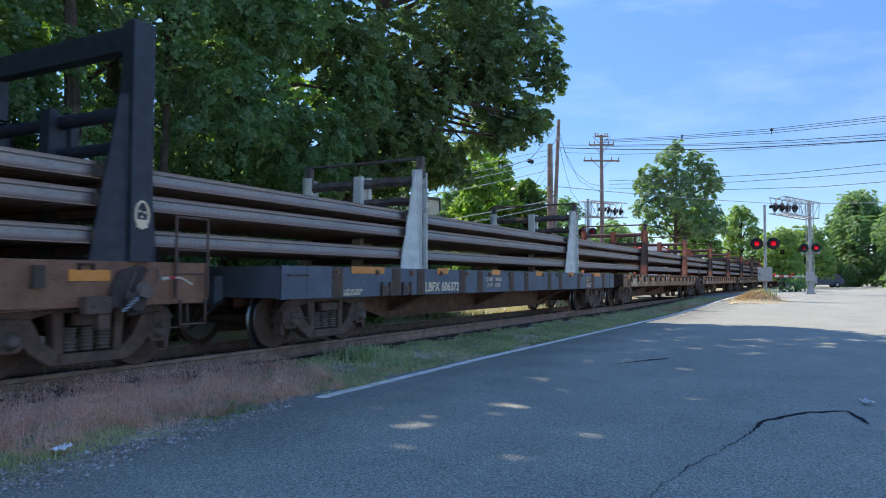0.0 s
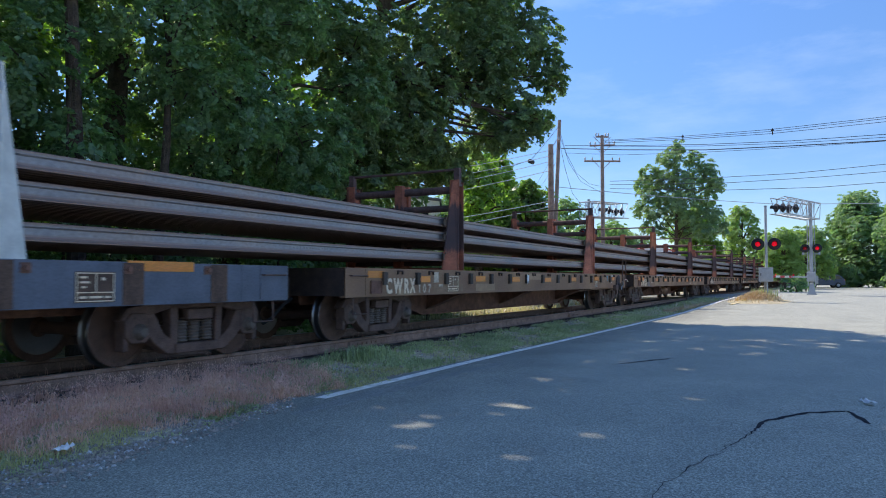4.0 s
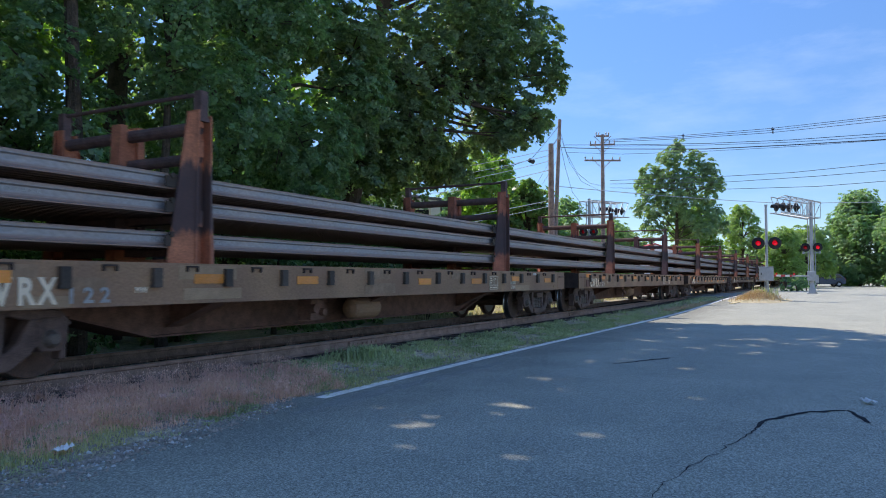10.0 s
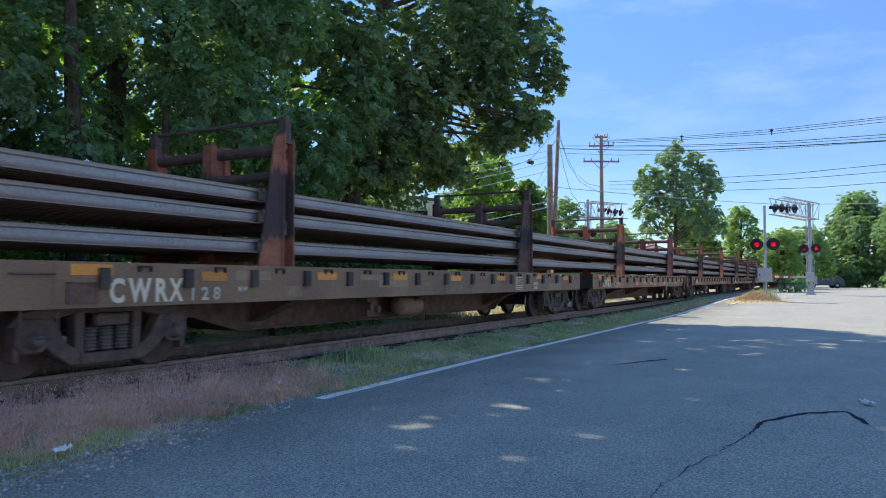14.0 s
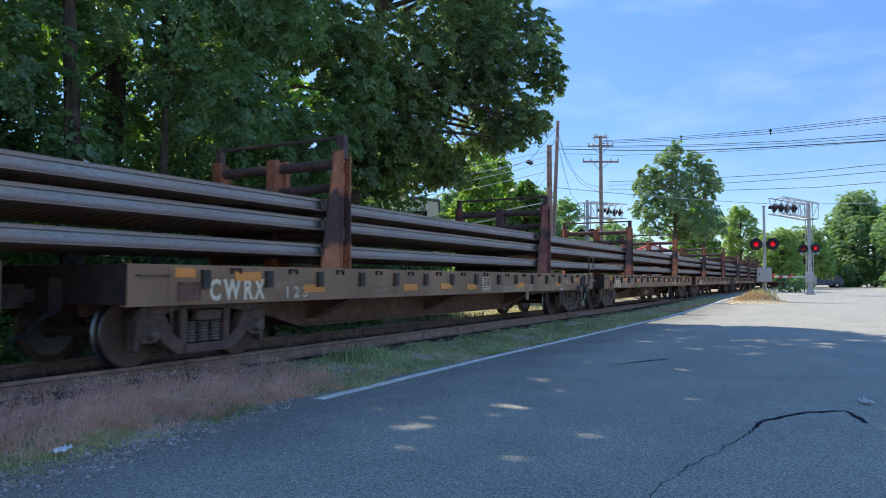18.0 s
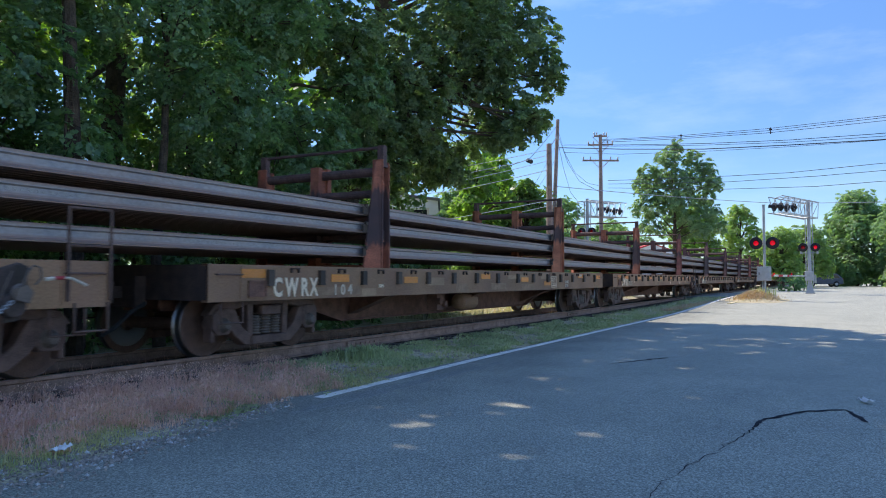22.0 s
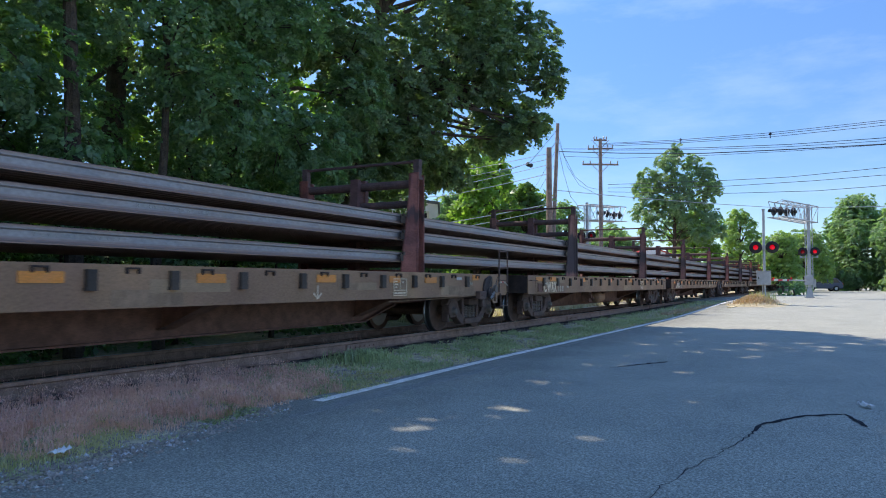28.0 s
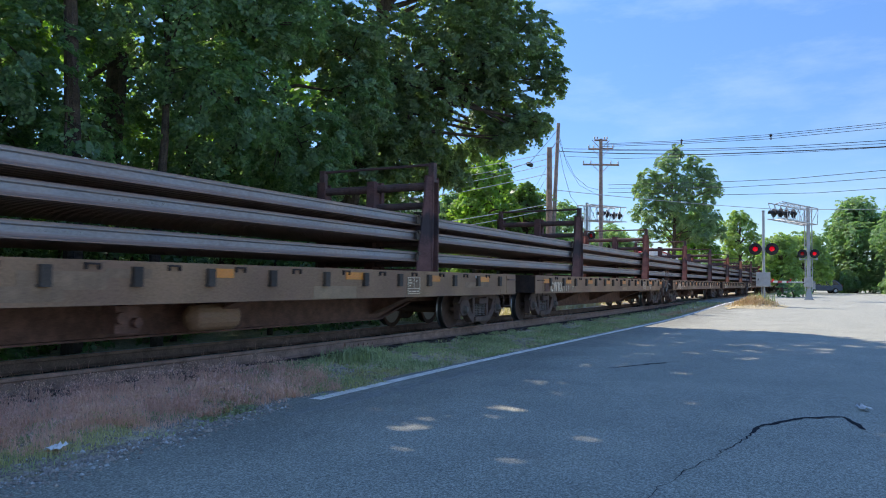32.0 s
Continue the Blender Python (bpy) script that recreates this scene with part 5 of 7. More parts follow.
# ---- crossing signals ----
def lamp_head(parent, at, on, dark=False):
    bm = bmesh.new()
    lathe(bm, [(0.02, 0.05), (0.3, 0.04), (0.305, 0.03), (0.3, 0.02), (0.17, 0.0), (0.02, 0.0)], 24, axis="x")
    board = part("backing_board", mesh("backing_board", bm, SIGNAL_BLACK), None, parent, "round black backing board", at=at)
    bm = bmesh.new()
    lathe(bm, [(0.02, -0.05), (0.075, -0.038), (0.122, -0.01), (0.125, 0.02)], 20, axis="x")
    part("lens", mesh("lens", bm, SIGNAL_BLACK if dark else LAMP_ON if on else LAMP_DIM), None, board, "red signal lens" if not dark else "unlit dark lens")
    bm = bmesh.new()
    n = 16
    ring = []
    for k in range(n + 1):
        t = -0.3 + (math.pi + 0.6) * k / n
        y, z = 0.17 * math.cos(t), 0.17 * math.sin(t)
        ring.append([bm.verts.new(p) for p in ((0.0, y, z), (-0.3, y, z), (-0.3, y * 0.95, z * 0.95), (0.0, y * 0.95, z * 0.95))])
    for a, b in zip(ring, ring[1:]):
        for i in range(4):
            bm.faces.new((a[i], a[(i + 1) % 4], b[(i + 1) % 4], b[i]))
    bm.faces.new(ring[0])
    bm.faces.new(ring[-1][::-1])
    part("hood", mesh("hood", bm, SIGNAL_BLACK), None, board, "black hood")
    bm = bmesh.new()
    lathe(bm, [(0.03, 0.26), (0.09, 0.25), (0.13, 0.2), (0.14, 0.04)], 14, axis="x")
    part("lamp_housing", mesh("lamp_housing", bm, SIGNAL_BLACK), None, board)


def face(x, y, z):
    """Heads look back towards the lot."""
    return pose(x, y, z, 0, 0, 0)


SX, SY = 39.45, 2.85
SZ = rise(SX)
sig = thing("crossing_signal", "galvanised crossing signal mast with two red lamps", "crossing signal", pose(SX, SY, SZ, 0, 0, 4))
bm = bmesh.new()
tube(bm, (0, 0, 0), (0, 0, 4.75), 0.064, n=14)
tube(bm, (0, 0, 4.75), (0, 0, 4.79), 0.085, n=14)
part("mast", bm, GALV, sig, smooth=False)
bm = bmesh.new()
tube(bm, (0, 0, 0), (0, 0, 0.1), 0.2, 0.2, 16)
tube(bm, (0, 0, 0.1), (0, 0, 0.5), 0.15, 0.1, 16)
part("base", bm, GALV, sig)
bm = bmesh.new()
tube(bm, (0, -0.36, 2.86), (0, 0.36, 2.86), 0.03, n=8)
tube(bm, (0, 0, 2.76), (0, 0, 2.96), 0.1, n=12)
part("cross_arm", bm, GALV, sig)
lamp_head(sig, pose(-0.12, 0.38, 2.86), True)
lamp_head(sig, pose(-0.12, -0.38, 2.86), True)
bm = bmesh.new()
box(bm, -0.22, 0.22, -0.3, 0.36, 0.98, 1.66)
box(bm, -0.24, 0.24, -0.32, 0.38, 1.66, 1.69)
cab = part("equipment_cabinet", bm, GALV, sig, "grey steel equipment cabinet", bevel=0.015)
bm = bmesh.new()
box(bm, -0.235, -0.22, -0.26, 0.32, 1.03, 1.62)
part("cabinet_door", bm, GALV, cab)
bm = bmesh.new()
box(bm, -0.255, -0.235, 0.24, 0.28, 1.28, 1.4)
part("door_handle", bm, SIGNAL_BLACK, cab)
bm = bmesh.new()
tube(bm, (0.02, 0.1, 0.3), (0.02, 0.1, 1.0), 0.03, n=8)
part("conduit", bm, GALV, sig)


def lattice(bm, a, b, half, n, r=0.03):
    """A square truss of pipes from a to b."""
    a, b = Vector(a), Vector(b)
    d = (b - a).normalized()
    up = Vector((0, 0, 1)) if abs(d.z) < 0.9 else Vector((1, 0, 0))
    s = d.cross(up).normalized()
    up = s.cross(d).normalized()
    cs = [(s * i + up * j) * half for i, j in ((-1, -1), (1, -1), (1, 1), (-1, 1))]
    for c in cs:
        tube(bm, a + c, b + c, r, n=6)
    for k in range(n):
        p, q = a + (b - a) * k / n, a + (b - a) * (k + 1) / n
        for i in range(4):
            tube(bm, p + cs[i], q + cs[(i + 1) % 4], r * 0.6, n=5)
            tube(bm, p + cs[i], p + cs[(i + 1) % 4], r * 0.6, n=5)


def cantilever(name_at, arm, height, lamps, label, gate=True, lamp_z=3.2):
    x, y, z = name_at
    c = thing("cantilever_signal", label, "crossing signal", pose(x, y, z))
    bm = bmesh.new()
    tube(bm, (0, 0, 0), (0, 0, height + 0.2), 0.13, 0.11, 14)
    part("mast", bm, GALV, c, smooth=False)
    bm = bmesh.new()
    box(bm, -0.32, 0.32, -0.32, 0.32, 0, 0.08)
    tube(bm, (0, 0, 0.08), (0, 0, 0.75), 0.34, 0.17, 4)
    part("base", bm, GALV, c)
    bm = bmesh.new()
    tip = Vector(arm)
    lattice(bm, (-tip.x * 0.08, -tip.y * 0.08, height - 0.55), (tip.x, tip.y, height - 0.35 + tip.z), 0.55, 6, 0.035)
    part("arm", bm, GALV, c, "galvanised pipe truss arm")
    bm = bmesh.new()
    for s in (-0.22, 0.22):
        tube(bm, (0.1 * s, s, 0.6), (0.1 * s, s, height), 0.03, n=6)
    for k in range(9):
        tube(bm, (-0.02, -0.22, 1.0 + 0.6 * k), (0.02, 0.22, 1.0 + 0.6 * k), 0.014, n=5)
    part("ladder", bm, GALV, c)
    for f, k in ((0.93, 0.38), (0.93, -0.38), (0.55, 0.38), (0.55, -0.38))[:lamps]:
        lamp_head(c, pose(tip.x * f - 0.45, tip.y * f + k * 0.55, height - 0.45, 0, 0, -55), False, True)
    for k, on in ((0.38, False), (-0.38, True)):
        lamp_head(c, pose(-0.2, k, lamp_z), on and gate)
    bm = bmesh.new()
    tube(bm, (-0.1, -0.36, lamp_z), (-0.1, 0.36, lamp_z), 0.03, n=8)
    tube(bm, (-0.1, -0.5, 2.82), (-0.1, 0.5, 2.82), 0.025, n=8)
    for k in (-0.5, 0.5):
        tube(bm, (-0.12, k, 2.76), (-0.12, k, 2.92), 0.07, n=8)
    part("cross_arm", bm, GALV, c)
    if gate:
        bm = bmesh.new()
        box(bm, -0.28, 0.28, -0.2, 0.26, 0.95, 1.5)
        box(bm, -0.34, -0.28, -0.24, 0.3, 0.9, 1.55)
        part("gate_mechanism", bm, GALV, c, "grey gate mechanism housing", bevel=0.02)
        bm = bmesh.new()
        for s in (-0.3, 0.3):
            box(bm, 0.3 + s * 0.2, 0.34 + s * 0.2, -0.4, -0.16, 0.75, 1.3)
        part("counterweight", bm, GALV, c)
        g = Vector((tip.x, tip.y, 0)).normalized()
        n = 9
        bm = bmesh.new()
        tube(bm, g * 0.3 + Vector((-0.35, 0, 1.22)), g * 2.0 + Vector((-0.35, 0, 1.22)), 0.05, 0.04, 8)
        part("gate_arm_root", bm, GALV, c, "bare grey root of the gate arm")
        for k in range(3, n):
            bm = bmesh.new()
            p = g * (0.5 + 0.42 * k) + Vector((-0.35, 0, 1.22 + 0.004 * k))
            q = g * (0.5 + 0.42 * (k + 1)) + Vector((-0.35, 0, 1.22 + 0.004 * k))
            solid(bm, [p + Vector((0, 0, -0.07)), p + Vector((0, 0, 0.07)), q + Vector((0, 0, 0.07)), q + Vector((0, 0, -0.07)),
                       p + Vector((0.04, 0.03, -0.07)), p + Vector((0.04, 0.03, 0.07)), q + Vector((0.04, 0.03, 0.07)), q + Vector((0.04, 0.03, -0.07))],
                  [(0, 1, 2, 3), (4, 7, 6, 5), (0, 4, 5, 1), (1, 5, 6, 2), (2, 6, 7, 3), (3, 7, 4, 0)])
            part("gate_arm", bm, RED if k % 2 else GATE_WHITE, c, "red stripe of the gate arm" if k % 2 else "white stripe of the gate arm")
        for k in (3, 7):
            bm = bmesh.new()
            p = g * (0.5 + 0.42 * k) + Vector((-0.37, 0, 1.3))
            tube(bm, p, p + Vector((0, 0, 0.12)), 0.04, 0.035, 10)
            part("gate_lamp", bm, LAMP_ON, c, "small red gate lamp")
    return c


cantilever((56.1, 1.2, 0.25), (-2.6, 1.95, 0.1), 6.3, 4, "galvanised cantilever signal with lamps and lowered gate")
cantilever((50.7, 15.3, 0.25), (4.6, -1.2, 0.0), 6.6, 4, "galvanised cantilever signal on the far side of the track", gate=False, lamp_z=4.4)

# ---- poles and wires ----
def utility_pole(x, y, h, r, arms=(), lean=0.0, label="weathered wooden utility pole carrying wires", gear=(), tilt=0.0):
    p = thing("utility_pole", label, "utility pole", pose(x, y, rise(x) if x > 20 else 0, tilt))
    bm = bmesh.new()
    tube(bm, (0, 0, -0.2), (lean * 0.5, 0, h * 0.5), r, r * 0.86, 12, False)
    tube(bm, (lean * 0.5, 0, h * 0.5), (lean, 0, h), r * 0.86, r * 0.7, 12)
    part("pole", bm, POLE_WOOD, p)
    for z, length, ang in arms:
        bm = bmesh.new()
        c, s = math.cos(ang), math.sin(ang)
        tube(bm, (lean - c * length / 2, -s * length / 2, z), (lean + c * length / 2, s * length / 2, z), 0.065, n=6)
        for k in (-0.6, 0.6):
            tube(bm, (lean + c * k, s * k, z), (lean, 0, z - 0.6), 0.02, n=5)
        part("crossarm", bm, POLE_WOOD, p)
        for k in (-0.48, -0.28, 0.28, 0.48):
            bm = bmesh.new()
            lathe(bm, [(0.02, 0), (0.05, 0.06), (0.035, 0.1), (0.06, 0.14), (0.03, 0.2)], 8, (lean + c * k * length, s * k * length, z + 0.06), "z")
            part("insulator", bm, GALV, p)
    for z in gear:
        bm = bmesh.new()
        tube(bm, (lean + 0.35, 0, z - 0.4), (lean + 0.35, 0, z + 0.4), 0.2, n=12)
        box(bm, lean, lean + 0.2, -0.03, 0.03, z - 0.1, z + 0.1)
        part("transformer", bm, GALV, p)
    return p


utility_pole(30.26, 10.84, 7.2, 0.16, label="stub of a weathered wooden utility pole")
utility_pole(42.7, 15.22, 11.0, 0.15, ((9.6, 1.0, 0.3),), 0.25, tilt=2.2)
utility_pole(48.96, 13.8, 11.0, 0.16, ((9.2, 2.5, -1.05), (10.3, 1.7, -1.2), (10.9, 0.9, -1.05)))
utility_pole(60.0, 23.5, 9.5, 0.15, ((8.6, 2.2, -1.05),))
utility_pole(43.0, -12.0, 10.2, 0.16, ((9.4, 2.4, -1.2),))


def wire(pts, r, material, label="overhead wire strung between utility poles"):
    bm = bmesh.new()
    fine = []
    for a, b in zip(pts, pts[1:]):
        a, b = Vector(a), Vector(b)
        n = 10
        sag = (0.005 if len(pts) < 4 else 0.0006) * (b - a).length
        for i in range(n):
            t = i / n
            p = a.lerp(b, t)
            p.z -= sag * 4 * t * (1 - t)
            fine.append(p)
    fine.append(Vector(pts[-1]))
    path_tube(bm, fine, r, 5)
    return tagged(part("overhead_wire", bm, material), label, "wire", "overhead wires")


for pts, r, m in (
        (((49.0, 13.8, 10.91), (47.9, 8.6, 10.49), (46.1, 3.1, 10.08), (43.0, -2.6, 9.62), (43.0, -12.0, 9.95)), 0.015, WIRE),
        (((49.0, 13.8, 10.84), (47.9, 8.6, 10.39), (46.1, 3.1, 9.96), (43.0, -2.6, 9.52), (43.0, -11.7, 9.85)), 0.015, WIRE),
        (((49.0, 13.8, 10.72), (47.9, 8.6, 10.29), (46.1, 3.1, 9.83), (43.0, -2.6, 9.36), (43.0, -11.4, 9.70)), 0.015, WIRE),
        (((49.4, 16.6, 10.85), (48.7, 12.4, 10.37), (47.4, 6.8, 9.75), (45.6, 1.9, 9.22), (43.1, -2.6, 8.73), (43.0, -12.5, 9.50)), 0.018, WIRE),
        (((49.0, 13.8, 10.45), (47.4, 6.8, 9.65), (45.6, 1.9, 9.09), (43.1, -2.6, 8.58), (43.0, -12.7, 9.30)), 0.014, WIRE),
        (((49.4, 16.9, 10.68), (48.8, 12.4, 10.10), (47.4, 6.8, 9.40), (45.6, 1.9, 8.93), (43.1, -2.6, 8.41), (43.0, -12.9, 9.00)), 0.029, WIRE),
        (((49.4, 16.6, 10.32), (48.8, 12.4, 9.75), (47.4, 6.8, 9.26), (45.6, 1.9, 8.83), (43.1, -2.6, 8.38), (43.0, -13.1, 8.90)), 0.012, WIRE),
        (((66.0, 17.9, 10.37), (63.7, 8.2, 9.80), (61.6, 2.6, 9.47), (58.3, -3.4, 9.28), (55.0, -14.0, 8.30)), 0.021, WIRE),
        (((66.0, 17.9, 10.05), (63.5, 7.3, 9.28), (60.7, 0.7, 8.96), (58.3, -3.4, 8.77), (55.0, -14.0, 7.80)), 0.020, WIRE),
        (((66.0, 17.9, 9.69), (63.5, 7.3, 8.68), (60.8, 0.7, 8.20), (58.3, -3.4, 8.03), (55.0, -14.0, 7.20)), 0.020, WIRE),
        (((42.7, 14.8, 7.0), (54.9, 3.1, 6.5), (58.0, -14.0, 6.4)), 0.02, WIRE_PALE),
        (((42.95, 14.8, 10.9), (37.3, 14.5, 7.9), (31.0, 14.3, 6.3)), 0.015, WIRE),
        (((42.9, 14.8, 10.3), (30.26, 10.84, 7.1)), 0.021, WIRE),
        (((30.27, 10.85, 7.0), (26.9, 12.97, 6.0), (20.0, 17.5, 5.0)), 0.012, WIRE_PALE),
        (((30.27, 10.85, 6.75), (26.9, 12.97, 5.7), (20.0, 17.5, 4.7)), 0.012, WIRE_PALE),
        (((30.27, 10.85, 6.5), (26.7, 13.3, 5.35), (20.0, 17.5, 4.4)), 0.012, WIRE_PALE),
        (((30.3, 10.86, 6.1), (26.5, 13.8, 4.9), (20.0, 18.0, 4.0)), 0.014, WIRE_PALE),
        (((30.35, 10.9, 4.75), (25.4, 13.8, 3.6), (20.0, 17.0, 3.0)), 0.016, WIRE_PALE),
        (((30.35, 10.9, 4.5), (25.4, 13.8, 3.3), (20.0, 17.0, 2.6)), 0.014, WIRE_PALE),
        (((42.95, 14.8, 10.6), (43.9, 14.7, 9.3), (45.4, 14.5, 8.2), (47.2, 14.2, 7.7), (48.9, 13.9, 7.7)), 0.011, WIRE),
        (((42.95, 14.8, 10.3), (44.2, 14.6, 8.7), (46.0, 14.4, 7.7), (48.9, 13.9, 7.3)), 0.011, WIRE),
        (((42.9, 14.8, 9.9), (44.0, 14.8, 8.3), (46.0, 15.0, 7.0), (48.5, 15.2, 6.5), (50.7, 15.3, 6.5)), 0.012, WIRE),
        (((42.95, 14.8, 9.8), (60.0, 23.5, 8.7)), 0.011, WIRE),
        (((42.95, 14.8, 9.0), (60.0, 23.5, 8.0)), 0.011, WIRE)):
    wire(pts, r, m)

for p in ((47.78, 8.22, 10.40), (45.99, 2.87, 9.95)):
    bm = bmesh.new()
    tube(bm, (p[0], p[1], p[2] + 0.16), (p[0], p[1], p[2] - 0.22), 0.03, n=6)
    tube(bm, (p[0], p[1] - 0.08, p[2] + 0.05), (p[0], p[1] + 0.08, p[2] + 0.05), 0.04, n=6)
    tagged(part("wire_spacer", bm, SIGNAL_BLACK), "small black spacer clamped between overhead wires", "wire spacer", "wire spacers")

bm = bmesh.new()
lathe(bm, [(0.05, 0), (0.12, 0.05), (0.12, 0.55), (0.05, 0.6)], 10, (37.0, 14.5, 7.78), "x")
tagged(part("cable_splice_case", bm, SIGNAL_BLACK), "black cylindrical splice case hanging on a cable", "splice case")


# ---- house, vehicles ----
def house(x, y, w, d, h, label, rz=0.0, roof=ROOF, pitch=0.14):
    c = thing("house", label, "house", pose(x, y, 0, 0, 0, rz))
    bm = bmesh.new()
    prism(bm, [(-w / 2, 0), (w / 2, 0), (w / 2, h), (0, h + w * pitch), (-w / 2, h)], 0, d)
    part("wall", bm, WALL_WHITE, c, "white clapboard walls")
    for k in range(int(h / 0.25)):
        bm = bmesh.new()
        box(bm, -w / 2, w / 2, -0.02, -0.003, 0.25 * k, 0.25 * k + 0.24)
        part("siding_board", bm, WALL_WHITE, c)
    for s in (-1, 1):
        bm = bmesh.new()
        solid(bm, [(s * (w / 2 + 0.1), -0.1, h - 0.2), (0, -0.1, h + w * pitch), (0, d + 0.4, h + w * pitch), (s * (w / 2 + 0.1), d + 0.4, h - 0.2),
                   (s * (w / 2 + 0.1), -0.1, h - 0.05), (0, -0.1, h + w * pitch + 0.15), (0, d + 0.4, h + w * pitch + 0.15), (s * (w / 2 + 0.1), d + 0.4, h - 0.05)],
              [(0, 1, 2, 3), (4, 7, 6, 5), (0, 4, 5, 1), (1, 5, 6, 2), (2, 6, 7, 3), (3, 7, 4, 0)])
        part("roof", bm, roof, c, "grey shingle roof slope" if roof is ROOF else "red roof slope")
    for wx in (-w * 0.28, w * 0.28):
        for wz in (1.0, 3.6):
            if wz + 1.3 > h:
                continue
            bm = bmesh.new()
            for x0, x1, z0, z1 in ((-0.5, 0.5, 1.3, 1.4), (-0.5, 0.5, -0.1, 0), (-0.5, -0.4, 0, 1.3), (0.4, 0.5, 0, 1.3), (-0.4, 0.4, 0.62, 0.68)):
                box(bm, wx + x0, wx + x1, -0.07, -0.02, wz + z0, wz + z1)
            win = part("window", bm, GATE_WHITE, c, "white window frame")
            bm = bmesh.new()
            box(bm, wx - 0.4, wx + 0.4, -0.035, -0.021, wz, wz + 1.3)
            part("pane", bm, GLASS, win)
    return c


house(32.2, 20.0, 4.4, 8.0, 5.55, "white clapboard house half hidden by trees", -62, pitch=0.02)
house(62.0, 27.5, 9.0, 8.0, 4.0, "low white house beyond the crossing", -50)


def suv(x, y, z, rz, paint, label):
    c = thing("parked_suv", label, "car", pose(x, y, z, 0, 0, rz))
    prof = [(-2.3, 0.35), (-2.35, 0.75), (-2.2, 0.98), (-1.2, 1.08), (-0.5, 1.62), (1.6, 1.68), (2.2, 1.1), (2.32, 0.8), (2.3, 0.35)]
    bm = bmesh.new()
    prism(bm, prof, -0.9, 0.9)
    part("body", bm, paint, c, bevel=0.06)
    for s in (-1, 1):
        bm = bmesh.new()
        prism(bm, [(-1.0, 1.1), (-0.48, 1.54), (0.35, 1.57), (0.35, 1.1)], s * 0.9, s * 0.912)
        part("side_window", bm, GLASS, c, "dark glass")
        bm = bmesh.new()
        prism(bm, [(0.45, 1.1), (0.45, 1.57), (1.5, 1.6), (1.9, 1.12)], s * 0.9, s * 0.912)
        part("side_window", bm, GLASS, c, "dark glass")
        for wx in (-1.45, 1.45):
            bm = bmesh.new()
            lathe(bm, [(0.2, -0.1), (0.34, -0.1), (0.36, -0.05), (0.36, 0.05), (0.34, 0.1), (0.2, 0.1)], 20, (wx, s * 0.85, 0.36))
            w = part("wheel", bm, RUBBER, c, "black tyre")
            bm = bmesh.new()
            lathe(bm, [(0.04, -0.115), (0.19, -0.105), (0.21, 0.0), (0.19, 0.105), (0.04, 0.115)], 16, (wx, s * 0.85, 0.36))
            part("rim", bm, GALV, w, "alloy rim")
        bm = bmesh.new()
        box(bm, 2.18, 2.3, s * 0.72 - 0.1, s * 0.72 + 0.1, 0.85, 1.12)
        part("tail_light", bm, TAIL, c, "red tail light")
    bm = bmesh.new()
    solid(bm, [(1.66, -0.75, 1.6), (1.66, 0.75, 1.6), (2.16, 0.8, 1.18), (2.16, -0.8, 1.18), (1.7, -0.75, 1.62), (1.7, 0.75, 1.62), (2.2, 0.8, 1.2), (2.2, -0.8, 1.2)],
          [(0, 1, 2, 3), (4, 7, 6, 5), (0, 4, 5, 1), (1, 5, 6, 2), (2, 6, 7, 3), (3, 7, 4, 0)])
    part("rear_window", bm, GLASS, c, "dark glass")
    return c


suv(104.0, 0.9, 0.25, -70, CAR_PAINT, "dark blue sport utility car parked beside trees")
house(92.5, 19.5, 6.5, 6.0, 4.7, "small building with a red roof beyond the track", -62, RED)

# ---- trees ----
# small openings in the canopy: where their sun flecks meet the asphalt
SUN_GAPS = [(5.38, 3.22), (5.66, 3.32), (6.56, 2.97), (6.52, 2.87), (6.22, 2.31), (5.86, 1.88), (5.06, 1.98), (4.8, 2.9), (10.94, 3.31), (10.65, 1.86), (8.08, 1.2), (18.92, 3.56), (16.64, 1.46), (13.49, 1.18), (11.0, 0.61), (12.49, 0.26), (11.26, 2.89)]


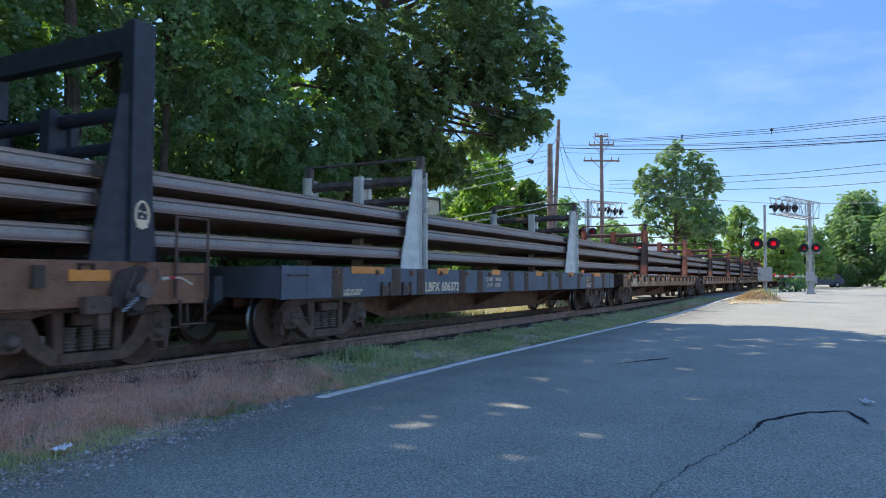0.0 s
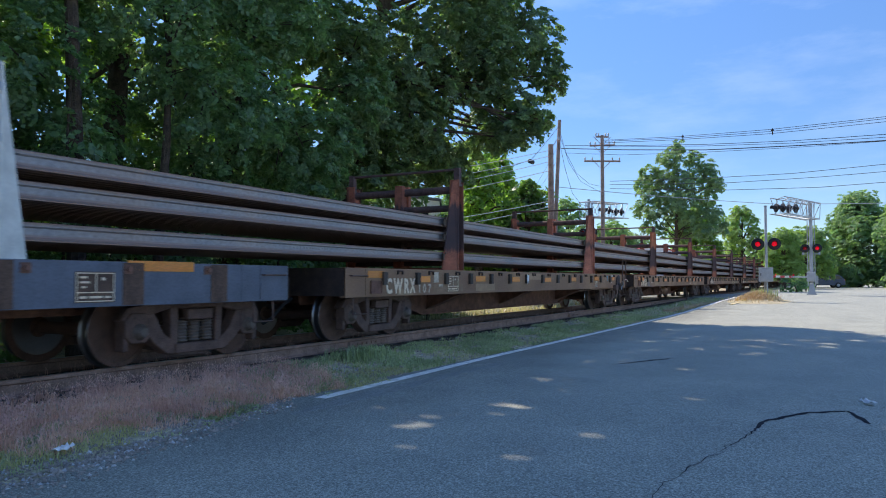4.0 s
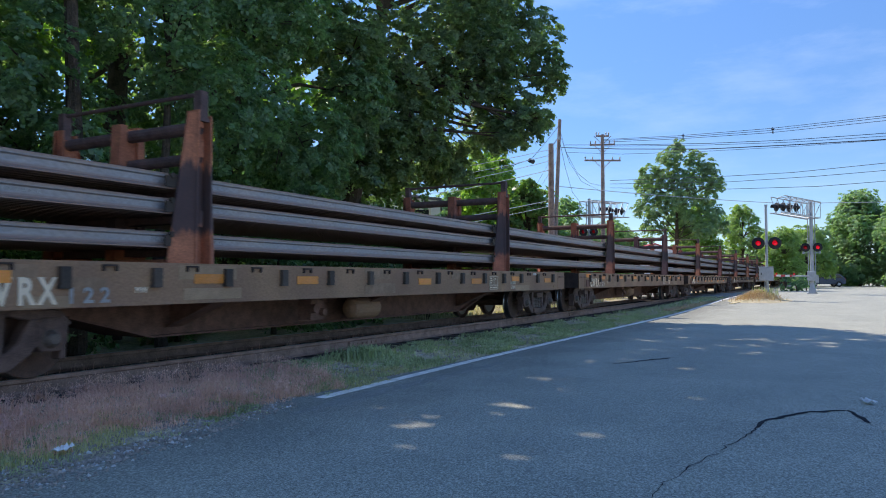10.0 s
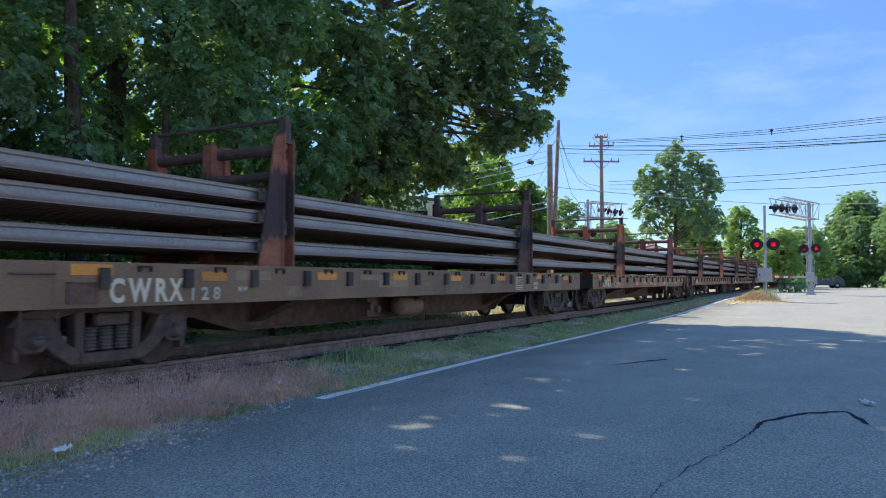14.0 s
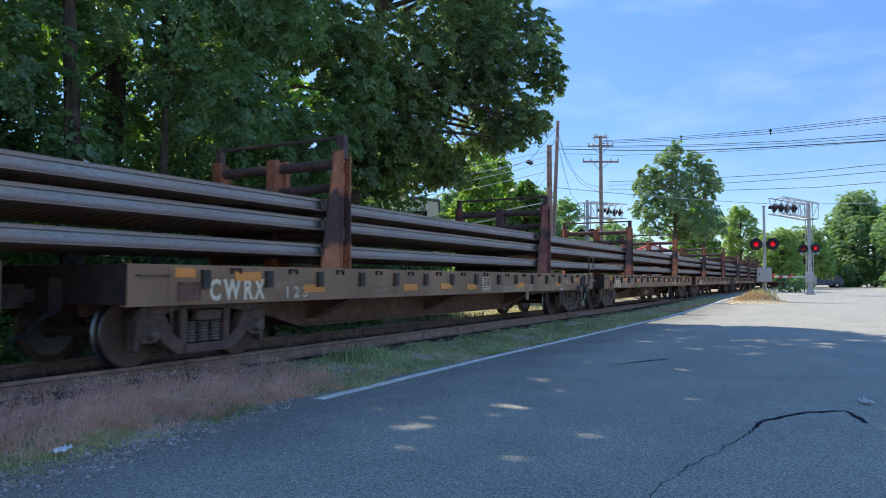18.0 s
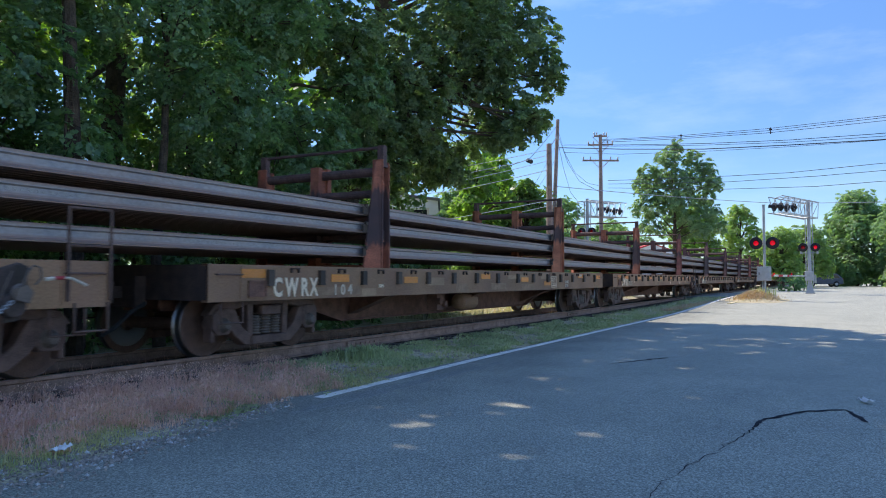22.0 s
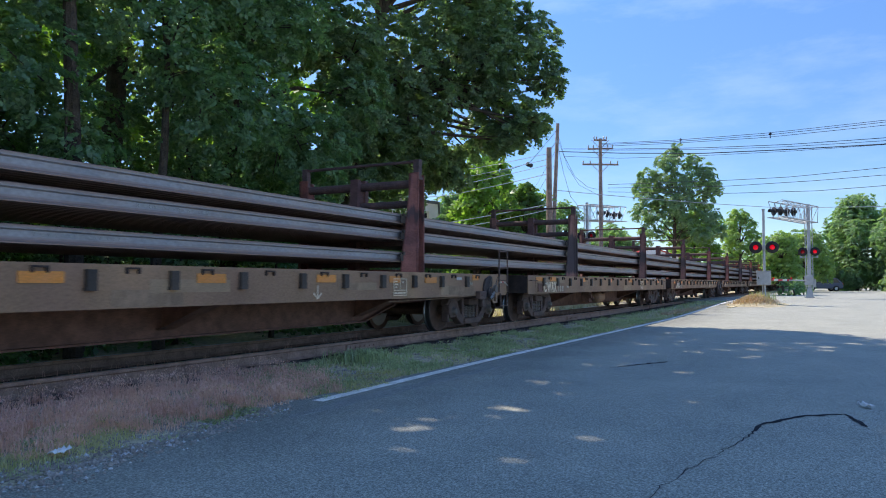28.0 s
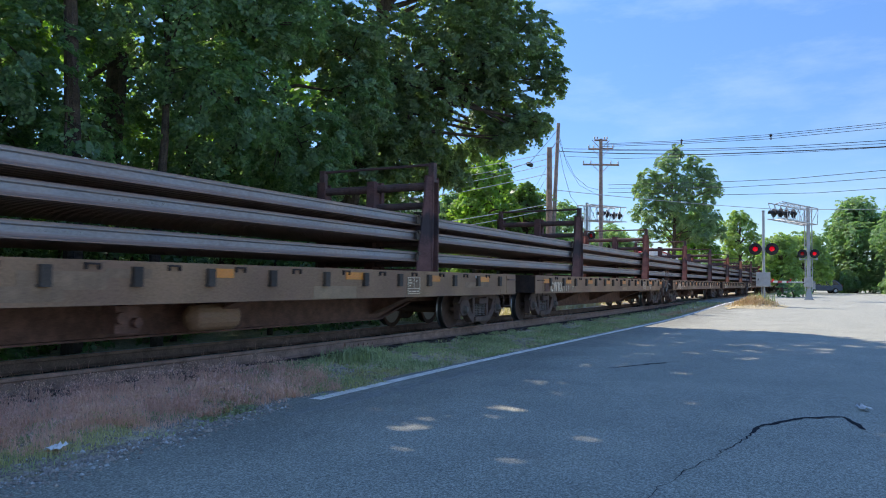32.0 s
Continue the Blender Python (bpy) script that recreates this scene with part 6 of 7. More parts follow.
def leaves(blobs, per_m2, size, seed, flat=0.5, base=(0, 0, 0)):
    """Leaves on flat drooping sprays, many to each blob (x, y, z, r)."""
    rs = np.random.RandomState(seed)
    pos, face_way = [], []
    for x, y, z, r in blobs:
        wide = min(0.45 * r, 1.7 * size + 0.05)
        sprays = max(10, int(3.0 * r * r / (wide * wide)))
        d = rs.normal(size=(sprays, 3))
        d /= np.linalg.norm(d, axis=1)[:, None]
        rad = 0.92 * r * rs.uniform(0.1, 1.0, sprays) ** 0.5
        c = np.array((x, y, z)) + d * rad[:, None] * np.array((1, 1, 0.85))
        nrm = d * 0.7 + np.array((0, 0, flat + 0.3)) + rs.normal(size=(sprays, 3)) * 0.35
        nrm /= np.linalg.norm(nrm, axis=1)[:, None]
        n = max(2, int(per_m2 * 4 * math.pi * r * r / sprays))
        off = rs.normal(size=(sprays * n, 3))
        off *= (wide * rs.uniform(0.1, 1.0, sprays * n) ** 0.6 / np.linalg.norm(off, axis=1))[:, None]
        nn = np.repeat(nrm, n, 0)
        off -= nn * (off * nn).sum(1)[:, None] * 0.78
        far_off = np.linalg.norm(off, axis=1)
        off[:, 2] -= 0.45 * far_off * far_off / max(wide, 0.01) * 0.5
        pos.append(np.repeat(c, n, 0) + off)
        face_way.append(nn)
    p, nrm = np.concatenate(pos), np.concatenate(face_way)
    keep = np.ones(len(p), bool)
    for gx, gy in SUN_GAPS:
        hole = random.Random(int(gx * 100 + gy * 10))
        for _ in range(5):
            d = p + np.array(base) - np.array((gx + hole.gauss(0, 0.17), gy + hole.gauss(0, 0.1), 0.0))
            along = d @ np.array(SUN)
            keep &= np.linalg.norm(d - along[:, None] * np.array(SUN), axis=1) > 0.085
    p, nrm = p[keep], nrm[keep]
    n = len(p)
    nrm = nrm + rs.normal(size=(n, 3)) * 0.42
    nrm /= np.linalg.norm(nrm, axis=1)[:, None]
    t = np.cross(nrm, rs.normal(size=(n, 3)))
    t /= np.linalg.norm(t, axis=1)[:, None]
    b = np.cross(nrm, t)
    s = size * rs.uniform(0.6, 1.35, n)[:, None]
    return np.stack([p - t * s * 0.5, p + b * s * 0.42 + nrm * s * 0.1, p + t * s * 0.6, p - b * s * 0.42 + nrm * s * 0.1], 1)


def tree(base, blobs, trunk_r, per_m2, size, seed, leaf, label, name="broadleaf_tree", fork=0.45, limbs=True, fine=0.0, dense=3.1, small=0.56):
    x, y, z = base
    c = thing(name, label, "tree", pose(x, y, z))
    top = max(b[2] for b in blobs)
    cx = sum(b[0] for b in blobs) / len(blobs)
    cy = sum(b[1] for b in blobs) / len(blobs)
    rnd = random.Random(seed)
    loc = [(b[0] - x, b[1] - y, b[2] - z, b[3]) for b in blobs]
    h = (top - z)
    spine = [Vector((0, 0, -0.2)), Vector((rnd.uniform(-.1, .1), rnd.uniform(-.1, .1), h * 0.2)), Vector(((cx - x) * 0.25, (cy - y) * 0.25, h * fork)), Vector(((cx - x) * 0.7, (cy - y) * 0.7, h * 0.92))]
    rad = [trunk_r * 1.25, trunk_r, trunk_r * 0.75, trunk_r * 0.12]
    bm = bmesh.new()
    for i in range(3):
        tube(bm, spine[i], spine[i + 1], rad[i], rad[i + 1], 9, False)
    part("trunk", bm, BARK, c)
    if limbs:
        for bx, by, bz, r in loc:
            bm = bmesh.new()
            t = rnd.uniform(0.3, 0.75)
            s = spine[1].lerp(spine[2], min(1, t * 1.4)) if bz < h * 0.6 else spine[2].lerp(spine[3], t * 0.6)
            e = Vector((bx, by, bz))
            m = s.lerp(e, 0.5) + Vector((0, 0, 0.12 * (e - s).length))
            r0 = trunk_r * 0.3
            tube(bm, s, m, r0, r0 * 0.65, 6, False)
            tube(bm, m, e, r0 * 0.65, r0 * 0.2, 6, False)
            for _ in range(4):
                q = e + Vector((rnd.uniform(-r, r) * 0.55, rnd.uniform(-r, r) * 0.55, rnd.uniform(-r, r) * 0.5))
                tube(bm, m.lerp(e, rnd.uniform(0.4, 0.95)), q, r0 * 0.25, 0.012, 5, False)
            part("limb", bm, BARK, c)
    low = [b for b in loc if b[2] < fine or not fine]
    high = [b for b in loc if b[2] >= fine and fine]
    made = [leaves(low, per_m2 * (dense if fine else 1), size * (small if fine else 1), seed, base=base)] if low else []
    if high:
        made.append(leaves(high, per_m2 * 1.9, size * 1.2, seed + 1, base=base))
    part("crown", quads_mesh("crown", np.concatenate(made), leaf), None, c, "many small green leaves")
    return c


def round_crown(x, y, z0, z1, r, n, seed, lump=0.42, spread=0.75):
    rnd = random.Random(seed)
    out = []
    for k in range(n):
        t = (k + 0.5) / n
        zz = z0 + (z1 - z0) * t
        w = r * math.sqrt(max(0.05, 1 - (2 * t - 0.85) ** 2 / 1.35))
        a = k * 2.4 + rnd.uniform(-.4, .4)
        d = w * rnd.uniform(0.35, spread)
        out.append((x + d * math.cos(a), y + d * math.sin(a), zz, r * lump * rnd.uniform(0.75, 1.2)))
    return out


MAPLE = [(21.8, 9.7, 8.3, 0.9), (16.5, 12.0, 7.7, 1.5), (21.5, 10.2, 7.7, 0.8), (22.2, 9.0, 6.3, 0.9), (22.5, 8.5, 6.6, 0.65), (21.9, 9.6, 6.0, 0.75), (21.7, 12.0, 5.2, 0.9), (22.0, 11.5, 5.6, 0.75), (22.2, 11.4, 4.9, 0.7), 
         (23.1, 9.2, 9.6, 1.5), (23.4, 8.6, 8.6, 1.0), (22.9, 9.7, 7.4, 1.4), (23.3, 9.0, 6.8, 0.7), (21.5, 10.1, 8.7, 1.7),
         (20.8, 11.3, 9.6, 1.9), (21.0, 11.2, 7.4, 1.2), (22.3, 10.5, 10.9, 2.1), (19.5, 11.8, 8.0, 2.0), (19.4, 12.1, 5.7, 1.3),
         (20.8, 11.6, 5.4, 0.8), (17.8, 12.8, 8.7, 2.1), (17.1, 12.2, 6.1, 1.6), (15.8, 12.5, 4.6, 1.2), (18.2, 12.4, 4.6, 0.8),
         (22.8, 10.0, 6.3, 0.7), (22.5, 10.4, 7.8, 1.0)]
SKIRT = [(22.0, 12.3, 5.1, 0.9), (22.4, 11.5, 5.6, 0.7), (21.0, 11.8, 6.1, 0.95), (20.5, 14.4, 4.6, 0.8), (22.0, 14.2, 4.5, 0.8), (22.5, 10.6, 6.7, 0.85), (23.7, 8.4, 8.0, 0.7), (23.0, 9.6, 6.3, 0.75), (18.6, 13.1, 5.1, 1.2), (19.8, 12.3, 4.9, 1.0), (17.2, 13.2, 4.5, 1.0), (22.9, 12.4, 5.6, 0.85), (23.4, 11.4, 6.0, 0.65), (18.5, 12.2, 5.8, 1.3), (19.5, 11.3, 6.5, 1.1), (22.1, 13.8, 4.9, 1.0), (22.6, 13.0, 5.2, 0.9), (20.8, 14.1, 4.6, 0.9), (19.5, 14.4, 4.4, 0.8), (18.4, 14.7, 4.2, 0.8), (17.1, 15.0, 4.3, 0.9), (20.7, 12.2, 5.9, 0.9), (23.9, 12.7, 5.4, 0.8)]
# maple crown above the view, placed to shade the asphalt
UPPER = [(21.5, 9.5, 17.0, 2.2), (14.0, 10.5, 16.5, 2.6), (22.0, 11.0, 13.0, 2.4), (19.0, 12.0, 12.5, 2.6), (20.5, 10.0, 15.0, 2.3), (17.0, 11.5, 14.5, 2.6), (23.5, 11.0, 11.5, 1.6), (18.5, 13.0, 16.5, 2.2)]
tree((7.7, 11.0, 0), [(7.0, 11.6, 9.5, 1.3), (8.6, 11.2, 11.0, 1.6), (6.2, 11.5, 12.5, 1.6), (7.9, 12.0, 13.5, 1.8), (6.5, 11.9, 8.8, 1.2), (7.2, 12.5, 9.6, 1.2), (7.6, 10.9, 3.5, 0.75), (7.3, 10.8, 2.6, 0.8), (5.6, 11.9, 8.2, 1.1)], 0.14, 34, 0.16, 13, LEAF, "slender tree with a bare leaning trunk", "woodland_tree", fine=11.0, dense=3.0, small=0.6)
tree((9.5, 11.1, 0), [(9.9, 11.6, 5.6, 1.0), (10.6, 11.3, 7.2, 1.3), (9.8, 11.9, 8.6, 1.4), (9.4, 10.8, 5.2, 0.75), (9.6, 10.8, 6.3, 0.85), (9.2, 10.9, 2.5, 0.5)], 0.1, 34, 0.16, 14, LEAF, "slender tree with a pale bare trunk", "woodland_tree", fine=11.0, dense=3.0, small=0.6)
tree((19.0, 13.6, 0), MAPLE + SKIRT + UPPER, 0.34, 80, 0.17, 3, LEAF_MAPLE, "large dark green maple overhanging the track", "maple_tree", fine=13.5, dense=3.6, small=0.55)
WOODS = (((14.2, 13.6), 18.5, 3.6), ((10.3, 13.2), 19.0, 3.8), ((6.2, 13.4), 18.5, 3.8), ((2.0, 13.2), 18.5, 3.8), ((-2.5, 12.6), 16.0, 3.8), ((-7.5, 12.2), 15.5, 4.0), ((-13.0, 12.0), 15.0, 4.2))
# unseen leaf masses above the view, added to shade the asphalt
SHADE_CROWNS = {0: [(13.4, 13.7, 12.6, 1.3), (14.9, 14.0, 13.0, 1.3), (16.3, 15.2, 12.5, 1.3), (17.2, 13.8, 12.5, 1.6), (18.1, 15.0, 12.5, 1.5), (15.6, 12.0, 12.9, 1.2)], 2: [(8.4, 14.8, 12.5, 1.6), (8.6, 15.2, 14.3, 1.5), (9.0, 13.4, 12.8, 1.5)], 1: [(11.0, 13.4, 12.5, 1.6), (10.4, 12.2, 12.6, 1.6), (10.6, 13.0, 14.5, 1.6)]}
for i, ((x, y), h, r) in enumerate(WOODS):
    cr = round_crown(x, y - 0.8, 3.0, h - 1.5, r, 20 if 3 < x < 12 else 23, 40 + i)
    cr += SHADE_CROWNS.get(i, [])
    tree((x, y + 0.5, 0), cr, 0.24, (40 if 3 < x < 12 else 46) if x > 4 else 24, 0.18 if x > 4 else 0.27, 60 + i, LEAF, "dark green broadleaf tree in the shaded wood", "woodland_tree", fine=11.5 if x > 4 else 0.0, dense=5.6, small=0.46)
for i, (x, y, h, r) in enumerate(((17.5, 17.5, 12, 3.0), (11.5, 18.5, 13, 3.4), (5.0, 18.0, 12, 3.4), (-1.5, 18.5, 13, 3.6), (24.0, 19.5, 10, 2.6))):
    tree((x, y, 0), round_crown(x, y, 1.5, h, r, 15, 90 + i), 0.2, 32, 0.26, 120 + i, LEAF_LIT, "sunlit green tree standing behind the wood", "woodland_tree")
# understorey shrubs behind the track
for i in range(22):
    x = -4 + 1.22 * i
    y = 11.6 + 1.1 * (i % 2) + 0.4 * math.sin(i * 2.1)
    bl = [(x + 0.7 * math.sin(k * 2.2 + i), y + 0.5 * math.cos(k * 1.7 + i), 0.35 + 0.6 * k, 0.85) for k in range(5)]
    tree((x, y + 0.3, 0), bl, 0.06, 66, 0.11, 200 + i, LEAF, "dark leafy shrub under the trees", "shrub", limbs=False)

for i in range(20):
    x = 1.0 + 1.15 * i
    y = 14.6 + 0.7 * math.sin(i * 1.9)
    bl = [(x + 0.8 * math.sin(k * 2.2 + i), y + 0.6 * math.cos(k * 1.7 + i), 0.5 + 0.75 * k, 1.05) for k in range(6)]
    tree((x, y + 0.3, 0), bl, 0.07, 40, 0.14, 240 + i, LEAF, "dark leafy shrub under the trees", "shrub", limbs=False)

STREET = [(70.0 + 1.2 * math.sin(2.3 * k), y, z, 1.08 * r) for k, (y, z, r) in enumerate((
    (12.6, 13.7, 1.00), (14.0, 13.0, 0.80), (12.9, 12.3, 1.30), (11.1, 12.5, 1.20), (9.8, 11.6, 1.10), (14.9, 11.3, 1.10), (16.1, 10.6, 1.05), (13.4, 10.8, 1.50), (11.6, 10.6, 1.50), (9.9, 10.1, 1.30), (9.0, 10.0, 0.80), (15.3, 9.4, 1.40), (13.8, 8.8, 1.40), (12.1, 8.8, 1.60), (10.3, 8.7, 1.40), (16.0, 7.9, 0.95), (14.6, 7.5, 1.20), (12.9, 7.3, 1.40), (11.1, 7.2, 1.40), (9.5, 7.3, 1.15), (11.8, 5.9, 1.10), (10.0, 5.8, 1.20), (8.9, 5.9, 0.90), (15.7, 6.4, 0.80), (14.1, 5.9, 1.00), (12.6, 5.2, 1.00)))]
tree((70.0, 12.8, 0.25), STREET, 0.2, 96, 0.16, 330, LEAF_STREET, "green street tree in sunlight beyond the crossing")
FAR = ((32.4, 15.4, 0.5, 7.9, 2.0, 34, LEAF_LIT, "sunlit yellow-green tree beside the wires"),
       (33.7, 13.2, 0.2, 6.4, 1.6, 30, LEAF_MID, "sunlit yellow-green tree beside the wires"),
       (33.4, 16.9, 0.2, 6.3, 1.5, 26, LEAF, "dark green tree beside the white house"),
       (37.5, 14.6, 0.2, 5.2, 1.8, 26, LEAF_MID, "dense green tree beside the wires"),
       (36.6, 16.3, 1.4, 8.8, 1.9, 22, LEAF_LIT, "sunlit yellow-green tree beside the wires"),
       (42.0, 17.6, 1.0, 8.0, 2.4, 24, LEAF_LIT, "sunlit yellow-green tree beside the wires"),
       (44.2, 23.6, 0.6, 7.3, 3.0, 30, LEAF_HAZED, "green tree beyond the wires"),
       (46.9, 22.2, 0.4, 7.6, 3.3, 30, LEAF_HAZED, "green tree beyond the wires"),
       (50.9, 21.5, 0.4, 7.4, 3.3, 30, LEAF_HAZED, "green tree beyond the wires"),
       (54.8, 20.6, 0.4, 7.2, 3.3, 30, LEAF_HAZED, "green tree beyond the wires"),
       (34.2, 16.6, 0.3, 4.6, 1.5, 10, LEAF, "dark green bush before the white house"),
       (72.0, 24.0, 0.3, 10.2, 2.6, 24, LEAF_HAZED, "green tree beyond the crossing"),
       (95.0, 31.0, 0.3, 9.0, 3.4, 16, LEAF_HAZED, "distant green tree beyond the crossing"),
       (95.0, 26.8, 0.3, 8.4, 3.2, 16, LEAF_HAZED, "distant green tree beyond the crossing"),
       (96.0, 22.6, 0.3, 7.6, 3.2, 16, LEAF_HAZED, "distant green tree beyond the crossing"),
       (77.0, 21.0, 0.3, 8.0, 3.6, 26, LEAF_HAZED, "green tree beyond the crossing"),
       (54.0, 26.0, 1.0, 7.5, 3.4, 22, LEAF_HAZED, "small tree beyond the far signal"),
       (98.0, 9.9, 1.0, 11.0, 3.0, 24, LEAF_LIT_LIME, "bright yellow-green tree beside the track"),
       (108.0, 17.0, 1.0, 12.5, 5.5, 14, LEAF_LIT, "light green tree beside the track"),
       (88.0, 4.6, 0.8, 7.4, 2.8, 24, LEAF_LIT_LIME, "light green tree behind the signals"),
       (96.0, 2.6, 0.5, 8.2, 3.4, 20, LEAF_LIT_LIME, "light green tree behind the signals"),
       (112.0, 3.0, 0.5, 9.0, 4.2, 18, LEAF_HAZED, "light green tree behind the signals"),
       (116.0, -3.4, -0.8, 14.3, 5.2, 44, LEAF_HAZED, "tall green tree at the roadside"),
       (110.0, -9.5, -1.0, 13.6, 5.5, 44, LEAF_HAZED, "tall green tree at the roadside"),
       (104.0, -15.5, -1.0, 13.6, 5.5, 40, LEAF_HAZED, "tall green tree at the roadside"),
       (98.0, -22.0, 0.5, 13.0, 5.5, 14, LEAF, "tall green tree at the roadside"))
for i, (x, y, z0, z1, r, n, leaf, label) in enumerate(FAR):
    far = x > 60
    tree((x, y, rise(x)), round_crown(x, y, z0 + r * 0.3, z1 - r * 0.3, r, n + 4, 300 + i, 0.37, 0.86), 0.22, 72 if far else 60, 0.165 if far else 0.17, 330 + i, leaf, label)
for i, (x, y, r) in enumerate(((66.0, 2.6, 0.9), (71.0, 2.0, 0.9))):
    bl = [(x + 0.7 * r * math.sin(k * 2), y + 0.7 * r * math.cos(k * 2), 0.5 + 0.3 * k, r * 0.7) for k in range(4)]
    tree((x, y, 0.22), bl, 0.05, 28, 0.2, 400 + i, LEAF, "low green bush beside the crossing", "bush", limbs=False)
# far tree line closing the view
rnd = random.Random(77)
bl = []
for k in range(70):
    a = radians(-75 + 165 * k / 69)
    d = rnd.uniform(170, 240)
    bl.append((d * math.cos(a), d * math.sin(a), rnd.uniform(3, 6), rnd.uniform(6, 9)))
ob = new("tree_line", quads_mesh("tree_line", leaves(bl, 1.6, 1.1, 9), LEAF_HAZED))
tagged(ob, "distant line of green trees", "trees", kind="stuff")


# ---- grass, gravel ----
def blades(n, place, length, width, seed, material, name, label, lean=0.5):
    rs = np.random.RandomState(seed)
    pts = np.array([place(rs) for _ in range(n)])
    a = rs.uniform(0, 2 * math.pi, n)
    d = np.stack([np.cos(a), np.sin(a), np.zeros(n)], 1)
    side = np.stack([-np.sin(a), np.cos(a), np.zeros(n)], 1) * (width * rs.uniform(0.6, 1.4, n))[:, None]
    h = (length * rs.uniform(0.45, 1.3, n))[:, None]
    k = (lean * rs.uniform(0.1, 1.2, n))[:, None]
    up = np.array((0, 0, 1.0))
    mid = pts + up * h * 0.6 + d * h * k * 0.3
    tip = pts + up * h * (1 - 0.25 * k) + d * h * k
    low = np.stack([pts - side, pts + side, mid + side * 0.8, mid - side * 0.8], 1)
    high = np.stack([mid - side * 0.8, mid + side * 0.8, tip + side * 0.15, tip - side * 0.15], 1)
    ob = new(name, quads_mesh(name, np.concatenate([low, high]), material))
    return tagged(ob, label, "grass", kind="stuff")


def strip(x0, x1, y0, y1, patch=0.0, clump=-0.25):
    def place(rs):
        while True:
            x, y = rs.uniform(x0, x1), rs.uniform(y0, y1)
            if noise.noise((x * 0.9, y * 1.3, patch)) + 0.7 * noise.noise((x * 4.1, y * 4.7, patch + 3)) > clump:
                return x, y, bumpy(x, y)
    return place


def pink_strip(rs):
    while True:
        x, y = rs.uniform(1.2, 9.0), rs.uniform(5.0, 7.1)
        edge = 7.9 - 0.4 * (7.1 - y) + 0.5 * noise.noise((x, y, 4))
        if x < edge and y > 5.4 - 0.05 * x + 0.4 * noise.noise((x * 1.6, y, 1)) + 0.25 * noise.noise((x * 5, y * 5, 8)):
            return x, y, bumpy(x, y)


def pink_tuft(rs):
    while True:
        x, y, z = pink_strip(rs)
        if noise.noise((x * 3.1, y * 3.7, 17)) + 0.6 * noise.noise((x * 9, y * 9, 19)) > 0.08:
            return x, y, z


blades(2800, pink_tuft, 0.15, 0.0026, 21, GRASS_PINK, "seed_stalks", "thin pinkish seed stalks above the dry grass", 0.6)


def seed_spot(rs):
    x, y, z = pink_tuft(rs)
    return x, y, z + rs.uniform(0.04, 0.19)


blades(13000, seed_spot, 0.024, 0.0045, 31, GRASS_PINK, "seed_heads", "fine pinkish seed heads of the dry grass", 2.5)
blades(9000, pink_tuft, 0.1, 0.0038, 51, GRASS_PINK, "dry_grass", "taller tufts of dry pinkish-brown grass", 0.8)
blades(17000, pink_strip, 0.07, 0.0034, 1, GRASS_PINK, "dry_grass", "dry pinkish-brown grass along the ballast", 1.5)
blades(9000, strip(6.8, 26, 5.15, 6.95, 6.0, -0.1), 0.05, 0.004, 35, GRASS_OLIVE, "weeds", "short olive weeds on the gravel verge", 1.3)
blades(24000, strip(6.6, 26, 5.12, 6.95, 0.0, 0.02), 0.065, 0.0055, 2, GRASS_GREEN, "weeds", "low green weeds on the gravel verge", 0.9)
blades(5200, strip(1.5, 7.8, 4.9, 5.85, 5.0, 0.06), 0.055, 0.004, 33, GRASS_OLIVE, "weeds", "short olive weeds between gravel and dry grass", 1.4)
blades(3500, strip(5.4, 8.8, 5.15, 6.3, 9.0, -0.05), 0.05, 0.0035, 34, GRASS_OLIVE, "weeds", "short olive weeds between gravel and dry grass", 1.3)
blades(1300, strip(1.5, 6.5, 4.75, 5.7, 2.0, 0.26), 0.045, 0.003, 3, GRASS_GREEN, "weeds", "sparse green weeds at the asphalt edge", 0.9)
blades(2500, strip(26, 44, 5.15, 6.9), 0.09, 0.012, 4, GRASS_GREEN, "weeds", "low green weeds on the gravel verge", 0.9)
blades(2600, strip(6.9, 20, 5.15, 6.8, 14.0, 0.24), 0.05, 0.013, 52, GRASS_GREEN, "broad_weeds", "broad-leaved green weeds on the gravel verge", 1.6)
blades(900, strip(2.0, 6.6, 4.8, 5.6, 15.0, 0.2), 0.04, 0.011, 53, GRASS_GREEN, "broad_weeds", "broad-leaved green weeds at the asphalt edge", 1.7)
blades(900, lambda rs: (9.45 + rs.normal() * 0.28, 6.5 + rs.normal() * 0.15, 0.05), 0.17, 0.008, 5, GRASS_GREEN, "weed_clump", "taller clump of green weeds by the rail", 0.8)


bm = bmesh.new()
ka, kb = Vector((35.36, 4.07, 0)), Vector((43.53, 3.44, 0))
side = (kb - ka).normalized().cross(Vector((0, 0, 1))) * 0.09
for k in range(8):
    p, q = ka.lerp(kb, k / 8), ka.lerp(kb, (k + 0.985) / 8)
    solid(bm, [p - side + Vector((0, 0, rise(p.x) - 0.1)), q - side + Vector((0, 0, rise(q.x) - 0.1)), q + side + Vector((0, 0, rise(q.x) - 0.1)), p + side + Vector((0, 0, rise(p.x) - 0.1)),
               p - side + Vector((0, 0, rise(p.x) + 0.03)), q - side + Vector((0, 0, rise(q.x) + 0.03)), q + side + Vector((0, 0, rise(q.x) + 0.03)), p + side + Vector((0, 0, rise(p.x) + 0.03))],
          [(0, 3, 2, 1), (4, 5, 6, 7), (0, 1, 5, 4), (1, 2, 6, 5), (2, 3, 7, 6), (3, 0, 4, 7)])
tagged(part("kerb", bm, KERB), "worn yellow painted kerb before the signal mast", "kerb", kind="structure")


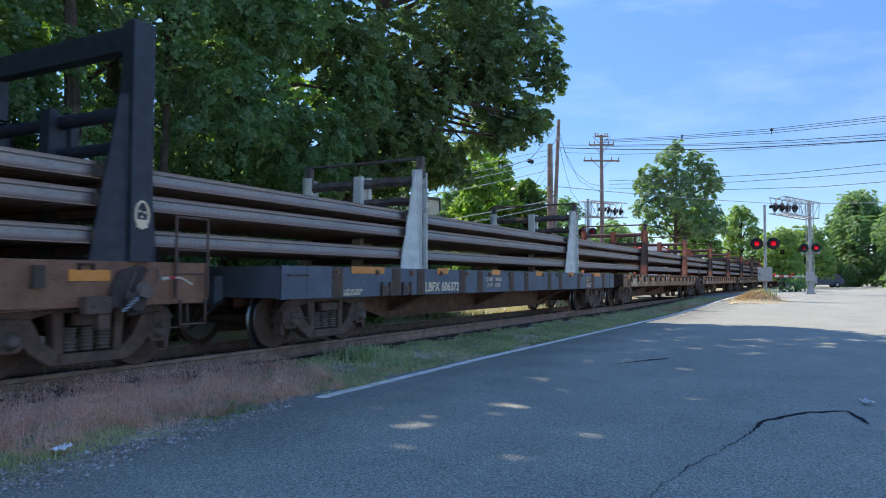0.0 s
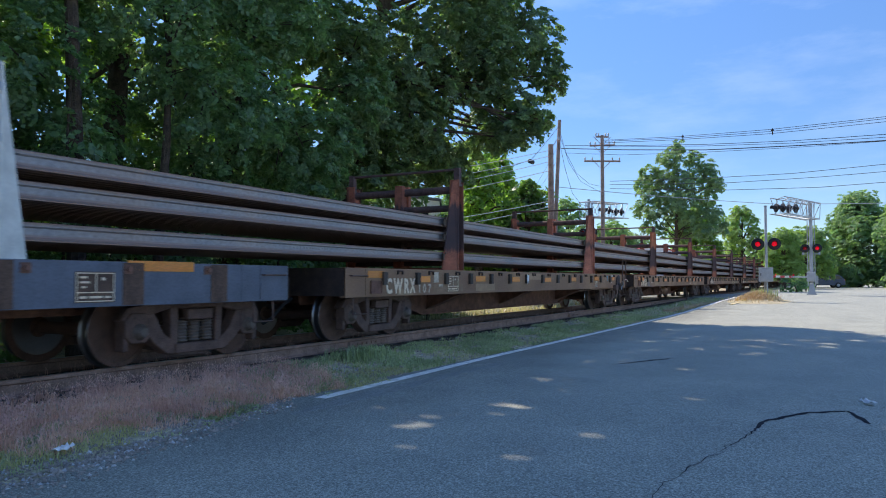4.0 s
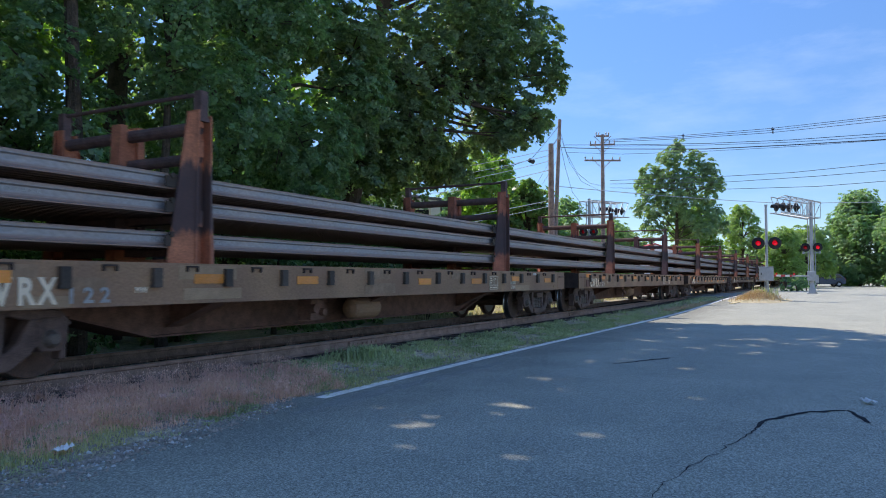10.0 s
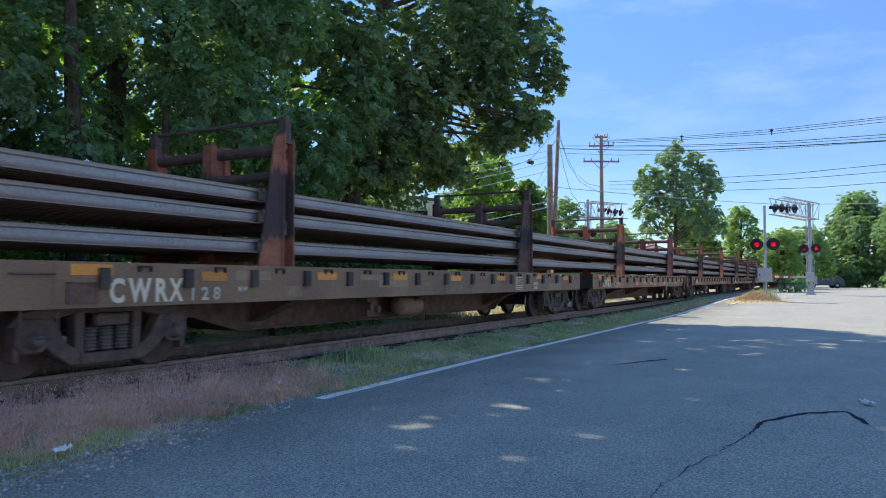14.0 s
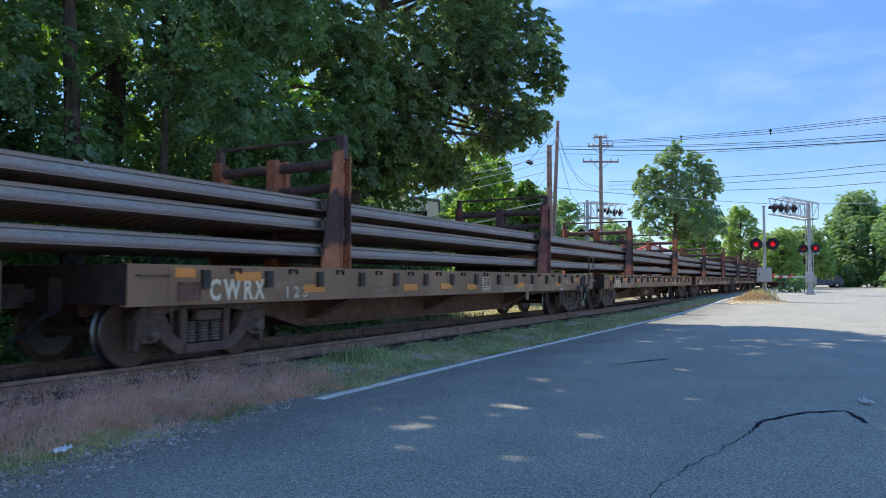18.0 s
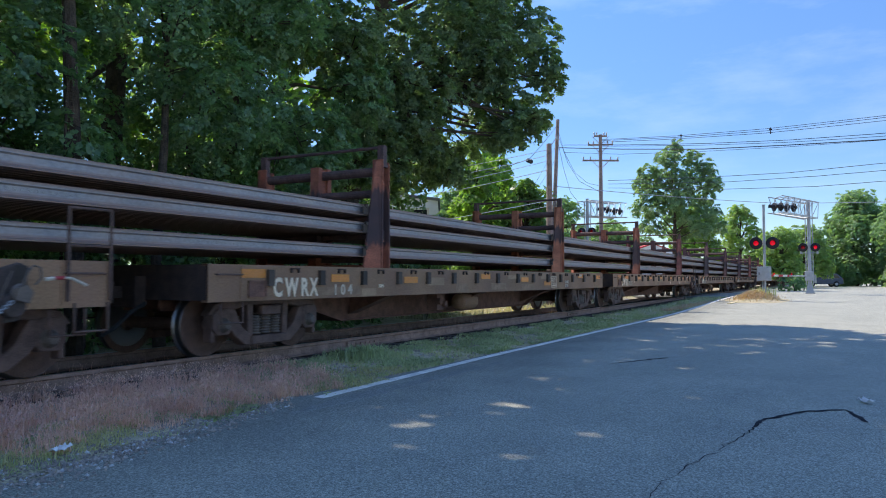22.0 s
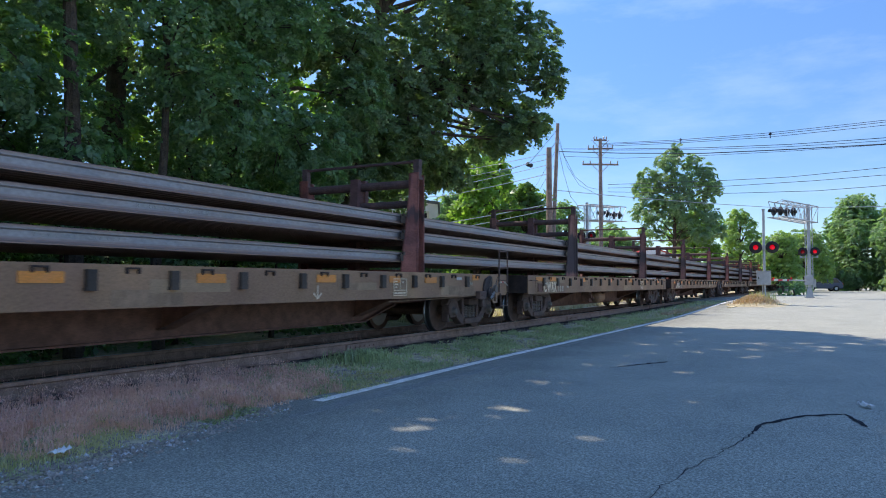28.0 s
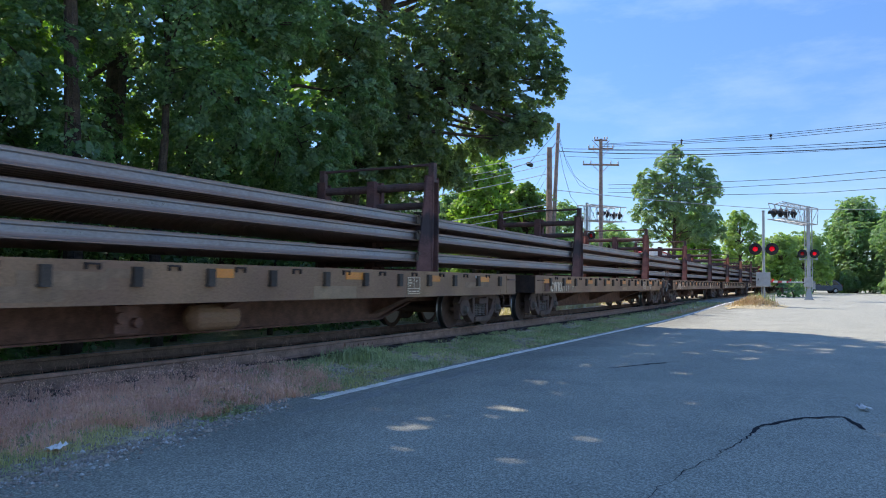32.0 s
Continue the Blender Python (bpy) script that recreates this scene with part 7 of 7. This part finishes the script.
def between_rails(rs):
    while True:
        x, y = rs.uniform(-1, 26), rs.uniform(7.5, 8.75)
        if noise.noise((x * 2.3, y * 2.9, 11)) > 0.2:
            return x, y, 0.06


blades(1500, between_rails, 0.12, 0.004, 41, GRASS_PINK, "dry_grass", "dry pinkish tufts growing between the rails", 0.9)


def hump(x, y):
    return 0.34 * math.exp(-((x - 39.4) / 1.8) ** 2 - ((y - 3.2) / 0.75) ** 2)


hx = [36.4 + 0.3 * i for i in range(21)]
hy = [1.6 + 0.2 * i for i in range(17)]
sheet("earth_mound", hx, hy, lambda x, y: rise(x) + hump(x, y) - 0.006 + 0.02 * noise.noise((x * 2, y * 3, 5)) * hump(x, y) / 0.34, SOIL, "low earth mound round the signal mast", category="ground")


def mound(rs):
    x, y = 39.2 + rs.normal() * 0.7, 3.3 + rs.normal() * 0.4
    return x, y, rise(x) + hump(x, y) - 0.02


blades(4200, mound, 0.24, 0.010, 6, GRASS_STRAW, "tall_dry_grass", "straw-coloured dry grass round the signal mast", 0.9)
blades(110, lambda rs: (39.4 + rs.normal() * 0.4, 2.9 + rs.normal() * 0.3, rise(40) + 0.26), 0.4, 0.014, 7, GRASS_GREEN, "tall_weeds", "green weeds round the signal mast", 0.6)
blades(2600, lambda rs: (rs.uniform(27, 41), 5.12 + abs(rs.normal()) * 0.2, rise(34)), 0.1, 0.012, 11, GRASS_STRAW, "dry_grass", "dry straw grass along the edge line", 0.9)
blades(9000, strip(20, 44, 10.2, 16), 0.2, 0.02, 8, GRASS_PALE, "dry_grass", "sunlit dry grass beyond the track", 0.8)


def stones(n, place, size, seed, material, name, label):
    rs = np.random.RandomState(seed)
    base = np.array([(1, 0, 0), (0, 1, 0), (-1, 0, 0), (0, -1, 0), (0, 0, 0.8), (0, 0, -0.8)], float)
    tri = np.array([(0, 1, 4), (1, 2, 4), (2, 3, 4), (3, 0, 4), (1, 0, 5), (2, 1, 5), (3, 2, 5), (0, 3, 5)])
    verts, faces = [], []
    for k in range(n):
        p = np.array(place(rs))
        v = base * (size * rs.uniform(0.4, 1.5) * rs.uniform(0.6, 1.3, (6, 3)))
        a = rs.uniform(0, 6.28)
        c, s = math.cos(a), math.sin(a)
        v = v @ np.array([(c, s, 0), (-s, c, 0), (0, 0, 1)])
        verts += (v + p).tolist()
        faces += (tri + 6 * k).tolist()
    ob = new(name, raw_mesh(name, verts, faces, material))
    return tagged(ob, label, "gravel", kind="stuff")


def edge_stone(rs):
    x = rs.uniform(1.5, 8.5)
    y = lot_edge(x) + abs(rs.normal()) * 0.5 - (0.3 * rs.uniform() ** 2 + 0.05 if x < 5.8 else 0.0)
    return x, y, max(bumpy(x, y), 0.0 if y < lot_edge(x) else -1) + 0.006


def bed_stone(rs):
    x, y = rs.uniform(-3, 34), rs.uniform(6.7, 9.8)
    return x, y, bumpy(x, y) + 0.01


def verge_stone(rs):
    x, y = rs.uniform(4, 26), rs.uniform(5.15, 7.0)
    return x, y, bumpy(x, y) + 0.005


stones(7000, edge_stone, 0.0115, 1, BALLAST, "gravel", "loose grey gravel at the asphalt edge")
stones(420, edge_stone, 0.024, 10, BALLAST, "gravel", "larger grey stones at the asphalt edge")
stones(900, edge_stone, 0.014, 8, PALE_STONE, "stone_chips", "pale stone chips at the asphalt edge")
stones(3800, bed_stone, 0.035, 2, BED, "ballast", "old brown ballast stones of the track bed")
stones(600, verge_stone, 0.012, 9, PALE_STONE, "stone_chips", "pale stone chips scattered over the verge")
stones(1700, verge_stone, 0.018, 3, BALLAST, "gravel", "grey gravel scattered over the verge")


# ---- what moves ----
def motions():
    times = [1.0 * k for k in range(33)]
    for car, front in CARS:
        walk(car, [(t, pose(PITCH * front - run(t), TRACK_Y, RAIL_TOP)) for t in times])
    for rail, y, z, off in LOAD:
        walk(rail, [(t, pose(-3.86 - run(t) + off, TRACK_Y + y, RAIL_TOP + z)) for t in times])
    step = 4.0 / 30.0
    for k, (w, x) in enumerate(WHEELSETS):
        walk(w, [(step * i, pose(x, 0, 0.419, 0, 37 * k - math.degrees(run(step * i) / 0.419), 0)) for i in range(241)])


motions()
